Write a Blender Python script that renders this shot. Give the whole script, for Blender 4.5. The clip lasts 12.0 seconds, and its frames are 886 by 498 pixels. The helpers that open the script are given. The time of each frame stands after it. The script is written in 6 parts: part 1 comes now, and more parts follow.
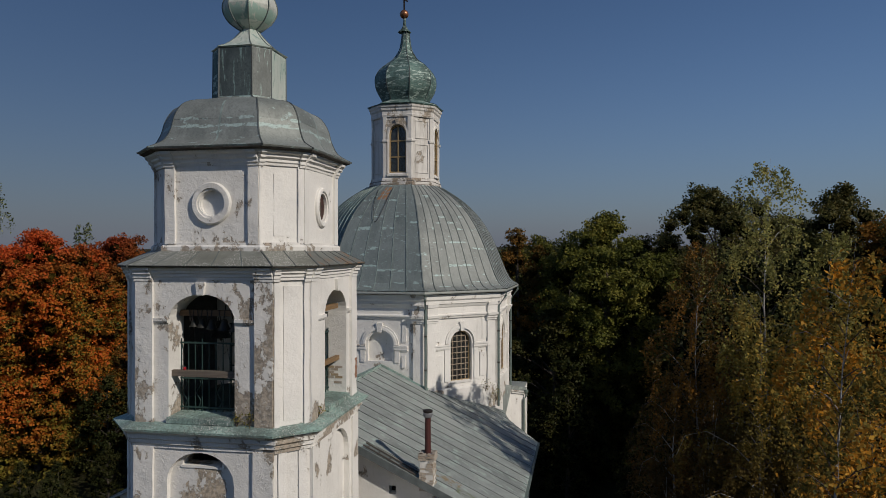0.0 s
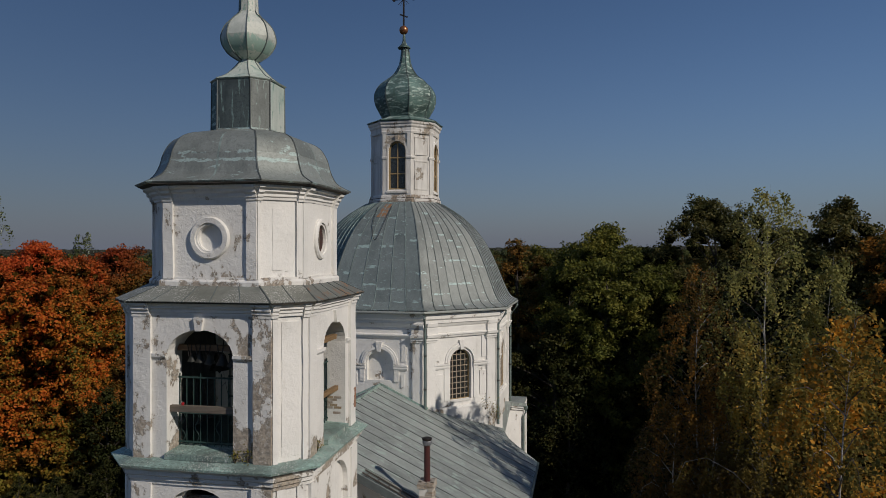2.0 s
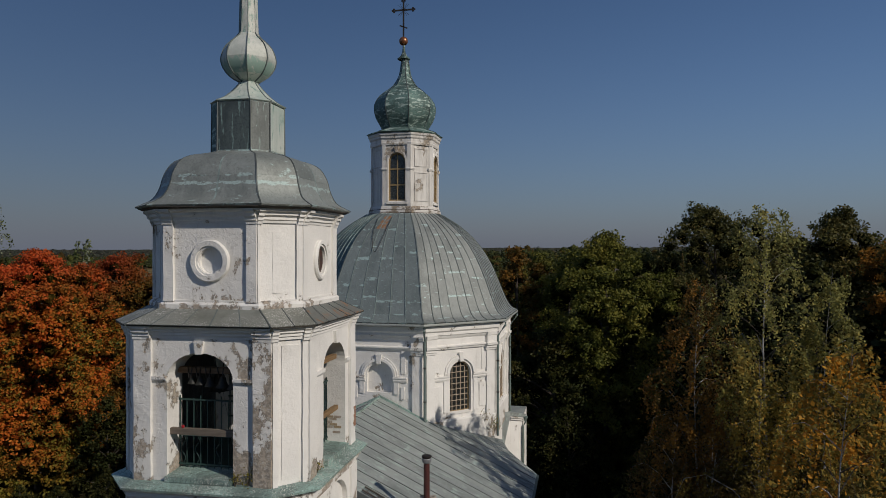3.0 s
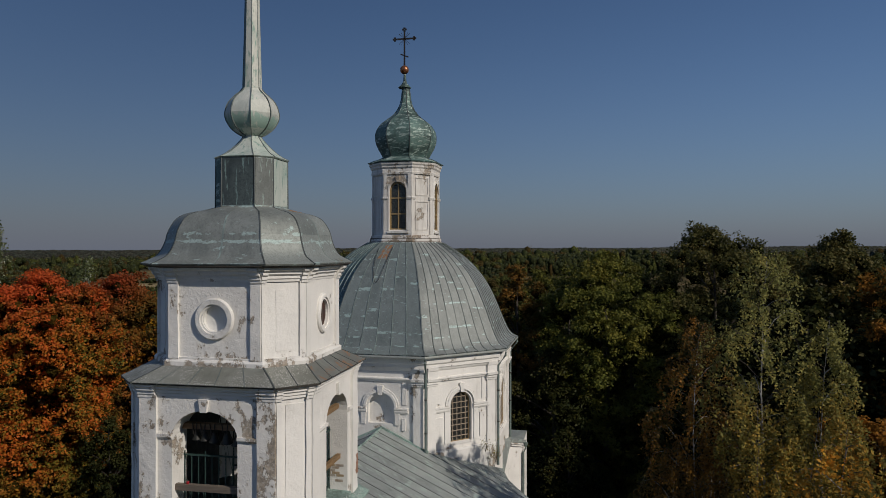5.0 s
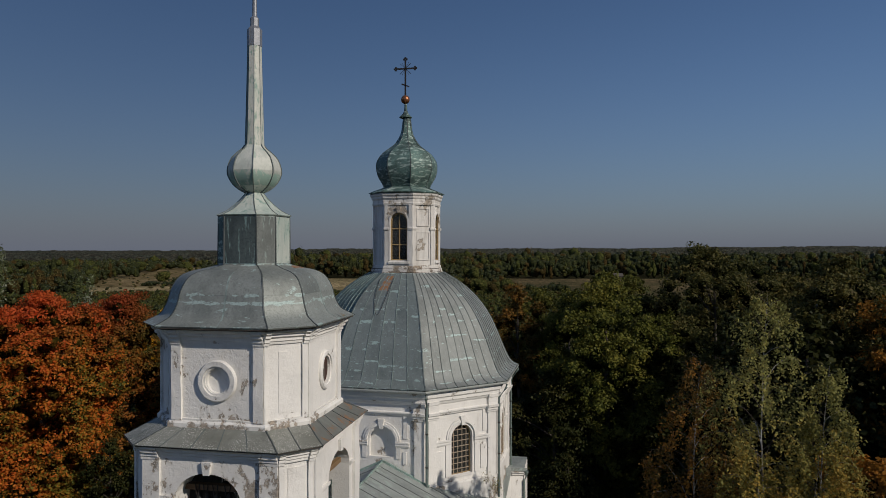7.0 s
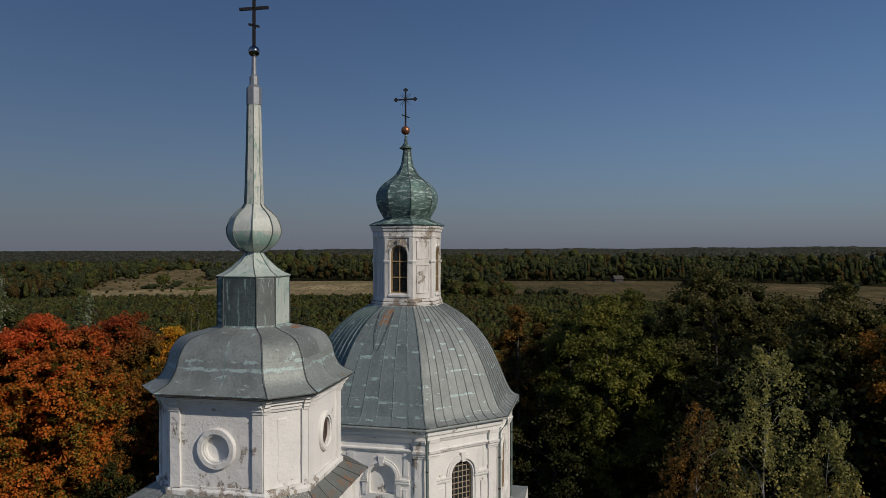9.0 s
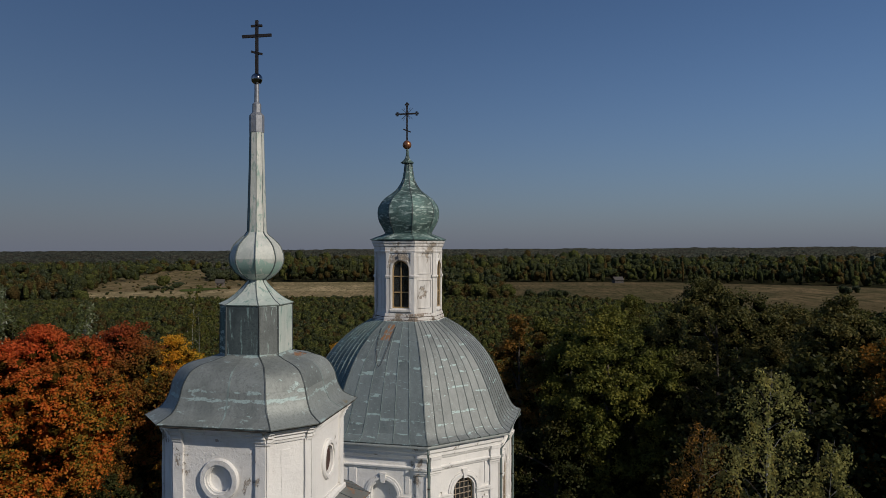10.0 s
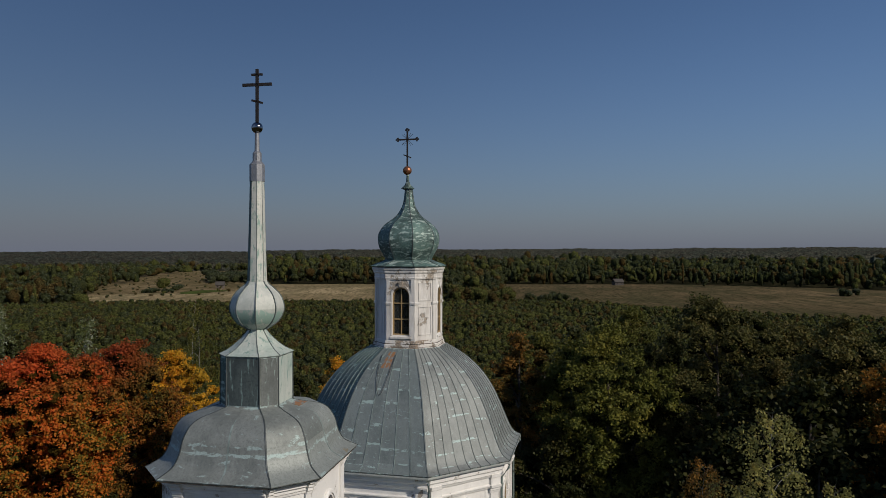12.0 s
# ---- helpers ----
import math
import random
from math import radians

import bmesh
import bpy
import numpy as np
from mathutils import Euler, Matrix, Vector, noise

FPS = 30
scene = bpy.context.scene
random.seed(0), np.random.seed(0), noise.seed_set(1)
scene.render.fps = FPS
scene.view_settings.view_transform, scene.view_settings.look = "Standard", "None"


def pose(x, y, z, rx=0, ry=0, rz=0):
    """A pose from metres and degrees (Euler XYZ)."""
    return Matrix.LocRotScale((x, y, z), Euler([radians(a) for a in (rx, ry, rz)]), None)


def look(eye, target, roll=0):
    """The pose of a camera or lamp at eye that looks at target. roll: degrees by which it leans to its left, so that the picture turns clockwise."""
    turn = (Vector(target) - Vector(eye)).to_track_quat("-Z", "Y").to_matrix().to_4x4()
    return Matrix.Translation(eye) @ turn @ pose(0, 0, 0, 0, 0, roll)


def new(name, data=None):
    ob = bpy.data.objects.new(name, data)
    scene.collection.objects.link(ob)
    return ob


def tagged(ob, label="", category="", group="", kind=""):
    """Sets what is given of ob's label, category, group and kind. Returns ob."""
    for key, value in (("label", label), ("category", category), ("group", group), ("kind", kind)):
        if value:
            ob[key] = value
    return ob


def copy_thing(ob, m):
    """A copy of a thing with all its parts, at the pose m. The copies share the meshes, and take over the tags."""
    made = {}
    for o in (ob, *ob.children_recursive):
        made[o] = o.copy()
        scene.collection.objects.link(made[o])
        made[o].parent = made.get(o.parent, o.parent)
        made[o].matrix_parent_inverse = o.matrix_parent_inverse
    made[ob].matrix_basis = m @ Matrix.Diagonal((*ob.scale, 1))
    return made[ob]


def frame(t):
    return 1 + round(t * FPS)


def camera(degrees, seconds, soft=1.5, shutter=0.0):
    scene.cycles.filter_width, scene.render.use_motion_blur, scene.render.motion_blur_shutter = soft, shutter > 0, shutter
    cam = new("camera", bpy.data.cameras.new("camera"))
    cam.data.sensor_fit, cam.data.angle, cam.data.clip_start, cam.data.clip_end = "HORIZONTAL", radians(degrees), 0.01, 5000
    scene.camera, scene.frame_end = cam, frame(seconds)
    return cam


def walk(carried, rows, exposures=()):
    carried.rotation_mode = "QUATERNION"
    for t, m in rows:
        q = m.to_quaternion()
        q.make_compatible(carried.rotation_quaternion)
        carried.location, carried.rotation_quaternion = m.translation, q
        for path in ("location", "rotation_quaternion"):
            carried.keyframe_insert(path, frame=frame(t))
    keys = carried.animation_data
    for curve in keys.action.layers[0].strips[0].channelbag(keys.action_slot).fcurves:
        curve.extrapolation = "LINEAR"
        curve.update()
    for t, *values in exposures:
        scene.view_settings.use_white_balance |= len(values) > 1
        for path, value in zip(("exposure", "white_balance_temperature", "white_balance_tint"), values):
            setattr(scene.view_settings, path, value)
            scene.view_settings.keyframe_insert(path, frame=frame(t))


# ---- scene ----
cam = camera(65.5, 12.0, soft=0.5)
EYE = 17.0
ROWS = [
    (0.0, 0.0, 0.0, 0.0), (0.5, 0.002, 0.052, 0.21), (1.0, 0.001, 0.079, 0.433), (1.5, 0.01, 0.082, 0.642),
    (2.0, 0.023, 0.068, 0.913), (2.5, 0.03, 0.043, 1.182), (3.0, 0.038, 0.01, 1.518),
    (5.0, -0.002, -0.225, 3.074), (5.5, -0.006, -0.278, 3.444), (6.0, -0.009, -0.311, 3.854),
    (6.5, -0.026, -0.323, 4.266), (7.0, -0.048, -0.313, 4.742), (9.0, -0.065, -0.189, 6.521),
    (9.5, -0.093, -0.183, 6.92), (10.0, -0.147, -0.19, 7.339), (10.5, -0.172, -0.196, 7.706),
    (11.0, -0.17, -0.191, 8.084), (11.5, -0.161, -0.175, 8.435), (12.0, -0.167, -0.156, 8.797),
]
walk(cam, [(t, pose(x, y, EYE + z, 90, 0, 0)) for t, x, y, z in ROWS], [(0.0, -0.06, 6500, 12.0), (6.0, -0.07, 6500, 12.0), (12.0, 0.07, 6500, 12.0)])

# ---------------------------------------------------------------- light
SUN_AZ, SUN_EL = -38.0, 32.5       # degrees from +x towards +y, and above the horizon
world = bpy.data.worlds.new("sky")
scene.world = world
world.use_nodes = True
wn = world.node_tree.nodes
sky = wn.new("ShaderNodeTexSky")
sky.sky_type = "NISHITA"
sky.sun_disc = False
sky.sun_elevation = radians(SUN_EL)
sky.sun_rotation = radians(SUN_AZ - 90)
sky.air_density, sky.dust_density, sky.ozone_density = 1.0, 0.3, 7.6
wl = world.node_tree.links
wl.new(sky.outputs[0], wn["Background"].inputs[0])
wn["Background"].inputs[1].default_value = 0.052
# a layer of pale haze that thickens evenly towards the horizon
haze = wn.new("ShaderNodeBackground")
haze.inputs[0].default_value = (0.131, 0.147, 0.182, 1)
way = wn.new("ShaderNodeSeparateXYZ")
wl.new(wn.new("ShaderNodeTexCoord").outputs["Generated"], way.inputs[0])
height = wn.new("ShaderNodeMath")
height.operation = "MAXIMUM"
height.inputs[1].default_value = 0.0
wl.new(way.outputs[2], height.inputs[0])
thin = wn.new("ShaderNodeMath")
thin.operation = "MULTIPLY"
thin.inputs[1].default_value = -8.2
wl.new(height.outputs[0], thin.inputs[0])
veil = wn.new("ShaderNodeMath")
veil.operation = "EXPONENT"
wl.new(thin.outputs[0], veil.inputs[0])
both = wn.new("ShaderNodeMixShader")
wl.new(veil.outputs[0], both.inputs[0])
wl.new(wn["Background"].outputs[0], both.inputs[1])
wl.new(haze.outputs[0], both.inputs[2])
wl.new(both.outputs[0], wn["World Output"].inputs["Surface"])
sun_data = bpy.data.lights.new("sun", "SUN")
sun_data.energy, sun_data.angle, sun_data.color = 3.0, radians(0.53), (1.0, 0.93, 0.82)
sun = new("sun", sun_data)
_el, _az = radians(SUN_EL), radians(SUN_AZ)
sun.matrix_world = look((60 * math.cos(_el) * math.cos(_az), 60 * math.cos(_el) * math.sin(_az), 60 * math.sin(_el) + 20), (0, 0, 20))

# ---------------------------------------------------------------- materials
def nodes_of(name):
    m = bpy.data.materials.new(name)
    m.use_nodes = True
    nt = m.node_tree
    return m, nt, nt.nodes, nt.links, nt.nodes["Principled BSDF"]


def noise_node(nt, coord, scale, detail=6.0, rough=0.6, stretch=(1, 1, 1), distort=0.0, shift=(0, 0, 0)):
    mp = nt.nodes.new("ShaderNodeMapping")
    mp.inputs["Scale"].default_value = stretch
    mp.inputs["Location"].default_value = shift
    nt.links.new(coord, mp.inputs["Vector"])
    n = nt.nodes.new("ShaderNodeTexNoise")
    n.inputs["Scale"].default_value = scale
    n.inputs["Detail"].default_value = detail
    n.inputs["Roughness"].default_value = rough
    n.inputs["Distortion"].default_value = distort
    nt.links.new(mp.outputs[0], n.inputs["Vector"])
    return n.outputs["Fac"]


def step_node(nt, value, lo, hi):
    r = nt.nodes.new("ShaderNodeMapRange")
    r.interpolation_type = "SMOOTHSTEP"
    r.inputs["From Min"].default_value, r.inputs["From Max"].default_value = lo, hi
    nt.links.new(value, r.inputs["Value"])
    return r.outputs[0]


def math_node(nt, op, a, b):
    n = nt.nodes.new("ShaderNodeMath")
    n.operation = op
    for k, v in enumerate((a, b)):
        if isinstance(v, (int, float)):
            n.inputs[k].default_value = v
        else:
            nt.links.new(v, n.inputs[k])
    return n.outputs[0]


def mix_node(nt, fac, a, b):
    n = nt.nodes.new("ShaderNodeMix")
    n.data_type = "RGBA"
    for sock, v in ((n.inputs[0], fac), (n.inputs[6], a), (n.inputs[7], b)):
        if isinstance(v, (int, float)):
            sock.default_value = v
        elif isinstance(v, tuple):
            sock.default_value = (*v, 1)
        else:
            nt.links.new(v, sock)
    return n.outputs[2]


def bump_node(nt, height, strength, distance, normal=None):
    b = nt.nodes.new("ShaderNodeBump")
    b.inputs["Strength"].default_value = strength
    b.inputs["Distance"].default_value = distance
    nt.links.new(height, b.inputs["Height"])
    if normal is not None:
        nt.links.new(normal, b.inputs["Normal"])
    return b.outputs[0]


def coord_of(nt):
    return nt.nodes.new("ShaderNodeTexCoord").outputs["Object"]


def plaster(name, loss, white=(0.76, 0.74, 0.70), bare=(0.27, 0.22, 0.165), shift=(0, 0, 0), damp=(), wet=0.09, grime=0.3):
    """Limewashed plaster; loss is the share of the surface that has flaked to the bare coat."""
    m, nt, nn, ll, bs = nodes_of(name)
    co = coord_of(nt)
    big = noise_node(nt, co, 0.7, 5, 0.6, shift=shift)
    streak = noise_node(nt, co, 2.2, 6, 0.65, (1.6, 1.6, 0.25))
    coarse = noise_node(nt, co, 0.9, 3, 0.5, (1, 1, 0.8), 0.3, shift)
    ragged = noise_node(nt, co, 3.4, 12, 0.72, (1, 1, 0.75), 0.2, shift)
    chips = noise_node(nt, co, 13, 6, 0.7)
    patch = math_node(nt, "ADD", math_node(nt, "MULTIPLY", coarse, 0.52), math_node(nt, "MULTIPLY", ragged, 0.40))
    patch = math_node(nt, "ADD", patch, math_node(nt, "MULTIPLY", chips, 0.08))
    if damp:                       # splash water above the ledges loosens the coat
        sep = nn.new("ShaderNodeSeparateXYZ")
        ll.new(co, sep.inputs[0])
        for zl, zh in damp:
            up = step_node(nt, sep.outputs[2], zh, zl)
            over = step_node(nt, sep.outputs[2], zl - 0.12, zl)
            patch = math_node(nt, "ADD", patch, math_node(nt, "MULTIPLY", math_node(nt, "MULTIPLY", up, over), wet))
    fine = noise_node(nt, co, 11, 5, 0.6)
    tiny = noise_node(nt, co, 60, 3, 0.6)
    th = 0.64 - 0.22 * loss
    mask = step_node(nt, patch, th, th + 0.012)
    edge = step_node(nt, patch, th - 0.05, th + 0.005)
    base = mix_node(nt, step_node(nt, big, 0.40, 0.68), white, tuple(v * 0.9 for v in white))
    base = mix_node(nt, math_node(nt, "MULTIPLY", step_node(nt, streak, 0.55 - 0.25 * (grime - 0.3), 0.75), grime), base, (0.46, 0.425, 0.38))
    base = mix_node(nt, math_node(nt, "MULTIPLY", edge, 0.3), base, (0.60, 0.57, 0.53))
    soil = mix_node(nt, step_node(nt, fine, 0.35, 0.65), tuple(v * 0.65 for v in bare), tuple(v * 1.5 for v in bare))
    soil = mix_node(nt, math_node(nt, "MULTIPLY", step_node(nt, chips, 0.54, 0.60), 0.6), soil, (0.50, 0.47, 0.42))
    col = mix_node(nt, math_node(nt, "MULTIPLY", mask, 0.85), base, soil)
    ll.new(col, bs.inputs["Base Color"])
    bs.inputs["Roughness"].default_value = 0.93
    bs.inputs["Specular IOR Level"].default_value = 0.2
    lay = math_node(nt, "SUBTRACT", math_node(nt, "MULTIPLY", fine, 0.6), mask)
    n1 = bump_node(nt, lay, 0.8, 0.03)
    n1 = bump_node(nt, noise_node(nt, co, 2.2, 3, 0.5), 0.04 + 0.6 * loss, 0.05, n1)
    n2 = bump_node(nt, tiny, 0.05 + 0.2 * loss, 0.01, n1)
    flakes = noise_node(nt, co, 4.0, 4, 0.5, distort=1.2)
    n3 = bump_node(nt, step_node(nt, flakes, 0.49, 0.52), 0.12 + 0.6 * loss, 0.014, n2)
    ll.new(n3, bs.inputs["Normal"])
    return m


def sheet_metal(name, base, dark, patina, amount, metal=0.22, rough=0.55, stretch=(1, 1, 3.0), tint=0.12, spots=2.0, joints=(), specks=False, fade=None, grit=0.0, lap=0.0):
    """Old roofing sheet with patina bleeding along joints and slight dents."""
    m, nt, nn, ll, bs = nodes_of(name)
    co = coord_of(nt)
    big = noise_node(nt, co, 0.9, 5, 0.6)
    mid = noise_node(nt, co, spots, 8, 0.68, stretch, 0.5)
    fine = noise_node(nt, co, 26, 4, 0.65)
    dents = noise_node(nt, co, 2.6, 3, 0.5)
    rnd = nn.new("ShaderNodeObjectInfo").outputs["Random"]
    col = mix_node(nt, step_node(nt, big, 0.35, 0.7), base, dark)
    drip = noise_node(nt, co, 5.0, 7, 0.7, (1.3, 1.3, 0.18), 0.3)
    col = mix_node(nt, math_node(nt, "MULTIPLY", step_node(nt, drip, 0.50, 0.72), 0.6), col, tuple(v * 0.62 for v in dark))
    col = mix_node(nt, math_node(nt, "MULTIPLY", step_node(nt, drip, 0.46, 0.30), 0.35), col, tuple(min(1, v * 1.5) for v in base))
    col = mix_node(nt, math_node(nt, "MULTIPLY", rnd, tint * 2), col, tuple(min(1, v * 1.45) for v in base))
    if joints:
        sep = nn.new("ShaderNodeSeparateXYZ")
        ll.new(co, sep.inputs[0])
        for jz in joints:
            gap = math_node(nt, "ABSOLUTE", math_node(nt, "SUBTRACT", sep.outputs[2], jz), 0.0)
            near = step_node(nt, gap, 0.10, 0.0)
            mid = math_node(nt, "ADD", mid, math_node(nt, "MULTIPLY", near, 0.17))
    if lap:                        # patina bleeds from the lapped ends of every sheet
        sp3 = nn.new("ShaderNodeSeparateXYZ")
        ll.new(nn.new("ShaderNodeTexCoord").outputs["Generated"], sp3.inputs[0])
        end = math_node(nt, "MULTIPLY", math_node(nt, "ABSOLUTE", math_node(nt, "SUBTRACT", sp3.outputs[2], 0.5), 0.0), 2.0)
        patchy = step_node(nt, noise_node(nt, co, 2.2, 3, 0.6), 0.42, 0.6)
        mid = math_node(nt, "ADD", mid, math_node(nt, "MULTIPLY", math_node(nt, "MULTIPLY", step_node(nt, end, 0.80, 1.0), patchy), lap))
    if fade:                       # verdigris runs down and gathers on the lower part
        sp2 = nn.new("ShaderNodeSeparateXYZ")
        ll.new(co, sp2.inputs[0])
        mid = math_node(nt, "ADD", mid, math_node(nt, "MULTIPLY", step_node(nt, sp2.outputs[2], fade[0], fade[1]), 0.22))
    th = 0.70 - 0.32 * amount
    pm = math_node(nt, "MULTIPLY", step_node(nt, mid, th, th + 0.07), 0.85)
    col = mix_node(nt, pm, col, patina)
    col = mix_node(nt, math_node(nt, "MULTIPLY", step_node(nt, fine, 0.5, 0.75), 0.25), col, tuple(v * 0.6 for v in dark))
    if specks:
        sp = noise_node(nt, co, 38, 2, 0.5)
        area = noise_node(nt, co, 1.1, 3, 0.5)
        col = mix_node(nt, math_node(nt, "MULTIPLY", step_node(nt, sp, 0.57, 0.63), step_node(nt, area, 0.38, 0.54)), col, (0.62, 0.61, 0.57))
    if grit:
        gr = noise_node(nt, co, 16, 6, 0.75)
        col = mix_node(nt, math_node(nt, "MULTIPLY", step_node(nt, gr, 0.48, 0.62), grit), col, tuple(v * 0.7 for v in dark))
        fine = math_node(nt, "ADD", fine, math_node(nt, "MULTIPLY", gr, 2.0))
    ll.new(col, bs.inputs["Base Color"])
    bs.inputs["Metallic"].default_value = metal
    r = nn.new("ShaderNodeMapRange")
    r.inputs["To Min"].default_value, r.inputs["To Max"].default_value = rough - 0.08, rough + 0.22
    ll.new(mid, r.inputs["Value"])
    ll.new(r.outputs[0], bs.inputs["Roughness"])
    n1 = bump_node(nt, dents, 0.35, 0.03)
    n2 = bump_node(nt, fine, 0.10, 0.005, n1)
    ll.new(n2, bs.inputs["Normal"])
    return m


def simple(name, c1, c2, rough, metal=0.0, scale=6.0, stretch=(1, 1, 1), bump=0.2, dist=0.01):
    m, nt, nn, ll, bs = nodes_of(name)
    co = coord_of(nt)
    a = noise_node(nt, co, scale, 6, 0.6, stretch)
    b = noise_node(nt, co, scale * 7, 4, 0.6, stretch)
    col = mix_node(nt, step_node(nt, a, 0.3, 0.7), c1, c2)
    col = mix_node(nt, math_node(nt, "MULTIPLY", b, 0.35), col, tuple(v * 0.55 for v in c1))
    ll.new(col, bs.inputs["Base Color"])
    bs.inputs["Roughness"].default_value = rough
    bs.inputs["Metallic"].default_value = metal
    if rough > 0.97:
        bs.inputs["Specular IOR Level"].default_value = 0.0
    ll.new(bump_node(nt, b, bump, dist), bs.inputs["Normal"])
    return m


def shaded_foliage(name, c1, c2, scale):
    """Inner foliage, rough and matt; its dark mottles stand for shaded gaps between leaves."""
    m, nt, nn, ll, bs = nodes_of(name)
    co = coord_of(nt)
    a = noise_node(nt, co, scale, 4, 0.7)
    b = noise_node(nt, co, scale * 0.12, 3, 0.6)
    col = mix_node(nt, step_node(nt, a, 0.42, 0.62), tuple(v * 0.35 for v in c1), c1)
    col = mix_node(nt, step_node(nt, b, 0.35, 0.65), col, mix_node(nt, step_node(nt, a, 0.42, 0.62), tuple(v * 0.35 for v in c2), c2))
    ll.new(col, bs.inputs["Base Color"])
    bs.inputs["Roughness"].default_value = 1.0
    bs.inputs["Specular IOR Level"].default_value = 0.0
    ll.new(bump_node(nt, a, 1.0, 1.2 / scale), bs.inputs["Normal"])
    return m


def leaf_material(name, colors, top=None, z0=0.0, z1=1.0, translucent=0.25, patch=0.35, gloss=0.12, low=None):
    """Leaves in several hues, mixed per leaf and in drifts through the crown; top: hue towards the crown's top."""
    m, nt, nn, ll, bs = nodes_of(name)
    co = coord_of(nt)
    rnd = nn.new("ShaderNodeNewGeometry").outputs["Random Per Island"]
    drift = noise_node(nt, co, patch, 3, 0.6)
    v = math_node(nt, "ADD", math_node(nt, "MULTIPLY", rnd, 0.45), math_node(nt, "MULTIPLY", step_node(nt, drift, 0.28, 0.72), 0.55))
    ramp = nn.new("ShaderNodeValToRGB")
    e = ramp.color_ramp.elements
    while len(e) < len(colors):
        e.new(0.5)
    for k, c in enumerate(colors):
        e[k].position = 0.08 + 0.84 * k / max(1, len(colors) - 1)
        e[k].color = (*c, 1)
    ll.new(v, ramp.inputs[0])
    col = ramp.outputs[0]
    if top:
        sep = nn.new("ShaderNodeSeparateXYZ")
        ll.new(co, sep.inputs[0])
        hz = math_node(nt, "ADD", sep.outputs[2], math_node(nt, "MULTIPLY", math_node(nt, "SUBTRACT", drift, 0.5), 6.0))
        col = mix_node(nt, math_node(nt, "MULTIPLY", step_node(nt, hz, z0, z1), 0.68), col, mix_node(nt, rnd, top, tuple(x * 0.6 for x in top)))
    if low:                        # lowest boughs: unturned on the maple, coloured dark as shade on the birches
        lc, l0, l1 = low
        sp = nn.new("ShaderNodeSeparateXYZ")
        ll.new(co, sp.inputs[0])
        hz = math_node(nt, "ADD", sp.outputs[2], math_node(nt, "MULTIPLY", math_node(nt, "SUBTRACT", drift, 0.5), 8.0))
        col = mix_node(nt, math_node(nt, "MULTIPLY", step_node(nt, hz, l1, l0), 0.85), col, mix_node(nt, rnd, lc, tuple(x * 0.5 for x in lc)))
    ll.new(col, bs.inputs["Base Color"])
    bs.inputs["Roughness"].default_value = 0.55
    bs.inputs["Specular IOR Level"].default_value = gloss
    tr = nn.new("ShaderNodeBsdfTranslucent")
    ll.new(col, tr.inputs[0])
    mx = nn.new("ShaderNodeMixShader")
    mx.inputs[0].default_value = translucent
    ll.new(bs.outputs[0], mx.inputs[1])
    ll.new(tr.outputs[0], mx.inputs[2])
    ll.new(mx.outputs[0], nn["Material Output"].inputs["Surface"])
    return m


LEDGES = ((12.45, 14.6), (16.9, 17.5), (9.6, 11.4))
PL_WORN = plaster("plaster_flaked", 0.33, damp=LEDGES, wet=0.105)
PL_BARE = plaster("plaster_mostly_lost", 0.56, damp=LEDGES, wet=0.08, shift=(2, 6, 3))
PL_NICHE = plaster("plaster_niche_half_lost", 0.47, bare=(0.34, 0.27, 0.19), shift=(1, 3, 8))
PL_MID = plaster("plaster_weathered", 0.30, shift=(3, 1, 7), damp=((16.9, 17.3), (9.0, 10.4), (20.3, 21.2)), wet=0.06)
PL_CLEAN = plaster("plaster_limewashed", 0.14, white=(0.79, 0.77, 0.73), shift=(9, 4, 2), damp=((12.45, 13.4), (16.9, 17.2), (9.0, 10.4), (10.6, 12.2)), wet=0.09)
PL_DRUM = plaster("plaster_drum_limewashed", 0.13, white=(0.79, 0.77, 0.73), shift=(6, 4, 2), damp=((9.0, 10.3),), wet=0.09)
PL_LANTERN = plaster("plaster_lantern_stained", 0.21, white=(0.70, 0.675, 0.63), shift=(5, 2, 9), damp=((20.3, 21.4),), wet=0.07, grime=0.85)
PL_FOOT = plaster("plaster_lantern_foot", 0.60, white=(0.66, 0.63, 0.58), bare=(0.20, 0.15, 0.10), shift=(4, 7, 1), damp=((20.2, 20.9),), wet=0.04)
# greyer plaster for the inner ceilings and floors
PL_INTERIOR = plaster("plaster_interior", 0.35, white=(0.5, 0.48, 0.45), shift=(1, 8, 2))
ROOF_GREY = sheet_metal("roof_sheet_grey", (0.245, 0.264, 0.246), (0.155, 0.172, 0.16), (0.42, 0.53, 0.51), 0.33, joints=(20.28, 21.34), tint=0.3, lap=0.16, grit=0.42)
ROOF_SKIRT = sheet_metal("skirt_sheet_grey", (0.23, 0.236, 0.205), (0.165, 0.168, 0.14), (0.30, 0.32, 0.28), 0.30, specks=True)
ROOF_RUSTY = sheet_metal("skirt_sheet_rusting", (0.185, 0.195, 0.175), (0.15, 0.15, 0.13), (0.30, 0.15, 0.065), 0.53, stretch=(1, 1, 1.5))
ROOF_DOME = sheet_metal("dome_sheet_grey", (0.24, 0.256, 0.244), (0.172, 0.187, 0.18), (0.46, 0.59, 0.57), 0.30, tint=0.2, lap=0.24, grit=0.22, spots=3.2, stretch=(1, 1, 4.5))
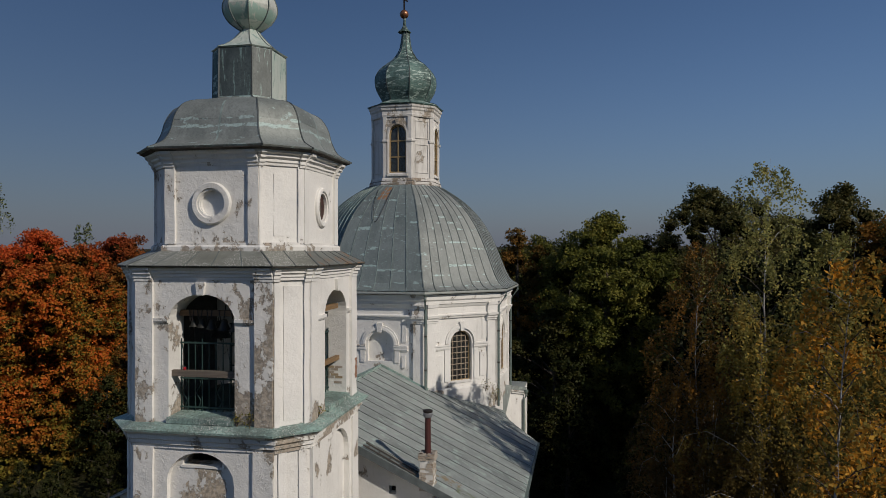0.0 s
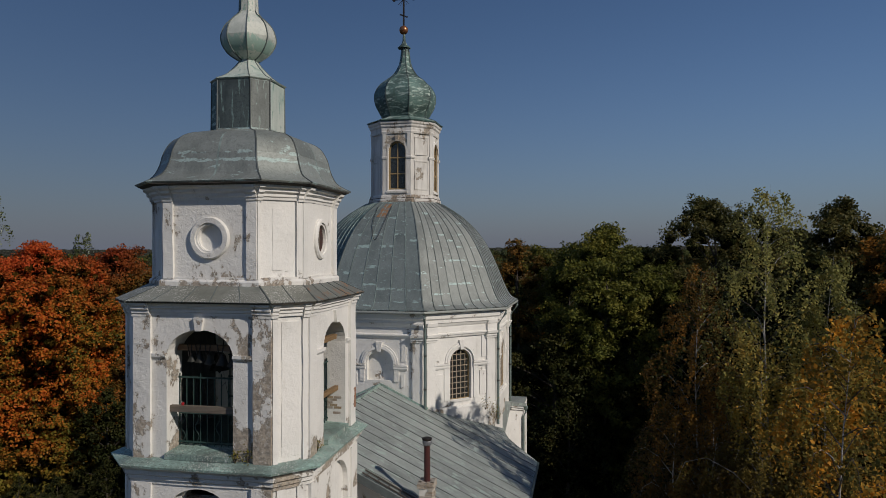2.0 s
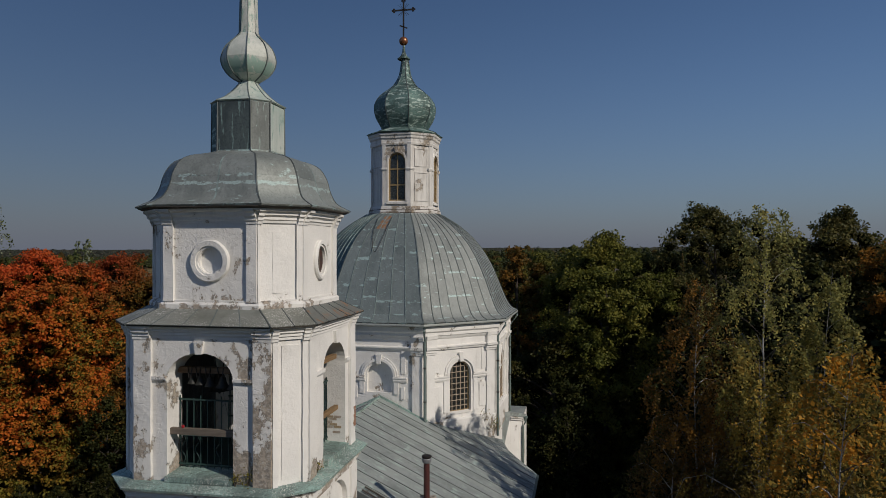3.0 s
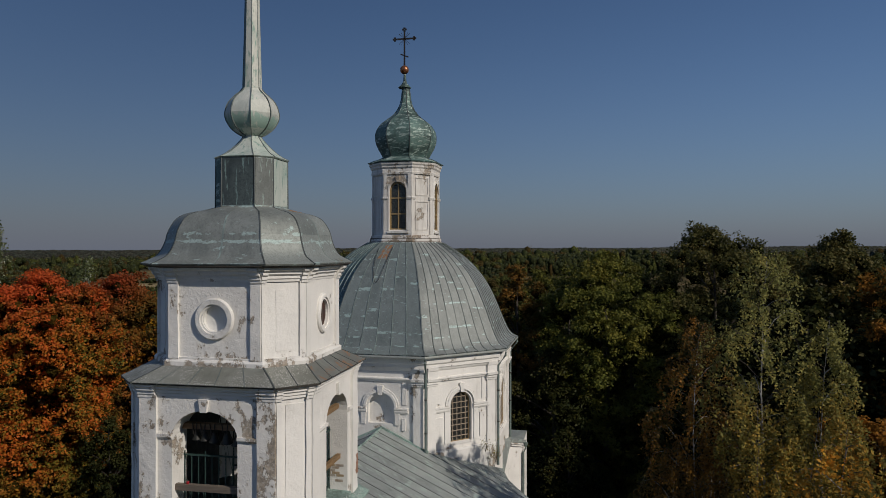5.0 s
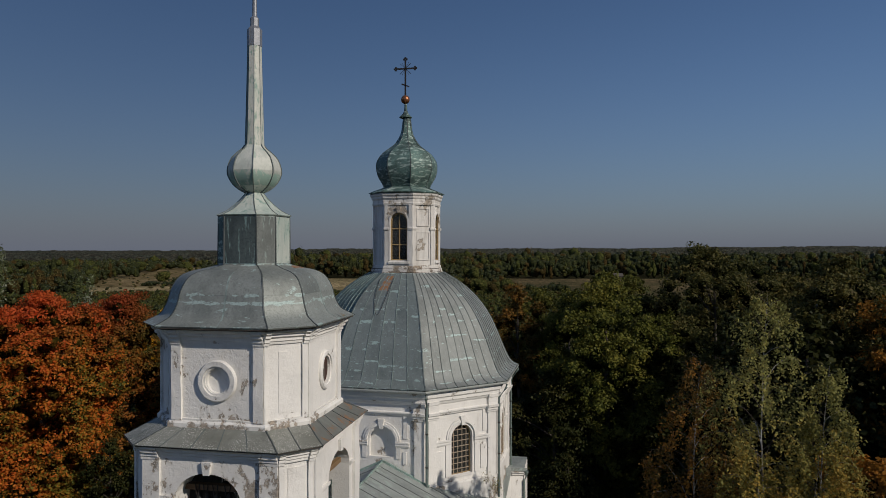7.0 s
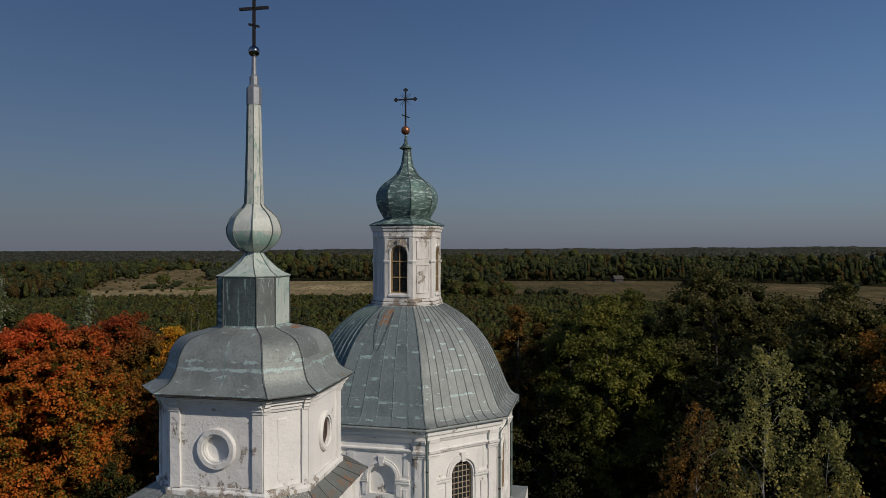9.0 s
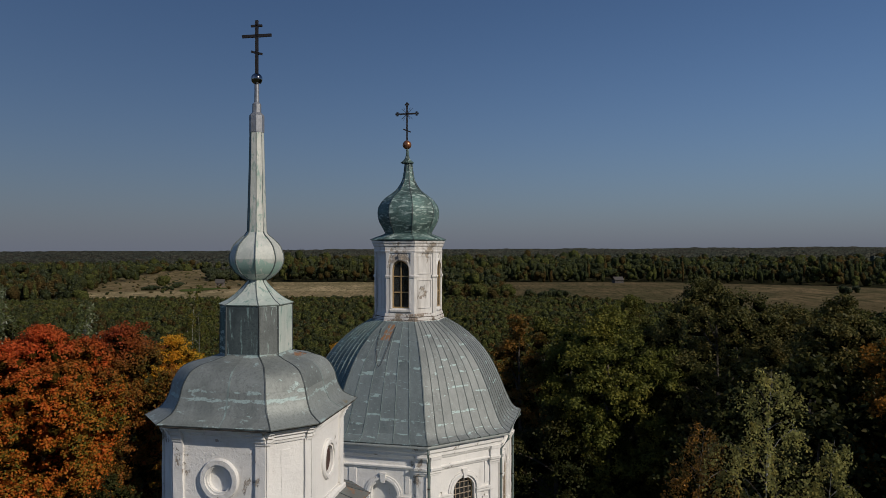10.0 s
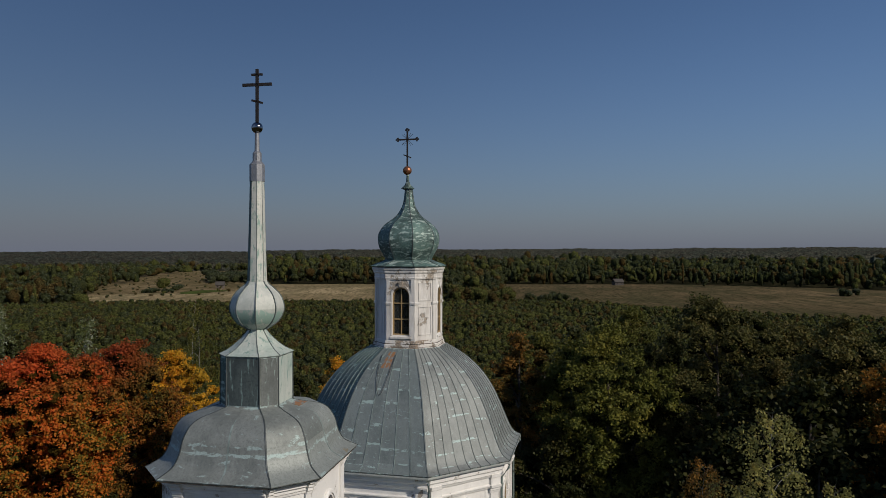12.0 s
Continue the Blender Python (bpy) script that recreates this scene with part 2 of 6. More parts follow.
ROOF_DOME_OLD = sheet_metal("dome_sheet_dark_patina", (0.18, 0.21, 0.205), (0.12, 0.146, 0.142), (0.38, 0.50, 0.48), 0.34, tint=0.22, lap=0.26, grit=0.25, spots=3.2, stretch=(1, 1, 4.5))
ROOF_DOME_TEAL = sheet_metal("dome_sheet_teal_patina", (0.10, 0.158, 0.148), (0.06, 0.092, 0.088), (0.32, 0.47, 0.43), 0.42, tint=0.12, lap=0.2, spots=3.2, stretch=(1, 1, 4.5))
ROOF_GREEN = sheet_metal("roof_sheet_greenish", (0.305, 0.33, 0.315), (0.20, 0.225, 0.213), (0.43, 0.52, 0.48), 0.46, tint=0.26, stretch=(0.7, 2.0, 1), spots=2.6, lap=0.14)
COPPER = sheet_metal("verdigris_copper", (0.125, 0.215, 0.19), (0.028, 0.044, 0.042), (0.47, 0.575, 0.52), 0.56, metal=0.2, rough=0.6, stretch=(0.8, 0.8, 2.4), spots=3.0, grit=0.6)
COPPER_PALE = sheet_metal("pale_verdigris_copper", (0.48, 0.505, 0.455), (0.34, 0.43, 0.38), (0.17, 0.29, 0.25), 0.46, metal=0.1, rough=0.6, stretch=(1.6, 1.6, 0.5), spots=3.0)
SPIRE_WHITE = sheet_metal("chalky_verdigris_copper", (0.56, 0.555, 0.50), (0.43, 0.47, 0.42), (0.20, 0.33, 0.28), 0.54, metal=0.1, rough=0.6, stretch=(2.2, 2.2, 0.6), spots=6.0, grit=0.25)
SPIRE_DARK = sheet_metal("dark_verdigris_copper", (0.13, 0.19, 0.17), (0.08, 0.11, 0.10), (0.30, 0.42, 0.37), 0.36, metal=0.1, rough=0.6, stretch=(2.5, 2.5, 0.4), spots=3.0)
COPPER_BULB = sheet_metal("bulb_verdigris_copper", (0.53, 0.535, 0.485), (0.34, 0.39, 0.35), (0.25, 0.395, 0.335), 0.36, metal=0.1, rough=0.6, stretch=(1.6, 1.6, 0.6), spots=3.0, fade=(24.14, 23.78), grit=0.18)
NECK_GREY = sheet_metal("neck_sheet_grey", (0.165, 0.18, 0.17), (0.11, 0.122, 0.116), (0.32, 0.42, 0.39), 0.44, stretch=(2.5, 2.5, 0.35), spots=4.0, grit=0.4)
NECK_DARK = sheet_metal("neck_sheet_dark", (0.085, 0.108, 0.106), (0.04, 0.053, 0.055), (0.24, 0.34, 0.32), 0.47, stretch=(2.5, 2.5, 0.35), spots=4.0, grit=0.5)
LEDGE = sheet_metal("ledge_verdigris", (0.30, 0.44, 0.39), (0.10, 0.13, 0.115), (0.46, 0.61, 0.55), 0.36, metal=0.05, rough=0.75, stretch=(1, 1, 1), spots=6.0, grit=0.7, specks=True)
SEAM = simple("seam_metal", (0.05, 0.06, 0.06), (0.09, 0.105, 0.105), 0.55, 0.3, 3.0)
SEAM_PALE = simple("patina_seam_metal", (0.16, 0.20, 0.19), (0.34, 0.42, 0.39), 0.6, 0.2, 4.0)
SEAM_MID = simple("grey_green_seam", (0.10, 0.12, 0.115), (0.17, 0.20, 0.19), 0.6, 0.2, 4.0)
STAIN_OCHRE = sheet_metal("ochre_stained_roof_sheet", (0.305, 0.33, 0.315), (0.22, 0.23, 0.20), (0.28, 0.20, 0.095), 0.62, spots=4.0, stretch=(1, 1, 1))
STAIN_MOSS = sheet_metal("mossy_roof_sheet", (0.29, 0.315, 0.29), (0.20, 0.225, 0.19), (0.17, 0.20, 0.10), 0.60, spots=4.0, stretch=(1, 1, 1))
GUTTER = simple("pale_gutter_sheet", (0.50, 0.52, 0.49), (0.36, 0.39, 0.37), 0.5, 0.15, 5.0)
DOME_RUST = sheet_metal("dome_sheet_rusting", (0.22, 0.235, 0.225), (0.16, 0.17, 0.165), (0.33, 0.145, 0.045), 0.72, spots=3.0, stretch=(1.4, 1.4, 0.7))
OCHRE_SHEET = sheet_metal("roof_sheet_ochre_stained", (0.245, 0.268, 0.255), (0.17, 0.185, 0.17), (0.27, 0.19, 0.075), 0.55, spots=3.4, stretch=(1, 1, 1.5))
INFILL = simple("red_brown_boards_shaded", (0.075, 0.03, 0.022), (0.04, 0.028, 0.024), 0.9, 0.0, 5.0)
WOOD_DARK = simple("blackened_timber", (0.05, 0.044, 0.038), (0.10, 0.088, 0.075), 0.9, 0.0, 5.0)
BRICK_OCHRE = simple("weathered_ochre_brick", (0.36, 0.26, 0.15), (0.46, 0.38, 0.27), 0.92, 0.0, 7.0, bump=0.6, dist=0.02)
IRON = simple("dark_iron", (0.035, 0.03, 0.028), (0.06, 0.05, 0.045), 0.6, 0.6, 20.0)
STEEL = simple("grey_galvanised_steel", (0.30, 0.31, 0.33), (0.22, 0.23, 0.25), 0.5, 0.45, 8.0)
CHROME = simple("dark_polished_ball", (0.35, 0.35, 0.36), (0.25, 0.25, 0.27), 0.15, 1.0, 5.0, bump=0.02)
BRASS = simple("old_copper_ball", (0.40, 0.17, 0.08), (0.26, 0.11, 0.06), 0.38, 0.7, 5.0)
RAIL_GREEN = simple("green_painted_iron", (0.018, 0.042, 0.038), (0.03, 0.075, 0.066), 0.6, 0.1, 12.0)
WOOD = simple("old_grey_timber", (0.125, 0.10, 0.078), (0.19, 0.155, 0.122), 0.85, 0.0, 3.0, (0.4, 6, 6), 0.4, 0.02)
BEAM_BROWN = simple("brown_bell_beam", (0.13, 0.075, 0.04), (0.20, 0.125, 0.07), 0.85, 0.0, 3.0, (0.4, 6, 6), 0.3, 0.02)
WOOD_NEW = simple("yellow_timber", (0.30, 0.185, 0.085), (0.19, 0.12, 0.06), 0.75, 0.0, 3.0, (6, 0.4, 6), 0.3, 0.02)
FRAME_WOOD = simple("ochre_window_frame", (0.40, 0.27, 0.11), (0.28, 0.20, 0.11), 0.7, 0.0, 8.0)
LATTICE = simple("faded_lattice_paint", (0.42, 0.33, 0.24), (0.33, 0.27, 0.20), 0.75, 0.0, 8.0)
BRICK_RED = simple("bare_red_brick", (0.36, 0.16, 0.09), (0.28, 0.20, 0.14), 0.9, 0.0, 9.0, bump=0.5, dist=0.02)
BRICK_WORN = simple("limewash_stained_brick", (0.36, 0.28, 0.21), (0.50, 0.46, 0.40), 0.93, 0.0, 6.0, bump=0.5, dist=0.02)
BRICK_PALE = simple("chimney_brick", (0.42, 0.35, 0.28), (0.52, 0.48, 0.42), 0.92, 0.0, 5.0, bump=0.5, dist=0.02)
RED_GLOSS = simple("red_object_gloss", (0.42, 0.02, 0.03), (0.34, 0.015, 0.02), 0.3, 0.0, 10.0)
PIPE_RED = simple("dark_red_flue", (0.10, 0.025, 0.02), (0.07, 0.03, 0.03), 0.55, 0.2, 6.0)
PIPE_GREEN = simple("verdigris_downpipe", (0.14, 0.185, 0.17), (0.20, 0.25, 0.23), 0.6, 0.2, 6.0)
BRONZE = simple("bell_bronze", (0.018, 0.017, 0.013), (0.014, 0.016, 0.013), 0.6, 0.1, 8.0)
BARK = simple("bark_brown", (0.07, 0.055, 0.045), (0.11, 0.09, 0.07), 0.95, 0.0, 4.0, (1, 1, 0.2), 0.6, 0.04)
BARK_BIRCH = simple("bark_birch", (0.46, 0.445, 0.41), (0.18, 0.17, 0.16), 0.8, 0.0, 3.0, (0.6, 0.6, 3.0), 0.3, 0.02)


def meadow(name, pale, mid, dark):
    """Rough dry grass: broad drifts, mown streaks and tufts."""
    m, nt, nn, ll, bs = nodes_of(name)
    co = coord_of(nt)
    drift = noise_node(nt, co, 0.012, 4, 0.6, (0.6, 1.6, 1))
    streak = noise_node(nt, co, 0.03, 6, 0.7, (1.1, 0.45, 1), 1.0)
    tuft = noise_node(nt, co, 0.5, 5, 0.75, (1.2, 0.12, 1))
    clump = noise_node(nt, co, 0.10, 6, 0.75, (1.2, 0.3, 1), 0.5)
    col = mix_node(nt, step_node(nt, drift, 0.38, 0.52), pale, mid)
    col = mix_node(nt, math_node(nt, "MULTIPLY", step_node(nt, streak, 0.46, 0.58), 0.75), col, dark)
    col = mix_node(nt, math_node(nt, "MULTIPLY", step_node(nt, clump, 0.48, 0.60), 0.7), col, dark)
    col = mix_node(nt, math_node(nt, "MULTIPLY", step_node(nt, tuft, 0.47, 0.60), 0.75), col, tuple(v * 0.55 for v in dark))
    ll.new(col, bs.inputs["Base Color"])
    bs.inputs["Roughness"].default_value = 1.0
    bs.inputs["Specular IOR Level"].default_value = 0.0
    ll.new(bump_node(nt, tuft, 1.0, 0.6), bs.inputs["Normal"])
    return m


GRASS_FIELD = meadow("dry_meadow", (0.47, 0.36, 0.20), (0.32, 0.24, 0.13), (0.20, 0.165, 0.085))
GRASS_BROWN = meadow("brown_meadow", (0.20, 0.145, 0.078), (0.13, 0.098, 0.052), (0.08, 0.072, 0.036))
SCRUB_MEADOW = meadow("scrubby_meadow", (0.33, 0.245, 0.14), (0.23, 0.17, 0.09), (0.13, 0.105, 0.05))
PASTURE = meadow("green_pasture", (0.10, 0.125, 0.035), (0.085, 0.11, 0.03), (0.07, 0.085, 0.028))
GROUND = simple("woodland_ground", (0.04, 0.043, 0.02), (0.06, 0.05, 0.026), 1.0, 0.0, 0.08, (1, 1, 1), 0.6, 0.3)
_m, _nt, _nn, _ll, _bs = nodes_of("window_glass")
_bs.inputs["Base Color"].default_value = (0.14, 0.15, 0.15, 1)
_bs.inputs["Roughness"].default_value = 0.06
_bs.inputs["Transmission Weight"].default_value = 0.85
_bs.inputs["IOR"].default_value = 1.45
_ll.new(bump_node(_nt, noise_node(_nt, coord_of(_nt), 2.0, 2), 0.15, 0.02), _bs.inputs["Normal"])
GLASS = _m

# ---------------------------------------------------------------- mesh helpers
ROUGH_PARTS = {"pilaster", "cornice", "plinth", "capital", "impost", "keystone", "arch_moulding", "roundel", "wall_panel", "panel_moulding", "sill", "ledge_roof"}


def weather(bm):
    """Hand-made, worn edges: long edges are split and every corner is moved a little."""
    for limit, cuts in ((1.6, 5), (0.8, 2), (0.4, 1)):
        long = [e for e in bm.edges if e.calc_length() > limit]
        if long:
            bmesh.ops.subdivide_edges(bm, edges=long, cuts=cuts, use_grid_fill=True)
    for v in bm.verts:
        v.co += noise.noise_vector(v.co * 1.3) * 0.012 + noise.noise_vector(v.co * 5.0 + Vector((7, 3, 1))) * 0.009


def part(name, bm, material, parent, label="", smooth=False):
    """Links a bmesh as one mesh object under a thing, a part or nothing."""
    if name in ROUGH_PARTS:
        weather(bm)
    me = bpy.data.meshes.new(name)
    bmesh.ops.recalc_face_normals(bm, faces=bm.faces[:])
    bm.to_mesh(me)
    bm.free()
    me.materials.append(material)
    if smooth:
        for p in me.polygons:
            p.use_smooth = True
        me.set_sharp_from_angle(angle=radians(32))
    ob = new(name, me)
    if parent is not None:
        ob.parent = parent
    if label:
        ob["label"] = label
    return ob


def empty(name, m, label, category, group="", kind=""):
    ob = new(name)
    ob.empty_display_size = 0.3
    ob.matrix_world = m
    return tagged(ob, label, category, group, kind)


def octo(a, c):
    return [(-c, -a), (c, -a), (a, -c), (a, c), (c, a), (-c, a), (-a, c), (-a, -c)]


class Face:
    """The upright plane of side k of a chamfered square: u along it, w outwards, z up."""

    def __init__(self, a, c, k):
        p = [Vector((*q, 0)) for q in octo(a, c)]
        p0, p1 = p[k % 8], p[(k + 1) % 8]
        self.mid = (p0 + p1) / 2
        self.u = (p1 - p0).normalized()
        self.n = Vector((self.u.y, -self.u.x, 0))
        self.half = (p1 - p0).length / 2

    def at(self, u, w, z):
        return self.mid + self.u * u + self.n * w + Vector((0, 0, z))


def hexa(bm, pts):
    v = [bm.verts.new(p) for p in pts]
    for f in ((0, 3, 2, 1), (4, 5, 6, 7), (0, 1, 5, 4), (1, 2, 6, 5), (2, 3, 7, 6), (3, 0, 4, 7)):
        bm.faces.new([v[i] for i in f])
    return v


def slab(bm, F, u0, u1, z0, z1, w0, w1):
    hexa(bm, [F.at(u, w, z) for z in (z0, z1) for u, w in ((u0, w0), (u1, w0), (u1, w1), (u0, w1))])


def box(bm, x0, x1, y0, y1, z0, z1):
    hexa(bm, [(x, y, z) for z in (z0, z1) for x, y in ((x0, y0), (x1, y0), (x1, y1), (x0, y1))])


def prism(bm, F, outline, u0, u1):
    """Extrudes an outline of (w, z) along the face."""
    a = [bm.verts.new(F.at(u0, w, z)) for w, z in outline]
    b = [bm.verts.new(F.at(u1, w, z)) for w, z in outline]
    n = len(outline)
    for i in range(n):
        bm.faces.new((a[i], a[(i + 1) % n], b[(i + 1) % n], b[i]))
    bm.faces.new(a[::-1])
    bm.faces.new(b)


def slope_block(bm, F, outline, w0, w1):
    """Extrudes an outline of (u, z) outwards."""
    a = [bm.verts.new(F.at(u, w0, z)) for u, z in outline]
    b = [bm.verts.new(F.at(u, w1, z)) for u, z in outline]
    n = len(outline)
    for i in range(n):
        bm.faces.new((a[i], a[(i + 1) % n], b[(i + 1) % n], b[i]))
    bm.faces.new(a[::-1])
    bm.faces.new(b)


def arch_outline(uc, r, sill, spring, rise, n=14):
    pts = [(uc - r, sill), (uc + r, sill), (uc + r, spring)]
    pts += [(uc + r * math.cos(math.pi * i / n), spring + rise * math.sin(math.pi * i / n)) for i in range(1, n)]
    return pts + [(uc - r, spring)]


def round_outline(uc, zc, ru, rz, n=24):
    return [(uc + ru * math.cos(2 * math.pi * i / n), zc + rz * math.sin(2 * math.pi * i / n)) for i in range(n)]


def wall(bm, F, z0, z1, t, holes=(), w=0.0, mitre=0.4142):
    """A wall slab on a face with openings right through it; its ends meet its neighbours on the mitre."""
    sides = []
    for depth in (0.0, t):
        h = F.half - depth * mitre + w * mitre
        loops = [[(-h, z0), (h, z0), (h, z1), (-h, z1)], *[list(x) for x in holes]]
        rings, edges = [], []
        for lp in loops:
            vs = [bm.verts.new(F.at(u, w - depth, z)) for u, z in lp]
            rings.append(vs)
            edges += [bm.edges.new((vs[i], vs[(i + 1) % len(vs)])) for i in range(len(vs))]
        if len(loops) == 1:
            bm.faces.new(rings[0])
        else:
            bmesh.ops.triangle_fill(bm, use_beauty=True, use_dissolve=False, edges=edges)
        sides.append(rings)
    for ra, rb in zip(*sides):
        for i in range(len(ra)):
            j = (i + 1) % len(ra)
            bm.faces.new((ra[i], ra[j], rb[j], rb[i]))


def arch_band(bm, F, uc, r0, r1, spring, rise0, rise1, w0, w1, n=14, foot=None):
    """A moulding that follows an arch, with straight feet down to foot."""
    def row(r, rise):
        p = [(uc + r * math.cos(math.pi * i / n), spring + rise * math.sin(math.pi * i / n)) for i in range(n + 1)]
        if foot is not None:
            p = [(uc + r, foot)] + p + [(uc - r, foot)]
        return p
    loops = [[bm.verts.new(F.at(u, w, z)) for u, z in row(r, rise)] for r, rise, w in ((r0, rise0, w0), (r1, rise1, w0), (r1, rise1, w1), (r0, rise0, w1))]
    for k in range(4):
        lo, hi = loops[k], loops[(k + 1) % 4]
        for i in range(len(lo) - 1):
            bm.faces.new((lo[i], lo[i + 1], hi[i + 1], hi[i]))
    for i in (0, -1):
        bm.faces.new([lp[i] for lp in loops])


def ring_band(bm, F, uc, zc, r0, r1, w0, w1, n=28, sq=1.0, mid=None):
    """A round moulding: flat rings stepped from mid to r1, as one body."""
    prof = [(r0, w0), (r0, w1)] + ([(mid, w1), (mid, w1 + 0.045), (r1 - 0.03, w1 + 0.045)] if mid else []) + [(r1, w1), (r1, w0)]
    loops = [[bm.verts.new(F.at(uc + r * math.cos(2 * math.pi * i / n), w, zc + sq * r * math.sin(2 * math.pi * i / n))) for i in range(n)] for r, w in prof]
    for k in range(len(loops)):
        lo, hi = loops[k], loops[(k + 1) % len(loops)]
        for i in range(n):
            bm.faces.new((lo[i], lo[(i + 1) % n], hi[(i + 1) % n], hi[i]))


def loft(bm, rows, cap=True):
    """A closed shell through chamfered squares (a, c, z)."""
    loops = [[bm.verts.new((x, y, z)) for x, y in octo(a, c)] for a, c, z in rows]
    for lo, hi in zip(loops, loops[1:]):
        for i in range(8):
            j = (i + 1) % 8
            bm.faces.new((lo[i], lo[j], hi[j], hi[i]))
    if cap:
        bm.faces.new(loops[0][::-1])
        bm.faces.new(loops[-1])


def band(bm, a, c, outline):
    """A cornice: an outline of (out, z) run round the chamfered square."""
    loops = [[bm.verts.new((x, y, z)) for x, y in octo(a + o, c + 0.4142 * o)] for o, z in outline]
    n = len(loops)
    for k in range(n):
        lo, hi = loops[k], loops[(k + 1) % n]
        for i in range(8):
            j = (i + 1) % 8
            bm.faces.new((lo[i], lo[j], hi[j], hi[i]))


def smooth_rows(rows, per=4):
    """Catmull-Rom through rows of numbers."""
    out = []
    for i in range(len(rows) - 1):
        p0, p1, p2, p3 = rows[max(0, i - 1)], rows[i], rows[i + 1], rows[min(len(rows) - 1, i + 2)]
        for s in range(per):
            t = s / per
            out.append(tuple(0.5 * (2 * b + (c - a) * t + (2 * a - 5 * b + 4 * c - d) * t * t + (3 * b - a - 3 * c + d) * t ** 3)
                             for a, b, c, d in zip(p0, p1, p2, p3)))
    return out + [tuple(rows[-1])]


def sweep(bm, pts, side, w, h, up=None):
    """A small rectangular bar along a line of points; side: its width's direction."""
    pts = [Vector(p) for p in pts]
    side = Vector(side).normalized()
    rings = []
    for i, p in enumerate(pts):
        d = (pts[min(i + 1, len(pts) - 1)] - pts[max(i - 1, 0)]).normalized()
        nrm = side.cross(d).normalized() if up is None else Vector(up)
        s = d.cross(nrm).normalized()
        rings.append([bm.verts.new(p + s * x * w / 2 + nrm * y * h) for x, y in ((-1, -0.3), (1, -0.3), (1, 1), (-1, 1))])
    for a, b in zip(rings, rings[1:]):
        for i in range(4):
            bm.faces.new((a[i], a[(i + 1) % 4], b[(i + 1) % 4], b[i]))
    bm.faces.new(rings[0][::-1])
    bm.faces.new(rings[-1])


def tube(bm, pts, radii, n=8):
    """A round bar through points, each with its radius."""
    pts = [Vector(p) for p in pts]
    rings = []
    for i, p in enumerate(pts):
        d = (pts[min(i + 1, len(pts) - 1)] - pts[max(i - 1, 0)]).normalized()
        a = d.orthogonal().normalized() if abs(d.z) > 0.95 else d.cross(Vector((0, 0, 1))).normalized()
        b = d.cross(a)
        r = radii[i] if isinstance(radii, (list, tuple)) else radii
        rings.append([bm.verts.new(p + (a * math.cos(2 * math.pi * k / n) + b * math.sin(2 * math.pi * k / n)) * r) for k in range(n)])
    for a, b in zip(rings, rings[1:]):
        for k in range(n):
            bm.faces.new((a[k], a[(k + 1) % n], b[(k + 1) % n], b[k]))
    bm.faces.new(rings[0][::-1])
    bm.faces.new(rings[-1])


def turned(bm, rows, n=24, at=(0, 0)):
    """A turned body through (radius, z)."""
    loops = [[bm.verts.new((at[0] + r * math.cos(2 * math.pi * k / n), at[1] + r * math.sin(2 * math.pi * k / n), z)) for k in range(n)] for r, z in rows]
    for a, b in zip(loops, loops[1:]):
        for k in range(n):
            bm.faces.new((a[k], a[(k + 1) % n], b[(k + 1) % n], b[k]))
    bm.faces.new(loops[0][::-1])
    bm.faces.new(loops[-1])


def bar(bm, p, q, w, d):
    """A straight squared bar between two points, w wide and d deep."""
    p, q = Vector(p), Vector(q)
    z = (q - p).normalized()
    x = Vector((0, 1, 0)) if abs(z.y) < 0.9 else Vector((1, 0, 0))
    x = (x - z * x.dot(z)).normalized()
    y = z.cross(x)
    hexa(bm, [b + x * s * d / 2 + y * t * w / 2 for b in (p, q) for s, t in ((-1, -1), (1, -1), (1, 1), (-1, 1))])


def roof_patch(bm, rows, k, f0, f1, lift, thick=0.012):
    """A sheet on side k of a lofted roof, between two shares (-1..1) of the side's width."""
    top, bot = [], []
    for i, (a, c, z) in enumerate(rows):
        F = Face(a, c, k)
        a0, _, z0 = rows[max(0, i - 1)]
        a1, _, z1 = rows[min(len(rows) - 1, i + 1)]
        d = Vector((a1 - a0, z1 - z0)).normalized()
        ow, oz = abs(d.y), abs(d.x)
        top.append([bm.verts.new(F.at(F.half * f, ow * lift, z + oz * lift)) for f in (f0, f1)])
        bot.append([bm.verts.new(F.at(F.half * f, ow * (lift - thick), z + oz * (lift - thick))) for f in (f0, f1)])
    for i in range(len(rows) - 1):
        bm.faces.new((top[i][0], top[i][1], top[i + 1][1], top[i + 1][0]))
        for s in (0, 1):
            bm.faces.new((top[i][s], bot[i][s], bot[i + 1][s], top[i + 1][s]))
    bm.faces.new((top[0][0], top[0][1], bot[0][1], bot[0][0]))
    bm.faces.new((top[-1][0], top[-1][1], bot[-1][1], bot[-1][0]))


def roof_seam(bm, rows, k, f, w, h, lift=0.015):
    pts, F = [], None
    for a, c, z in rows:
        F = Face(a, c, k)
        pts.append(F.at(F.half * f, lift, z + lift * 0.5))
    sweep(bm, pts, F.u if pts[0].z > pts[-1].z else -F.u, w, h)


def roof_ridge(bm, rows, k, w, h, lift=0.015):
    pts = [Vector((*octo(a + lift, c + lift * 0.41)[k], z + lift * 0.5)) for a, c, z in rows]
    d = Vector((pts[-1].x - pts[0].x, pts[-1].y - pts[0].y, 0)).normalized()
    side = Vector((-d.y, d.x, 0))
    sweep(bm, pts, side, w, h)


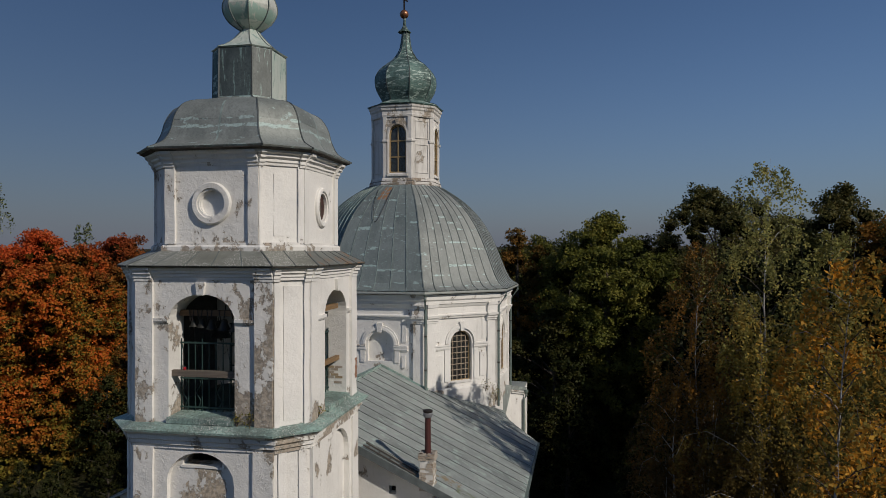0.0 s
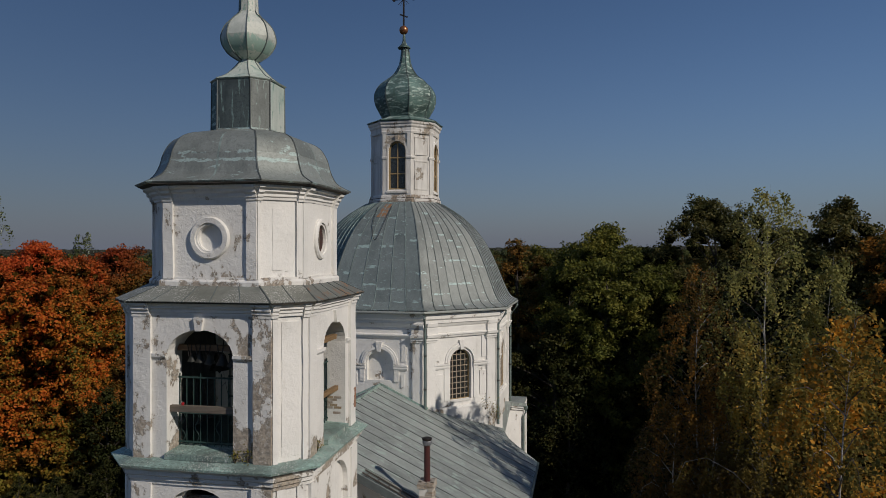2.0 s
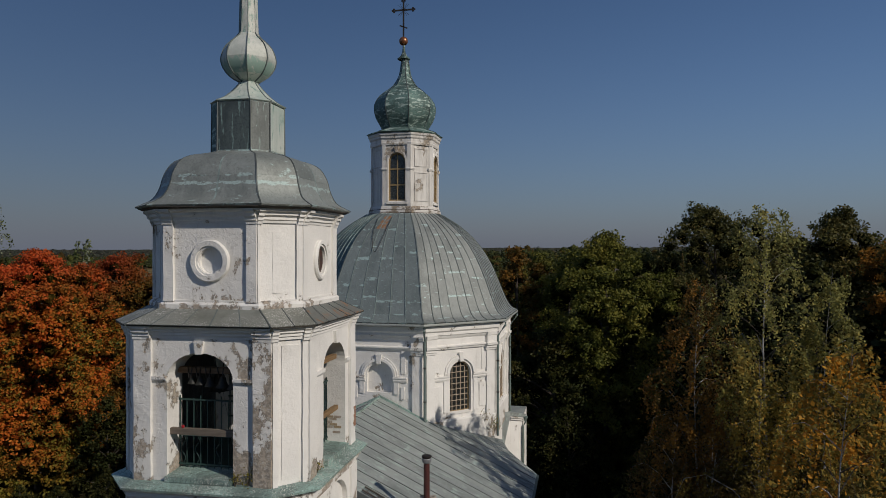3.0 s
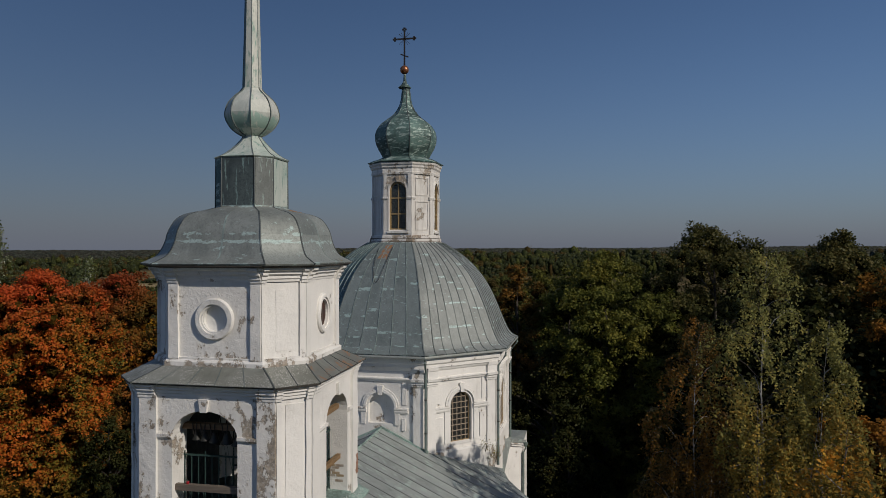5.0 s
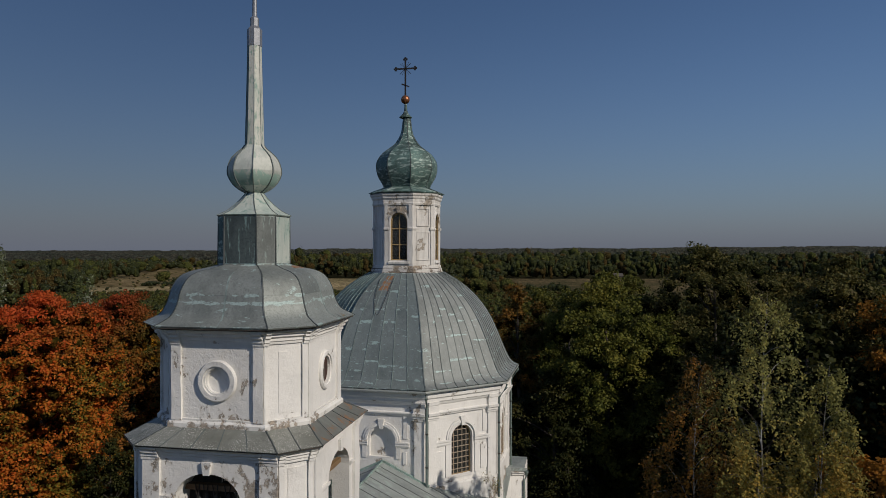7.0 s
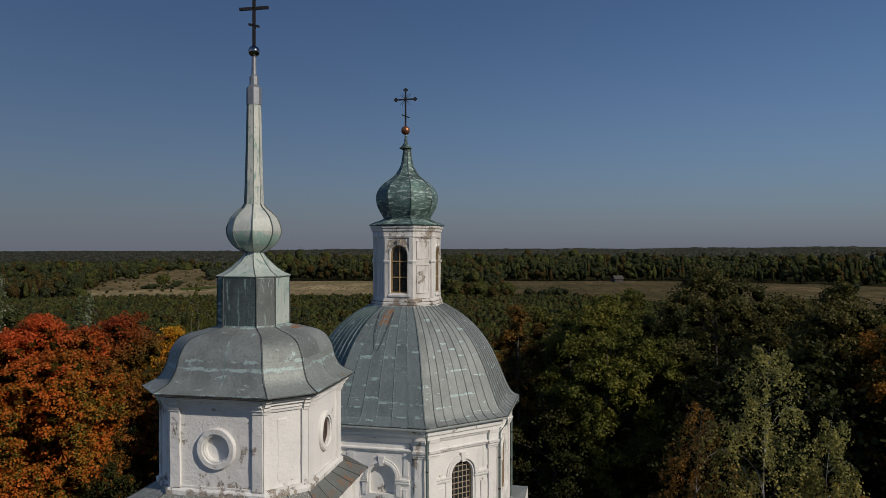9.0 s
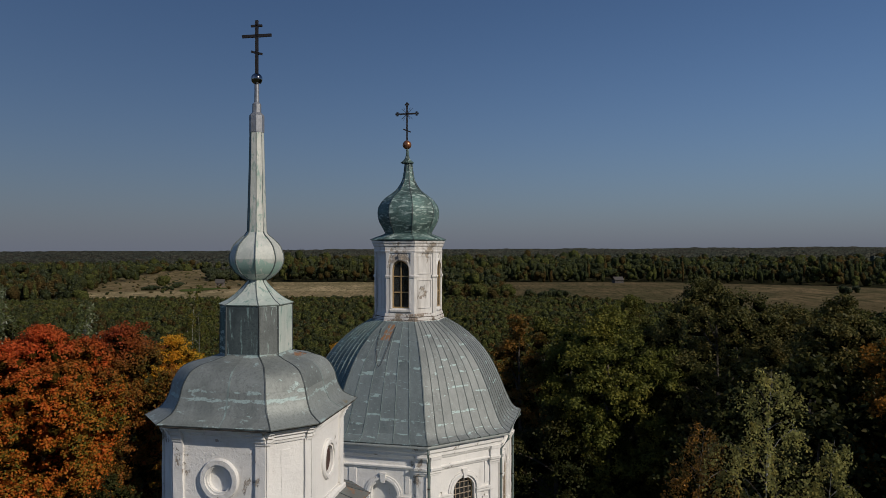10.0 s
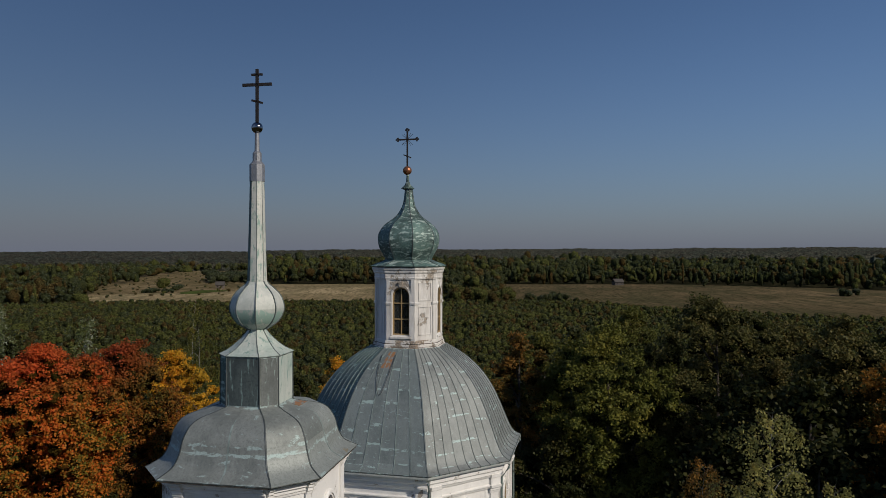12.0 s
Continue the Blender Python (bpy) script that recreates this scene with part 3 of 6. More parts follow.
def mesh_from_quads(name, quads, material):
    """quads: array n x 4 x 3, each an island of its own."""
    n = len(quads)
    me = bpy.data.meshes.new(name)
    me.vertices.add(n * 4)
    me.vertices.foreach_set("co", np.asarray(quads, dtype=np.float32).ravel())
    me.loops.add(n * 4)
    me.loops.foreach_set("vertex_index", np.arange(n * 4, dtype=np.int32))
    me.polygons.add(n)
    me.polygons.foreach_set("loop_start", np.arange(0, n * 4, 4, dtype=np.int32))
    me.update(calc_edges=True)
    me.materials.append(material)
    return me


def mesh_of_blobs(name, centres, radii, material, rn, rings=4, segs=7, jitter=0.2):
    """Many lumpy closed bodies in one mesh; radii: n x 3."""
    v, f = [(0, 0, -1)], []
    for i in range(1, rings + 1):
        ph = math.pi * i / (rings + 1)
        v += [(math.sin(ph) * math.cos(2 * math.pi * k / segs), math.sin(ph) * math.sin(2 * math.pi * k / segs), -math.cos(ph)) for k in range(segs)]
    v.append((0, 0, 1))
    last = len(v) - 1
    for k in range(segs):
        j = (k + 1) % segs
        f.append((0, 1 + j, 1 + k))
        f.append((last, last - segs + k, last - segs + j))
        for i in range(rings - 1):
            a = 1 + i * segs
            f.append((a + k, a + j, a + segs + j))
            f.append((a + k, a + segs + j, a + segs + k))
    v, f = np.array(v), np.array(f)
    n = len(centres)
    pos = v[None] * radii[:, None, :] * rn.uniform(1 - jitter, 1 + jitter, (n, len(v), 1)) + centres[:, None, :]
    tri = (f[None] + (np.arange(n) * len(v))[:, None, None]).reshape(-1, 3)
    me = bpy.data.meshes.new(name)
    me.vertices.add(n * len(v))
    me.vertices.foreach_set("co", pos.astype(np.float32).ravel())
    me.loops.add(len(tri) * 3)
    me.loops.foreach_set("vertex_index", tri.astype(np.int32).ravel())
    me.polygons.add(len(tri))
    me.polygons.foreach_set("loop_start", np.arange(0, len(tri) * 3, 3, dtype=np.int32))
    me.update(calc_edges=True)
    me.polygons.foreach_set("use_smooth", np.ones(len(tri), dtype=bool))
    me.materials.append(material)
    return me


B = bmesh.new

# ---------------------------------------------------------------- bell tower
TURN = -10.6
TOWER = pose(-5.69, 20.31, 0, 0, 0, TURN)
tower = empty("bell_tower", TOWER, "white flaking plaster bell tower with grey roofs and pale green spire", "bell tower")
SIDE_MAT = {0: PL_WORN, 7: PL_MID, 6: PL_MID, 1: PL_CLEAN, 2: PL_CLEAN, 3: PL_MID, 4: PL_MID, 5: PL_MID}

# lowest tier, with blind arches
A1, C1 = 2.64, 1.93
for k in range(8):
    F = Face(A1, C1, k)
    bm = B()
    if k in (0, 2):
        uc = -0.08 if k == 0 else 0.25
        wall(bm, F, 0, 12.05, 0.16, [arch_outline(uc, 0.94, 4.0, 10.95, 0.80)])
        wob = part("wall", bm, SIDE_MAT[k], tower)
        bm = B()
        F2 = Face(A1 - 0.16, C1 - 0.066, k)
        wall(bm, F2, 0, 12.05, 0.5, [arch_outline(uc - 0.03, 0.56, 11.36, 11.40, 0.30)] if k == 0 else [])
        part("wall", bm, PL_NICHE if k == 0 else SIDE_MAT[k], tower)
        if k == 0:
            bm = B()
            slab(bm, F2, uc - 0.62, uc + 0.6, 11.31, 11.37, -0.1, 0.03)
            part("sill", bm, PL_MID, tower)
        for s0, s1 in ((-F.half, -F.half + 0.52), (F.half - 0.52, F.half)):
            bm = B()
            slab(bm, F, s0 - 0.015, s1 + 0.015, 0, 11.86, -0.02, 0.07)
            part("pilaster", bm, PL_BARE if k == 0 and s0 > 0 else SIDE_MAT[k], tower)
    else:
        wall(bm, F, 0, 12.05, 0.6)
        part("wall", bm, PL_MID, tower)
        if k in (1, 7):
            bm = B()
            slab(bm, F, -F.half + 0.12, -F.half + 0.34, 0, 11.86, -0.02, 0.05)
            part("pilaster", bm, SIDE_MAT[k], tower)
            bm = B()
            slab(bm, F, F.half - 0.34, F.half - 0.12, 0, 11.86, -0.02, 0.05)
            part("pilaster", bm, SIDE_MAT[k], tower)
bm = B()
band(bm, A1 - 0.1, C1, [(0.0, 11.84), (0.14, 11.84), (0.14, 11.92), (0.20, 11.96), (0.20, 12.05), (0.27, 12.10), (0.27, 12.2), (0.34, 12.27), (0.34, 12.31), (0.0, 12.31)])
part("cornice", bm, PL_BARE, tower)
bm = B()
loft(bm, [(2.995, 2.065, 12.315), (3.005, 2.07, 12.37), (2.72, 1.97, 12.47), (2.5, 1.88, 12.5), (2.3, 1.7, 12.52)])
part("ledge_roof", bm, LEDGE, tower, "verdigris green sheet ledge")

# bell tier
A2, C2 = 2.58, 1.91
T2 = 0.72
BELL_ARCH = {0: -0.08, 2: 0.22, 4: 0.0, 6: 0.0}
for k in range(8):
    F = Face(A2, C2, k)
    bm = B()
    if k in BELL_ARCH:
        uc = BELL_ARCH[k]
        wall(bm, F, 12.45, 16.3, T2, [arch_outline(uc, 0.93, 12.6, 15.12, 0.71)])
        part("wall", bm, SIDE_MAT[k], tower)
        for s in (-1, 1):
            e = F.half * s
            bm = B()
            slab(bm, F, min(e, e - s * 0.47) - 0.01, max(e, e - s * 0.47) + 0.01, 12.47, 16.3, -0.02, 0.085)
            part("pilaster", bm, PL_BARE if k == 0 and s > 0 else SIDE_MAT[k], tower)
            bm = B()
            i0, i1 = sorted((e - s * 0.475, uc + s * 0.94))
            prism(bm, F, [(-0.02, 15.06), (0.03, 15.06), (0.07, 15.12), (0.07, 15.2), (-0.02, 15.2)], i0, i1 if s < 0 else i1)
            part("impost", bm, SIDE_MAT[k], tower)
        bm = B()
        slope_block(bm, F, [(uc - 0.08, 15.80), (uc + 0.09, 15.80), (uc + 0.14, 16.15), (uc - 0.13, 16.15)], -0.02, 0.09)
        part("keystone", bm, SIDE_MAT[k], tower)
        bm = B()
        prism(bm, F, [(0.12, 12.49), (0.12, 12.63), (-0.70, 12.68), (-0.70, 12.49)], uc - 0.925, uc + 0.925)
        part("sill", bm, LEDGE, tower, "green sheet covered sill")
    else:
        wall(bm, F, 12.45, 16.3, T2)
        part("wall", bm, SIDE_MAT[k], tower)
        bm = B()
        slab(bm, F, -F.half + 0.0, -F.half + 0.14, 12.47, 16.3, -0.02, 0.06)
        part("pilaster", bm, SIDE_MAT[k], tower)
        bm = B()
        slab(bm, F, F.half - 0.14, F.half, 12.47, 16.3, -0.02, 0.06)
        part("pilaster", bm, SIDE_MAT[k], tower)
        bm = B()
        slab(bm, F, -0.22, 0.26, 12.62, 16.05, -0.02, 0.02)
        part("wall_panel", bm, SIDE_MAT[k], tower)
bm = B()
band(bm, A2 - 0.1, C2, [(0.0, 16.2), (0.13, 16.2), (0.13, 16.26), (0.17, 16.29), (0.17, 16.35), (0.23, 16.39), (0.23, 16.44), (0.29, 16.485), (0.305, 16.535), (0.0, 16.535)])
part("cornice", bm, PL_CLEAN, tower)
for k in range(8):
    F = Face(A2, C2, k)
    for s in (-1, 1):
        wd = 0.47 if k % 2 == 0 else 0.14
        e = F.half * s
        bm = B()
        u0, u1 = sorted((e - s * wd, e + s * 0.03))
        prism(bm, F, [(-0.02, 16.16), (0.10, 16.16), (0.105, 16.22), (0.13, 16.25), (0.13, 16.31), (0.18, 16.35), (0.18, 16.41), (0.235, 16.46), (0.245, 16.53), (-0.02, 16.53)], u0, u1)
        part("capital", bm, SIDE_MAT[k], tower)
# dark band stands for eaves timber and the shadow line below the sheet
bm = B()
band(bm, A2 - 0.1, C2, [(0.2, 16.525), (0.385, 16.525), (0.395, 16.55), (0.2, 16.55)])
part("eaves_board", bm, WOOD_DARK, tower, "dark band for eaves timber and the shadow line with it")
SKIRT = [(2.89, 2.02, 16.56), (2.58, 1.74, 16.74), (2.20, 1.36, 16.98)]
bm = B()
loft(bm, [(2.84, 1.98, 16.545)] + SKIRT)
part("roof", bm, ROOF_SKIRT, tower, "grey sheet skirt roof")
for k in range(8):
    cuts = (-1, -0.62, -0.22, 0.2, 0.6, 1) if k % 2 == 0 else (-1, 0.0, 1)
    for f0, f1 in zip(cuts, cuts[1:]):
        bm = B()
        roof_patch(bm, SKIRT, k, f0, f1, random.uniform(0.012, 0.022))
        part("roof_panel", bm, ROOF_RUSTY if k in (2, 3) else ROOF_SKIRT, tower)
    for f in cuts[1:-1]:
        bm = B()
        roof_seam(bm, SKIRT, k, f + random.uniform(-0.04, 0.04), 0.025, 0.03 if k in (0, 7) else 0.04)
        part("seam", bm, SEAM_MID if k in (0, 7) else SEAM, tower)
    bm = B()
    roof_ridge(bm, SKIRT, k, 0.035, 0.05)
    part("seam", bm, SEAM, tower)

# upper tier
A3, C3 = 2.175, 1.315
ROUND = {0: (0.0, 18.2), 2: (0.08, 18.2), 4: (0.0, 18.2), 6: (0.0, 18.2)}
for k in range(8):
    F = Face(A3, C3, k)
    bm = B()
    if k in ROUND:
        uc, zc = ROUND[k]
        blind = k == 0
        wall(bm, F, 16.9, 19.2, 0.10 if blind else 0.35, [round_outline(uc, zc, 0.33, 0.34 if blind else 0.40)])
        part("wall", bm, SIDE_MAT[k], tower)
        if blind:
            bm = B()
            wall(bm, Face(A3 - 0.10, C3 - 0.041, k), 16.9, 19.2, 0.3)
            part("wall", bm, PL_CLEAN, tower)
        else:
            # infill coloured dark to stand for the shade inside the opening
            bm = B()
            slope_block(bm, F, round_outline(uc, zc, 0.325, 0.39), -0.07, -0.03)
            part("shutter", bm, INFILL, tower, "red brown boarded infill darkened like a shaded opening")
            bm = B()
            slab(bm, F, uc - 0.02, uc + 0.02, zc - 0.36, zc + 0.36, -0.03, -0.012)
            part("window_bar", bm, WOOD, tower)
        bm = B()
        ring_band(bm, F, uc, zc, 0.345, 0.56 if blind else 0.50, -0.02, 0.055, sq=1.0 if blind else 1.15, mid=0.40)
        part("roundel", bm, SIDE_MAT[k] if blind else PL_CLEAN, tower)
        for s in (-1, 1):
            e = F.half * s
            bm = B()
            u0, u1 = sorted((e - s * 0.27, e + s * 0.012))
            slab(bm, F, u0, u1, 17.12, 19.2, -0.02, 0.075)
            part("pilaster", bm, SIDE_MAT[k], tower)
    else:
        wall(bm, F, 16.9, 19.2, 0.35)
        part("wall", bm, SIDE_MAT[k], tower)
        bm = B()
        slab(bm, F, F.half - 0.15, F.half + 0.01, 17.12, 19.2, -0.02, 0.07)
        part("pilaster", bm, SIDE_MAT[k], tower)
        bm = B()
        slab(bm, F, -F.half - 0.01, -F.half + 0.05, 17.12, 19.2, -0.02, 0.07)
        part("pilaster", bm, SIDE_MAT[k], tower)
        bm = B()
        slab(bm, F, -0.2, 0.06, 17.35, 18.98, -0.02, 0.018)
        part("wall_panel", bm, SIDE_MAT[k], tower)
bm = B()
band(bm, A3 - 0.1, C3, [(0.0, 16.9), (0.22, 16.9), (0.22, 17.05), (0.18, 17.09), (0.14, 17.11), (0.14, 17.17), (0.0, 17.17)])
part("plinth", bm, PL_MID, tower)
bm = B()
band(bm, A3 - 0.1, C3, [(0.0, 19.2), (0.12, 19.2), (0.13, 19.26), (0.17, 19.29), (0.17, 19.36), (0.25, 19.41), (0.25, 19.47), (0.35, 19.52), (0.37, 19.575), (0.0, 19.575)])
part("cornice", bm, PL_CLEAN, tower)
for k in range(8):
    F = Face(A3, C3, k)
    for s in (-1, 1):
        wd = 0.27 if k % 2 == 0 else 0.12
        e = F.half * s
        bm = B()
        u0, u1 = sorted((e - s * wd, e + s * 0.03))
        prism(bm, F, [(-0.02, 19.17), (0.10, 19.17), (0.11, 19.23), (0.145, 19.26), (0.145, 19.33), (0.215, 19.38), (0.215, 19.44), (0.30, 19.5), (0.315, 19.57), (-0.02, 19.57)], u0, u1)
        part("capital", bm, SIDE_MAT[k], tower)
# the upper roof's dark band, again timber and shadow gap in one colour
bm = B()
band(bm, A3 - 0.1, C3, [(0.2, 19.575), (0.40, 19.575), (0.46, 19.61), (0.50, 19.615), (0.50, 19.63), (0.2, 19.63)])
part("eaves_board", bm, WOOD_DARK, tower, "dark band for eaves timber and the shadow line with it")
BELL_ROOF = smooth_rows([(2.585, 1.615, 19.67), (2.40, 1.50, 19.77), (2.20, 1.36, 19.92), (2.06, 1.25, 20.24), (1.97, 1.20, 20.60),
                         (1.79, 1.09, 20.93), (1.52, 0.94, 21.09), (1.17, 0.71, 21.18), (0.87, 0.49, 21.28)], 3)
bm = B()
loft(bm, [(2.50, 1.56, 19.62), (2.57, 1.605, 19.645)] + BELL_ROOF)
part("roof", bm, ROOF_GREY, tower, "curved grey sheet roof")
for k in range(8):
    cuts = (-1, 0.12, 1) if k % 2 == 0 else (-1, 1)
    half = 11
    for f0, f1 in zip(cuts, cuts[1:]):
        for rows in (BELL_ROOF[:half + 1], BELL_ROOF[half:]):
            bm = B()
            roof_patch(bm, rows, k, f0, f1, random.uniform(0.012, 0.02))
            part("roof_panel", bm, ROOF_GREY, tower, smooth=True)
    for f in cuts[1:-1]:
        bm = B()
        roof_seam(bm, BELL_ROOF[:half + 8], k, f, 0.05, 0.014)
        part("seam", bm, SEAM_PALE, tower)
    bm = B()
    roof_ridge(bm, BELL_ROOF, k, 0.035, 0.035)
    part("seam", bm, SEAM, tower)

bm = B()
roof_patch(bm, BELL_ROOF[20:23], 2, 0.1, 0.85, 0.03)
part("roof_panel", bm, DOME_RUST, tower, "rust red sheet beside the neck")
bm = B()
roof_patch(bm, BELL_ROOF[1:4], 2, 0.3, 0.62, 0.028)
part("roof_panel", bm, OCHRE_SHEET, tower, "ochre stained sheet at the eave")

# neck and spire
bm = B()
loft(bm, [(0.90, 0.51, 21.2), (0.89, 0.50, 22.72)])
neck = part("neck", bm, ROOF_GREY, tower, "tall dark grey sheet neck below the spire")
for k in range(8):
    bm = B()
    roof_ridge(bm, [(0.89, 0.50, 22.7), (0.90, 0.51, 21.28)], k, 0.03, 0.03)
    part("seam", bm, SEAM, neck)
    bm = B()
    F = Face(0.895, 0.505, k)
    slab(bm, F, -F.half + 0.03, F.half - 0.03, 21.33, 22.68, 0.0, 0.012)
    part("roof_panel", bm, NECK_DARK if k in (0, 4) else NECK_GREY if k == 1 else COPPER if k == 7 else COPPER_PALE, neck)
NECK_CAP = smooth_rows([(0.95, 0.51, 22.74), (0.71, 0.36, 22.88), (0.48, 0.22, 23.1), (0.30, 0.125, 23.32), (0.235, 0.098, 23.42)], 3)
bm = B()
loft(bm, [(0.92, 0.50, 22.71)] + NECK_CAP)
cap_roof = part("spire_skirt", bm, COPPER_PALE, tower, "flared pale verdigris skirt")
for k in range(8):
    bm = B()
    roof_ridge(bm, NECK_CAP, k, 0.022, 0.022, 0.006)
    part("seam", bm, SEAM_MID, cap_roof)
BULB = smooth_rows([(0.225, 0.093, 23.42), (0.37, 0.153, 23.5), (0.555, 0.23, 23.66), (0.685, 0.284, 23.9), (0.705, 0.292, 24.13),
                    (0.61, 0.253, 24.42), (0.43, 0.178, 24.63), (0.31, 0.128, 24.74), (0.25, 0.104, 24.84)], 3)
bm = B()
loft(bm, BULB)
bulb = part("spire_bulb", bm, COPPER_PALE, tower, "faceted pale verdigris bulb")
for k in range(8):
    bm = B()
    roof_ridge(bm, BULB, k, 0.022, 0.026, 0.008)
    part("seam", bm, SEAM_MID, bulb)
    for rows, mt in ((BULB[:12], COPPER_BULB), (BULB[11:], COPPER_BULB)):
        bm = B()
        roof_patch(bm, rows, k, -0.98, 0.98, random.uniform(0.006, 0.011), 0.008)
        part("roof_panel", bm, mt, bulb, smooth=True)
SHAFT = [(0.255, 0.106, 24.84), (0.235, 0.097, 25.6), (0.205, 0.085, 26.8), (0.185, 0.077, 27.82)]
bm = B()
loft(bm, SHAFT)
shaft = part("spire_shaft", bm, COPPER_PALE, tower, "tapering pale verdigris spire")
for k in range(8):
    for i in range(len(SHAFT) - 1):
        bm = B()
        roof_patch(bm, SHAFT[i:i + 2], k, -0.97, 0.97, random.uniform(0.005, 0.009), 0.006)
        part("roof_panel", bm, SPIRE_DARK if k in (5, 6, 7) else SPIRE_WHITE, shaft)
for k in range(8):
    bm = B()
    roof_ridge(bm, SHAFT, k, 0.018, 0.018, 0.004)
    part("seam", bm, SEAM_MID, shaft)
bm = B()
loft(bm, [(0.205, 0.085, 27.8), (0.205, 0.085, 28.3), (0.12, 0.05, 28.4), (0.12, 0.05, 28.64), (0.075, 0.031, 28.70)])
part("spire_collar", bm, STEEL, tower, "galvanised steel collar")
bm = B()
turned(bm, [(0.075, 28.66), (0.065, 29.26)], 12)
part("spire_rod", bm, STEEL, tower)
bm = B()
turned(bm, [(0.02, 29.22)] + [(0.17 * math.sin(math.pi * i / 10), 29.40 - 0.17 * math.cos(math.pi * i / 10)) for i in range(1, 10)] + [(0.02, 29.575)], 20)
part("ball", bm, CHROME, tower, "dark polished metal ball", smooth=True)
bm = B()
bar(bm, (0, 0, 29.55), (0, 0, 31.14), 0.085, 0.06)
bar(bm, (-0.46, 0, 30.68), (0.46, 0, 30.68), 0.085, 0.06)
bar(bm, (-0.18, 0, 30.98), (0.17, 0, 30.98), 0.06, 0.06)
bar(bm, (-0.17, 0, 30.22), (0.17, 0, 30.13), 0.06, 0.06)
part("cross", bm, IRON, tower, "dark iron eight-pointed cross")

# belfry floor, ceiling and timber
bm = B()
loft(bm, [(2.0, 1.4, 12.48), (2.0, 1.4, 12.64)])
part("floor", bm, RAIL_GREEN, tower, "dark green painted belfry floor")
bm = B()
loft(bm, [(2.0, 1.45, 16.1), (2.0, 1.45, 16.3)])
part("ceiling", bm, PL_INTERIOR, tower)
# dark boards added across the left arch to make the inside darker
F = Face(1.74, 1.2, 6)
for i in range(9):
    w = 2 * F.half / 9
    bm = B()
    slab(bm, F, -F.half + w * i + 0.006, -F.half + w * (i + 1) - 0.006, 12.65, 15.95, -0.03, 0.006 * (i % 2))
    part("board", bm, WOOD_DARK, tower)
F = Face(A2, C2, 0)
bm = B()
slab(bm, F, -1.0, 0.9, 15.22, 15.37, -0.66, -0.46)
part("beam", bm, BEAM_BROWN, tower, "old brown timber bell beam")
bm = B()
slab(bm, F, -1.02, 0.9, 13.66, 13.82, -0.28, -0.14)
part("beam", bm, WOOD, tower, "weathered timber rail")
F = Face(A2, C2, 2)
bm = B()
slab(bm, F, -0.75, 0.95, 15.22, 15.36, -0.34, -0.2)
part("beam", bm, WOOD_NEW, tower, "yellow timber beam")
bm = B()
slab(bm, F, -0.75, 1.18, 13.64, 13.77, -0.34, -0.22)
part("beam", bm, WOOD_NEW, tower, "yellow timber rail")
for k in (0, 2):
    F = Face(A2, C2, k)
    uc = BELL_ARCH[k]
    rail = part("railing", (lambda b: (slab(b, F, uc - 0.93, uc + 0.93, 13.52, 13.56, -0.60, -0.55), slab(b, F, uc - 0.93, uc + 0.93, 12.75, 12.79, -0.60, -0.55),
                              slab(b, F, uc - 0.93, uc + 0.93, 14.47, 14.51, -0.60, -0.55), b)[3])(B()),
                RAIL_GREEN, tower, "green painted iron railing")
    for i in range(10):
        u = uc - 0.9 + 1.8 * i / 9
        bm = B()
        slab(bm, F, u - 0.011, u + 0.011, 12.64, 14.52 if i % 3 else 14.6, -0.586, -0.564)
        part("baluster", bm, RAIL_GREEN, rail)
    for i in (0, 2, 5, 8):
        u = uc - 0.9 + 1.8 * (i + 0.5) / 9
        bm = B()
        pts = [F.at(u + 0.06 * math.sin(s * 0.9), -0.575, 12.8 + 0.07 * s) for s in range(11)]
        tube(bm, pts, 0.012, 5)
        part("scroll", bm, RAIL_GREEN, rail)

# small red object standing on the timber rail; its lamp shape is made up
lamp = empty("votive_lamp", TOWER @ pose(-0.68, -A2 + 0.21, 13.82), "small red object of unknown kind on the timber rail", "lamp")
bm = B()
turned(bm, [(0.028, 0.0), (0.04, 0.025), (0.042, 0.07), (0.03, 0.08)], 12)
part("cup", bm, RED_GLOSS, lamp)
bm = B()
turned(bm, [(0.032, 0.08), (0.022, 0.095), (0.008, 0.10)], 12)
part("lid", bm, IRON, lamp)

# bell frame in the belfry
F = Face(A2, C2, 0)
stair = empty("iron_stair_rail", TOWER, "dark green iron stair and rail inside the belfry", "railing")
for i in range(9):
    bm = B()
    u = -0.75 + 1.6 * i / 8
    bar(bm, (u, 0.3, 12.64), (u, 0.3, 14.75), 0.03, 0.03)
    part("post", bm, RAIL_GREEN, stair)
for z in (13.5, 14.1, 14.75):
    bm = B()
    bar(bm, (-0.8, 0.3, z), (0.9, 0.3, z), 0.04, 0.04)
    part("rail", bm, RAIL_GREEN, stair)
bm = B()
bar(bm, (-0.3, 0.2, 12.64), (0.7, 0.2, 14.7), 0.06, 0.05)
part("brace", bm, RAIL_GREEN, stair)


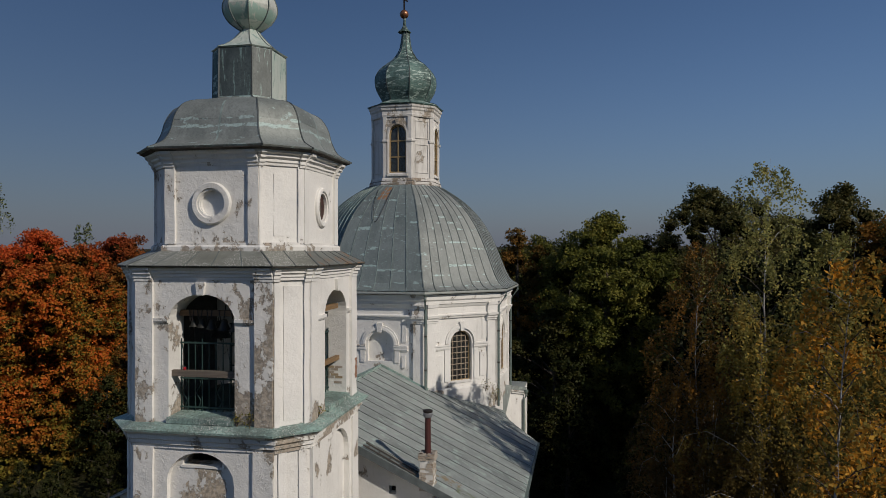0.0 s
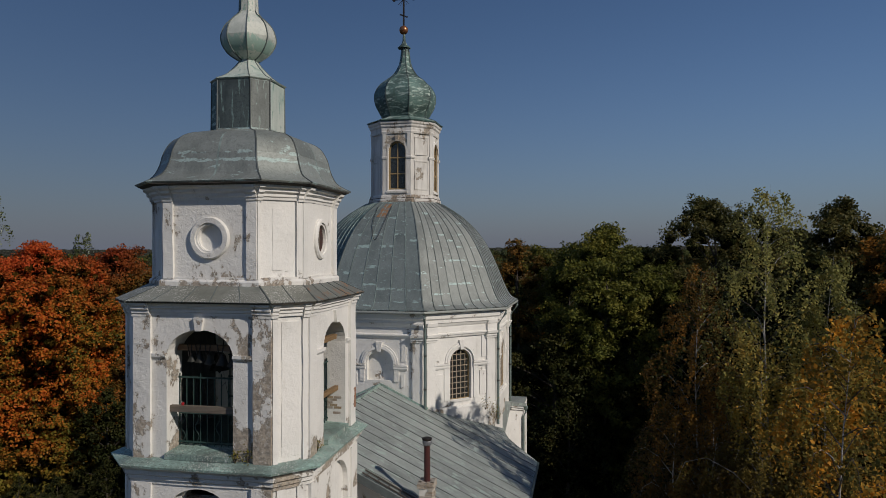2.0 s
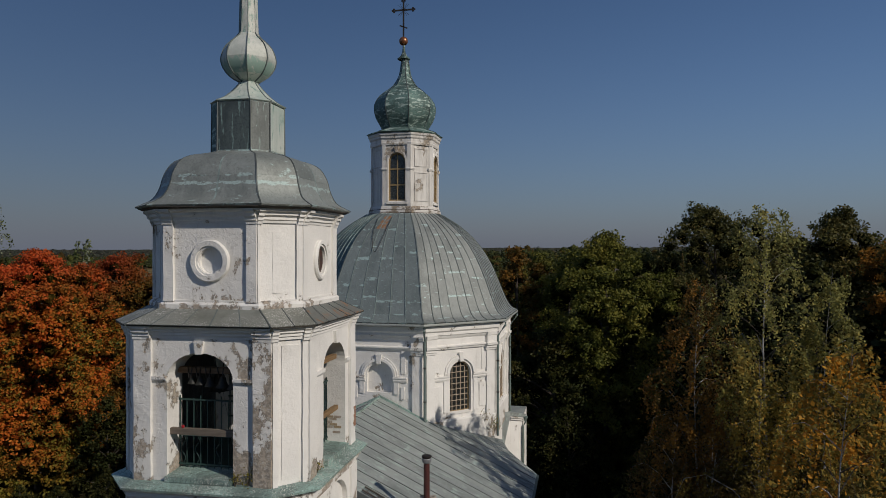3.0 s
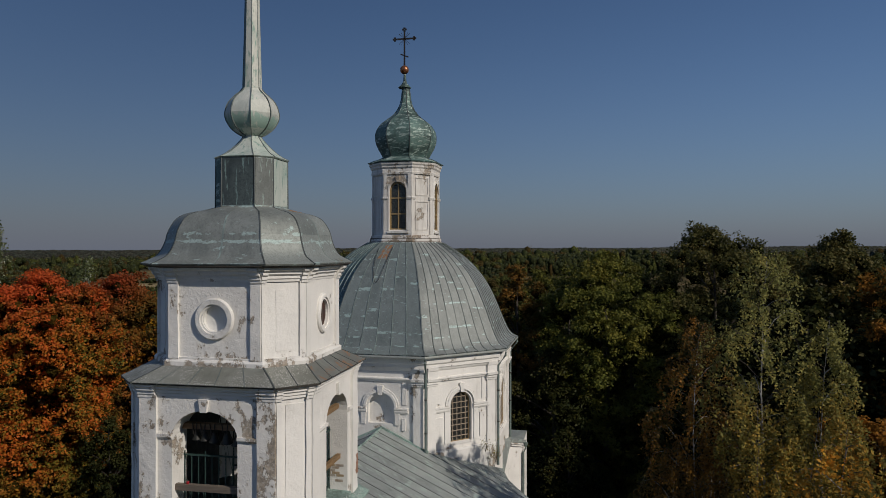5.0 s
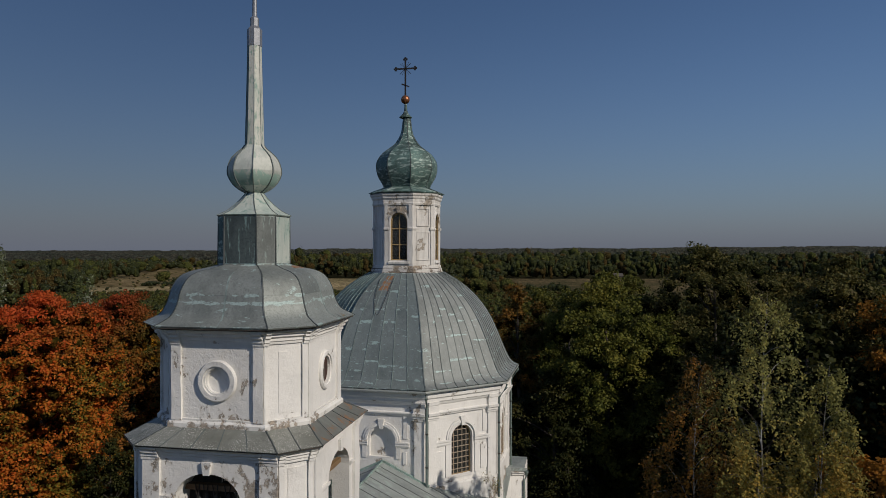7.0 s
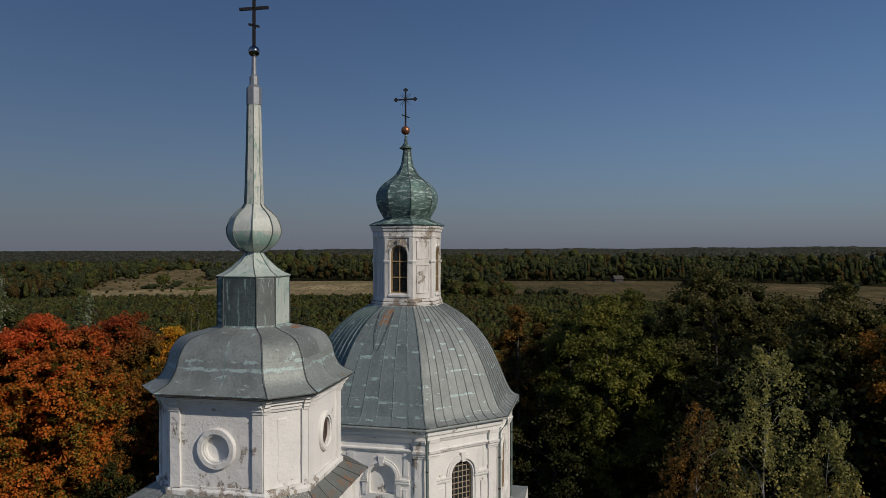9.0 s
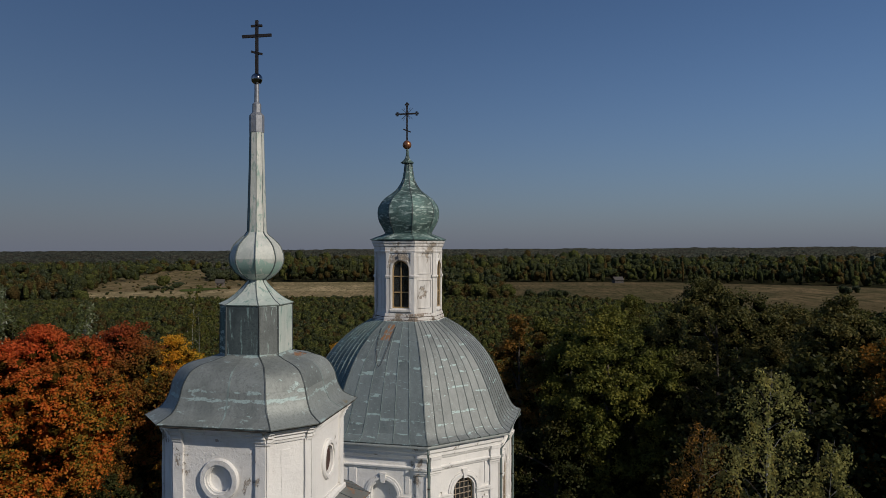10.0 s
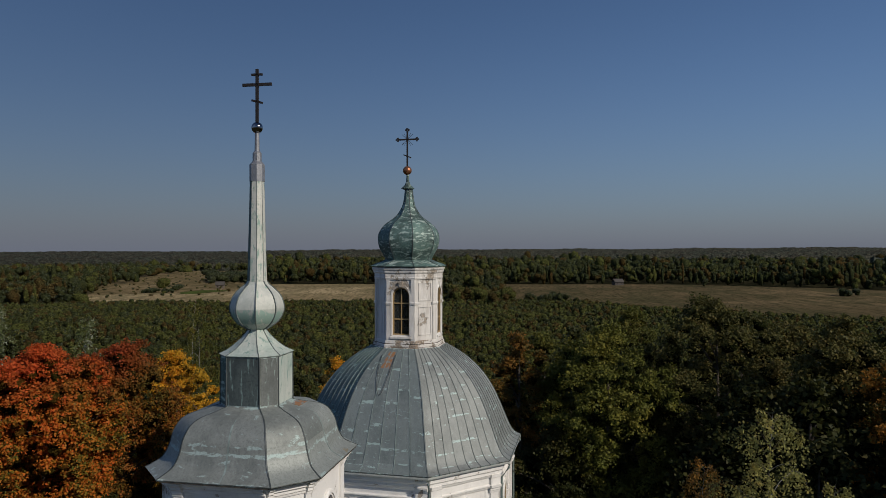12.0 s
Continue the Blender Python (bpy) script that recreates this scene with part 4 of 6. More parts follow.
def bell(x, y, ztop, r, size_word, small=False):
    m = TOWER @ pose(x, y, 0)
    ob = empty("bell", m, f"{size_word} dark bronze bell hung from the timber beam", "bell", "bells in the belfry")
    h = r * 1.65
    rows = [(r, ztop - h), (r * 0.93, ztop - h * 0.93), (r * 0.72, ztop - h * 0.7), (r * 0.56, ztop - h * 0.4), (r * 0.50, ztop - h * 0.18), (r * 0.36, ztop - h * 0.04), (r * 0.08, ztop)]
    bm = B()
    turned(bm, rows, 20)
    part("body", bm, BRONZE, ob, smooth=True)
    bm = B()
    turned(bm, [(r * 0.06, ztop - h * 1.02), (r * 0.16, ztop - h * 1.1), (r * 0.06, ztop - h * 1.2)], 8)
    part("clapper", bm, IRON, ob)
    for s in (-1, 1):
        bm = B()
        bar(bm, (s * r * 0.25, -0.115 if small else 0, ztop - 0.03), (s * r * 0.5, -0.115 if small else 0, 15.39), 0.022, 0.02)
        part("strap", bm, IRON, ob)
    bm = B()
    tube(bm, [(0, 0, ztop - h * 1.1), (0.02, 0.12, ztop - h - 0.5), (0.0, 0.3, 14.0)], 0.006, 5)
    part("rope", bm, IRON, ob)


for i, (x, r, z, wd) in enumerate([(-0.62, 0.12, 15.12, "small"), (-0.38, 0.14, 15.14, "small"), (-0.10, 0.15, 15.12, "small"), (0.26, 0.175, 15.14, "medium"), (0.62, 0.215, 15.18, "large")]):
    bell(x, -2.02, z, r, wd, True)
bell(-0.6, -0.6, 14.95, 0.3, "large")
bell(0.35, 0.9, 14.95, 0.34, "large")


F = Face(A2, C2, 2)
rng = random.Random(11)
for i in range(8):
    z = 12.98 + 0.078 * i
    bm = B()
    slab(bm, F, F.half - 0.13 - rng.uniform(0, 0.08), F.half - 0.0, z, z + 0.066, -0.03, 0.09 + rng.uniform(0.002, 0.012))
    part("brick", bm, BRICK_RED, tower)
for i in range(9):
    z = 12.9 + 0.078 * i
    for j in range(2):
        w0 = -0.12 - 0.26 * j - 0.12 * (i % 2) - rng.uniform(0, 0.03)
        if rng.random() < 0.25:
            continue
        bm = B()
        slab(bm, F, 0.22 + 0.93 - 0.003 - rng.uniform(0, 0.004), 0.22 + 0.95, z, z + 0.07, w0 - 0.24, w0)
        part("brick", bm, BRICK_WORN if rng.random() < 0.7 else BRICK_OCHRE, tower)
# ---------------------------------------------------------------- domed church
CHURCH = pose(-2.10, 38.85, 0, 0, 0, -12.5)
church = empty("domed_church", CHURCH, "white octagonal church with seamed grey dome and green onion top", "church")
AD, CD = 5.44, 2.47
DRUM_MAT = {0: PL_MID, 7: PL_MID, 1: PL_DRUM, 2: PL_DRUM, 3: PL_DRUM, 4: PL_MID, 5: PL_MID, 6: PL_MID}


def lattice_window(parent, F, uc, r, sill, spring, rise, depth, cols, rws, mat_bar, wbar, frame_mat):
    """A deep arched window: frame, glass and bars."""
    bm = B()
    arch_band(bm, F, uc, r - 0.07, r, spring, rise - 0.07, rise, -depth - 0.05, -depth + 0.04, foot=sill)
    slab(bm, F, uc - r + 0.07, uc + r - 0.07, sill, sill + 0.07, -depth - 0.05, -depth + 0.04)
    win = part("window", bm, frame_mat, parent)
    bm = B()
    slope_block(bm, F, arch_outline(uc, r - 0.065, sill + 0.065, spring, rise - 0.065), -depth - 0.022, -depth - 0.012)
    pane = part("pane", bm, GLASS, win, "dark tinted window glass")
    pane.visible_shadow = False
    for i in range(1, cols):
        u = uc - r + 2 * r * i / cols
        top = spring + rise * math.sqrt(max(0, 1 - ((u - uc) / r) ** 2)) - 0.03
        bm = B()
        slab(bm, F, u - wbar / 2, u + wbar / 2, sill + 0.03, top, -depth + 0.0, -depth + 0.03)
        part("window_bar", bm, mat_bar, win)
    for i in range(1, rws):
        z = sill + (spring + rise - sill) * i / rws
        h = r if z < spring else r * math.sqrt(max(0, 1 - ((z - spring) / rise) ** 2))
        bm = B()
        slab(bm, F, uc - h + 0.02, uc + h - 0.02, z - wbar / 2, z + wbar / 2, -depth + 0.005, -depth + 0.035)
        part("window_bar", bm, mat_bar, win)
    return win


for k in range(8):
    F = Face(AD, CD, k)
    mt = DRUM_MAT[k]
    blind = k == 0
    uc = 0.22 if blind else 0.0
    r = 0.63
    hole = arch_outline(uc, r, 10.45 if not blind else 11.55, 12.35, 0.62)
    bm = B()
    if blind:
        wall(bm, F, 6.0, 14.3, 0.22, [hole])
        part("wall", bm, mt, church)
        bm = B()
        wall(bm, Face(AD - 0.22, CD - 0.09, k), 6.0, 14.3, 0.5)
        part("wall", bm, mt, church)
    else:
        wall(bm, F, 6.0, 14.3, 0.7, [hole])
        part("wall", bm, mt, church)
        lattice_window(church, F, uc, r - 0.005, 10.45, 12.35, 0.615, 0.045 if k == 2 else 0.22, 5, 9, LATTICE, 0.034, FRAME_WOOD)
        bm = B()
        prism(bm, F, [(0.05, 10.40), (0.05, 10.44), (-0.22, 10.50), (-0.22, 10.40)], -r + 0.004, r - 0.004)
        part("sill", bm, PL_MID, church)
    # surround, keystone and side panels
    bm = B()
    arch_band(bm, F, uc, r + 0.10, r + 0.22, 12.35, 0.74, 0.86, -0.02, 0.09, foot=12.35)
    arch_band(bm, F, uc, r + 0.22, r + 0.32, 12.35, 0.86, 0.96, -0.02, 0.055, foot=12.35)
    part("arch_moulding", bm, mt, church)
    bm = B()
    slope_block(bm, F, [(uc - 0.09, 12.96), (uc + 0.09, 12.96), (uc + 0.16, 13.42), (uc - 0.16, 13.42)], -0.02, 0.13)
    part("keystone", bm, mt, church)
    for s in (-1, 1):
        bm = B()
        u0, u1 = sorted((uc + s * (r + 0.08), s * 1.62))
        if u1 - u0 > 0.2:
            prism(bm, F, [(-0.02, 12.06), (0.05, 12.06), (0.09, 12.14), (0.09, 12.22), (0.12, 12.26), (0.12, 12.33), (-0.02, 12.33)], u0, u1)
            part("impost", bm, mt, church)
            v0, v1 = sorted((uc + s * (r + 0.12), uc + s * (r + 0.36)))
            bm = B()
            slab(bm, F, v0, v1, 10.5 if not blind else 11.5, 12.06, -0.02, 0.05)
            part("pilaster", bm, mt, church)
            p0, p1 = sorted((uc + s * (r + 0.48), s * 1.5))
            if p1 - p0 > 0.15:
                bm = B()
                zs = (10.62, 11.82) if not blind else (11.25, 11.85)
                slab(bm, F, p0, p1, zs[0], zs[1], -0.02, 0.05)
                part("wall_panel", bm, mt, church)
            bm = B()
            q0, q1 = sorted((s * (r + 0.62) + uc * 0.4, s * 1.55))
            slope_block(bm, F, [(q0, 12.5), (q1, 12.5), (q1, 13.62), (q0, 13.62)], -0.02, 0.035)
            part("wall_panel", bm, mt, church)
        # corner pilaster with its capital
        e = F.half * s
        u0, u1 = sorted((e - s * 0.56, e - s * 0.08))
        bm = B()
        slab(bm, F, u0, u1, 10.1, 13.6, -0.02, 0.11)
        part("pilaster", bm, mt, church)
        bm = B()
        u0, u1 = sorted((e - s * 0.62, e - s * 0.0))
        prism(bm, F, [(-0.02, 13.42), (0.15, 13.42), (0.16, 13.5), (0.20, 13.54), (0.20, 13.62), (0.28, 13.68), (0.30, 13.80), (-0.02, 13.80)], u0, u1)
        part("capital", bm, mt, church)
        bm = B()
        prism(bm, F, [(-0.02, 13.80), (0.20, 13.80), (0.20, 14.15), (0.24, 14.18), (0.26, 14.34), (-0.02, 14.34)], u0 + 0.03, u1)
        part("capital", bm, mt, church)
bm = B()
band(bm, AD - 0.1, CD, [(0.0, 13.62), (0.16, 13.62), (0.19, 13.70), (0.24, 13.74), (0.24, 13.80), (0.14, 13.84), (0.14, 14.14), (0.19, 14.2), (0.24, 14.3), (0.30, 14.34), (0.30, 14.48), (0.38, 14.56), (0.40, 14.80), (0.0, 14.80)])
part("cornice", bm, PL_CLEAN, church)
bm = B()
band(bm, AD - 0.1, CD, [(0.0, 9.0), (0.2, 9.0), (0.2, 10.12), (0.15, 10.2), (0.0, 10.2)])
part("plinth", bm, PL_MID, church)
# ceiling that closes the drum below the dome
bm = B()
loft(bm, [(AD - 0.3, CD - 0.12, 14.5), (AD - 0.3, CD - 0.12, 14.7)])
part("ceiling", bm, PL_INTERIOR, church)
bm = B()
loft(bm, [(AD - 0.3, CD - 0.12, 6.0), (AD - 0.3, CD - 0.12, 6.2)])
part("floor", bm, PL_INTERIOR, church)

# dome
DR = [(6.62, 14.99), (6.28, 15.15), (6.00, 15.50), (5.68, 16.18), (5.33, 17.01), (4.82, 18.01), (4.12, 18.96), (3.2, 19.78), (2.15, 20.42)]
DOME = smooth_rows([(r * 0.910, r * 0.394, z) for r, z in DR], 3)
bm = B()
loft(bm, [(5.92, 2.54, 14.88)] + DOME)
dome = part("dome", bm, ROOF_DOME, church, "grey seamed sheet metal dome with pale green streaks")
STRIPS = {0: 6, 1: 8, 2: 8, 7: 7}
rng = random.Random(23)
for k in range(8):
    n = STRIPS.get(k, 7)
    for s in range(n):
        f0, f1 = -1 + 2 * s / n, -1 + 2 * (s + 1) / n
        cuts = [0, rng.randint(3, 5), rng.randint(7, 9), rng.randint(11, 13), rng.randint(15, 17), rng.randint(19, 21), len(DOME) - 1]
        for c0, c1 in zip(cuts, cuts[1:]):
            bm = B()
            roof_patch(bm, DOME[c0:c1 + 1], k, f0 + 0.003, f1 - 0.003, rng.uniform(0.014, 0.030))
            part("roof_panel", bm, ROOF_DOME_OLD if k == 0 else ROOF_DOME_TEAL if k in (6, 7) else ROOF_DOME, dome, smooth=True)
    for s in range(1, n):
        bm = B()
        roof_seam(bm, DOME, k, -1 + 2 * s / n + rng.uniform(-0.012, 0.012), 0.03, 0.075, 0.02)
        part("seam", bm, SEAM_MID if k in (1, 2, 3) else SEAM_PALE, dome)
    bm = B()
    roof_ridge(bm, DOME, k, 0.05, 0.07, 0.02)
    part("seam", bm, SEAM_MID, dome)
bm = B()
roof_patch(bm, DOME[20:24], 0, -0.48, -0.12, 0.036)
part("roof_panel", bm, DOME_RUST, dome, "rust red streaked sheet")
# hanging wire loop on the dome
bm = B()
pts = []
for i in range(33):
    t = i / 32
    r = 22.5 - 6.5 * math.sin(math.pi * t) ** 0.55
    lo, hi = DOME[int(r)], DOME[min(int(r) + 1, len(DOME) - 1)]
    a, c, z = (p + (q - p) * (r - int(r)) for p, q in zip(lo, hi))
    F = Face(a, c, 0)
    pts.append(F.at(-0.78 + 0.75 * t, 0.09, z + 0.05))
tube(bm, pts, 0.012, 5)
part("wire", bm, IRON, dome, "thin hanging wire")
# gutter and downpipes
bm = B()
band(bm, 5.97, 2.58, [(0.0, 14.92), (0.03, 14.86), (0.08, 14.85), (0.10, 14.90), (0.10, 14.96), (0.085, 14.96), (0.07, 14.90), (0.04, 14.89), (0.02, 14.94)])
part("gutter", bm, GUTTER, church, "pale sheet gutter")
for k, (ox, oz) in {1: (0.30, 9.6), 2: (0.34, 9.0), 3: (0.40, 5.5)}.items():
    x, y = octo(6.02, 2.60)[k]
    d = Vector((x, y)).normalized()
    foot = Vector(octo(AD, CD)[k]) + d * 0.2
    bm = B()
    tube(bm, [(x, y, 14.82), (x, y, 14.66), (foot.x, foot.y, 14.1), (foot.x, foot.y, oz)], 0.06, 8)
    pipe = part("downpipe", bm, PIPE_GREEN, church)
    for z in (12.8, 11.2):
        bm = B()
        turned(bm, [(0.075, z), (0.075, z + 0.06)], 10, (foot.x, foot.y))
        part("bracket", bm, IRON, pipe)

# lantern
AL, CL = 1.715, 0.768
for k in range(8):
    F = Face(AL, CL, k)
    mt = PL_LANTERN if k in (0, 7, 6, 1) else PL_MID
    bm = B()
    if k % 2 == 0:
        wall(bm, F, 20.3, 24.3, 0.35, [arch_outline(0.02, 0.49, 21.12, 23.22, 0.50)])
        part("wall", bm, mt, church)
        lattice_window(church, F, 0.02, 0.485, 21.12, 23.22, 0.495, 0.05 if k == 2 else 0.14, 2, 3, FRAME_WOOD, 0.06, FRAME_WOOD)
        if k == 2:
            bm = B()
            slope_block(bm, F, arch_outline(0.02, 0.42, 21.2, 23.22, 0.42), -0.20, -0.17)
            part("shutter", bm, FRAME_WOOD, church, "ochre boarded window infill")
        bm = B()
        arch_band(bm, F, 0.02, 0.495, 0.58, 23.22, 0.505, 0.60, -0.02, 0.06, foot=21.1)
        part("arch_moulding", bm, mt, church)
        bm = B()
        slope_block(bm, F, [(-0.05, 23.72), (0.09, 23.72), (0.13, 24.02), (-0.09, 24.02)], -0.02, 0.10)
        part("keystone", bm, mt, church)
        bm = B()
        prism(bm, F, [(-0.02, 20.94), (0.10, 20.94), (0.10, 21.04), (-0.1, 21.12), (-0.14, 20.94)], -0.56, 0.6)
        part("sill", bm, mt, church)
    else:
        wall(bm, F, 20.3, 24.3, 0.35)
        part("wall", bm, mt, church)
        for z0, z1 in ((21.12, 22.68), (22.98, 23.96)):
            bm = B()
            for u0, u1, y0, y1 in ((-0.42, -0.37, z0, z1), (0.37, 0.42, z0, z1), (-0.37, 0.37, z0, z0 + 0.05), (-0.37, 0.37, z1 - 0.05, z1)):
                slab(bm, F, u0, u1, y0, y1, -0.02, 0.035)
            part("panel_moulding", bm, mt, church)
    for s in (-1, 1):
        e = F.half * s
        u0, u1 = sorted((e - s * 0.17, e + s * 0.01))
        bm = B()
        slab(bm, F, u0, u1, 20.8, 24.25, -0.02, 0.05)
        part("pilaster", bm, mt, church)
        bm = B()
        u0, u1 = sorted((e - s * 0.24, e + s * 0.03))
        prism(bm, F, [(-0.02, 22.78), (0.09, 22.78), (0.11, 22.86), (0.09, 22.92), (-0.02, 22.92)], u0, u1)
        part("impost", bm, mt, church)
bm = B()
band(bm, AL - 0.1, CL, [(0.0, 20.3), (0.28, 20.3), (0.28, 20.42), (0.24, 20.5), (0.24, 20.6), (0.19, 20.66), (0.17, 20.78), (0.14, 20.84), (0.0, 20.84)])
part("plinth", bm, PL_FOOT, church)
bm = B()
band(bm, AL - 0.1, CL, [(0.2, 20.26), (0.31, 20.26), (0.31, 20.33), (0.295, 20.36), (0.2, 20.36)])
part("flashing", bm, WOOD_DARK, church, "dark worn flashing at the lantern's foot")
for zz in (20.46, 20.64):
    bm = B()
    band(bm, AL - 0.1, CL, [(0.15, zz), (0.255 if zz < 20.5 else 0.215, zz), (0.265 if zz < 20.5 else 0.225, zz + 0.03), (0.15, zz + 0.035)])
    part("moulding", bm, BARK, church, "weathered brown moulding")
bm = B()
band(bm, AL - 0.1, CL, [(0.0, 24.14), (0.15, 24.14), (0.17, 24.24), (0.15, 24.28), (0.15, 24.44), (0.21, 24.52), (0.22, 24.62), (0.27, 24.68), (0.29, 24.78), (0.0, 24.78)])
part("cornice", bm, PL_LANTERN, church)
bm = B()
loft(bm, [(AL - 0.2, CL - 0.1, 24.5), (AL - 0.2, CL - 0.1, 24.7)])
part("ceiling", bm, PL_INTERIOR, church)
LSKIRT = smooth_rows([(1.98, 0.84, 24.86), (1.70, 0.71, 24.99), (1.43, 0.59, 25.09), (1.21, 0.50, 25.2)], 2)
bm = B()
loft(bm, [(1.93, 0.82, 24.81)] + LSKIRT)
lskirt = part("roof", bm, COPPER, church, "verdigris skirt roof under the onion dome")
ONION = smooth_rows([(r * 0.91, r * 0.91 * 0.4142, z) for r, z in
                     [(1.30, 25.18), (1.42, 25.42), (1.66, 25.85), (1.76, 26.3), (1.70, 26.72), (1.42, 27.12), (1.05, 27.40), (0.72, 27.66), (0.44, 28.06), (0.30, 28.45), (0.20, 29.22)]], 3)
bm = B()
loft(bm, ONION)
onion = part("onion_dome", bm, COPPER, church, "faceted verdigris copper onion dome")
for k in range(8):
    bm = B()
    roof_ridge(bm, LSKIRT, k, 0.03, 0.03, 0.01)
    part("seam", bm, SEAM, lskirt)
    bm = B()
    roof_ridge(bm, ONION, k, 0.035, 0.04, 0.008)
    part("seam", bm, SEAM, onion)
    for i0, i1 in ((0, 9), (9, 16), (16, len(ONION) - 1)):
        bm = B()
        roof_patch(bm, ONION[i0:i1 + 1], k, -0.99, 0.99, random.uniform(0.006, 0.016))
        part("roof_panel", bm, COPPER, onion, smooth=True)
bm = B()
loft(bm, [(0.22, 0.09, 29.16), (0.34, 0.14, 29.2), (0.345, 0.143, 29.24), (0.16, 0.066, 29.42), (0.085, 0.035, 29.6), (0.06, 0.025, 30.05)])
part("finial", bm, COPPER, church).location.x = -0.07
bm = B()
turned(bm, [(0.05, 29.98)] + [(0.25 * math.sin(math.pi * i / 12), 30.24 - 0.25 * math.cos(math.pi * i / 12)) for i in range(1, 12)] + [(0.03, 30.5)], 24)
part("ball", bm, BRASS, church, "tarnished copper ball", smooth=True).location.x = -0.09
bm = B()
bar(bm, (0, 0, 30.46), (0, 0, 32.50), 0.085, 0.06)
bar(bm, (-0.54, 0, 32.0), (0.54, 0, 32.0), 0.085, 0.06)
bar(bm, (-0.22, 0, 31.14), (0.22, 0, 30.96), 0.065, 0.06)
for cx, cz, ax in ((0, 32.53, 0), (-0.56, 32.0, 1), (0.56, 32.0, 1)):
    for dx, dz in ((0, 0.07), (0.07, 0), (-0.07, 0), (0, -0.07)):
        bar(bm, (cx + dx - 0.055, 0, cz + dz), (cx + dx + 0.055, 0, cz + dz), 0.09, 0.055)
for sx in (-1, 1):
    for sz in (-1, 1):
        bar(bm, (sx * 0.05, 0, 32.0 + sz * 0.05), (sx * 0.32, 0, 32.0 + sz * 0.30), 0.018, 0.018)
        bar(bm, (sx * 0.05, 0, 32.0 + sz * 0.09), (sx * 0.2, 0, 32.0 + sz * 0.36), 0.012, 0.012)
part("cross", bm, IRON, church, "ornate dark iron cross with rays").location.x = -0.09

# square base of the church with its low roof, and the side chapel
bm = B()
box(bm, -5.5, 5.3, -5.0, 5.6, 0, 7.2)
part("wall", bm, PL_MID, church)
bm = B()
box(bm, -5.6, 5.4, -5.0, 5.7, 7.2, 7.3)
part("roof", bm, ROOF_GREEN, church, "flat grey sheet roof of the church base")
bm = B()
foot = [(5.30, 0.28), (5.76, 1.43), (6.43, 2.09), (6.32, 5.2), (4.92, 5.17)]
tops = [9.45, 9.14, 8.95, 8.75, 8.75]
lo = [bm.verts.new((x, y, 0)) for x, y in foot]
hi = [bm.verts.new((x, y, z)) for (x, y), z in zip(foot, tops)]
for i in range(5):
    j = (i + 1) % 5
    bm.faces.new((lo[i], lo[j], hi[j], hi[i]))
bm.faces.new((hi[0], hi[1], hi[4]))
bm.faces.new((hi[1], hi[2], hi[3], hi[4]))
part("wall", bm, PL_CLEAN, church, "white side chapel wall")
bm = B()
lo = [bm.verts.new((x, y, z + 0.012)) for (x, y), z in zip(foot, tops)]
hi = [bm.verts.new((x, y, z + 0.05)) for (x, y), z in zip(foot, tops)]
for i in range(5):
    j = (i + 1) % 5
    bm.faces.new((lo[i], lo[j], hi[j], hi[i]))
for ring in (lo, hi):
    bm.faces.new((ring[0], ring[1], ring[4]))
    bm.faces.new((ring[1], ring[2], ring[3], ring[4]))
part("roof_panel", bm, ROOF_GREEN, church, "low sheet roof of the side chapel")
bm = B()
hexa(bm, [(5.32, 0.23, 7.2), (5.46, 0.56, 7.2), (5.80, 1.39, 9.13), (5.32, 0.23, 9.44), (5.26, 0.26, 7.2), (5.40, 0.59, 7.2), (5.74, 1.42, 9.12), (5.26, 0.26, 9.43)])
part("roof_panel", bm, ROOF_GREEN, church, "grey green sheet cladding beside the drum")
for p, q in (((5.30, 0.24, 9.48), (5.78, 1.41, 9.18)), ((5.75, 1.37, 9.18), (6.57, 2.15, 8.97))):
    bm = B()
    bar(bm, p, q, 0.20, 0.035)
    part("coping", bm, ROOF_GREEN, church, "thin sheet coping")
for w, zt in ((0.05, 9.02), (0.03, 8.9)):
    bm = B()
    bar(bm, (5.78 + w * 0.7, 1.41 - w * 0.7, zt), (6.45 + w * 0.7, 2.07 - w * 0.7, zt - 0.19), 0.05, 0.06)
    part("cornice", bm, PL_CLEAN, church)
bm = B()
turned(bm, [(0.05, 8.66), (0.12, 8.84), (0.13, 8.94), (0.10, 8.94)], 12, (6.57, 2.04))
part("rain_hopper", bm, PIPE_GREEN, church)
bm = B()
tube(bm, [(6.57, 2.04, 8.7), (6.57, 2.04, 8.6), (6.45, 1.96, 8.4), (6.45, 1.96, 0.3)], 0.055, 8)
part("downpipe", bm, PIPE_GREEN, church)

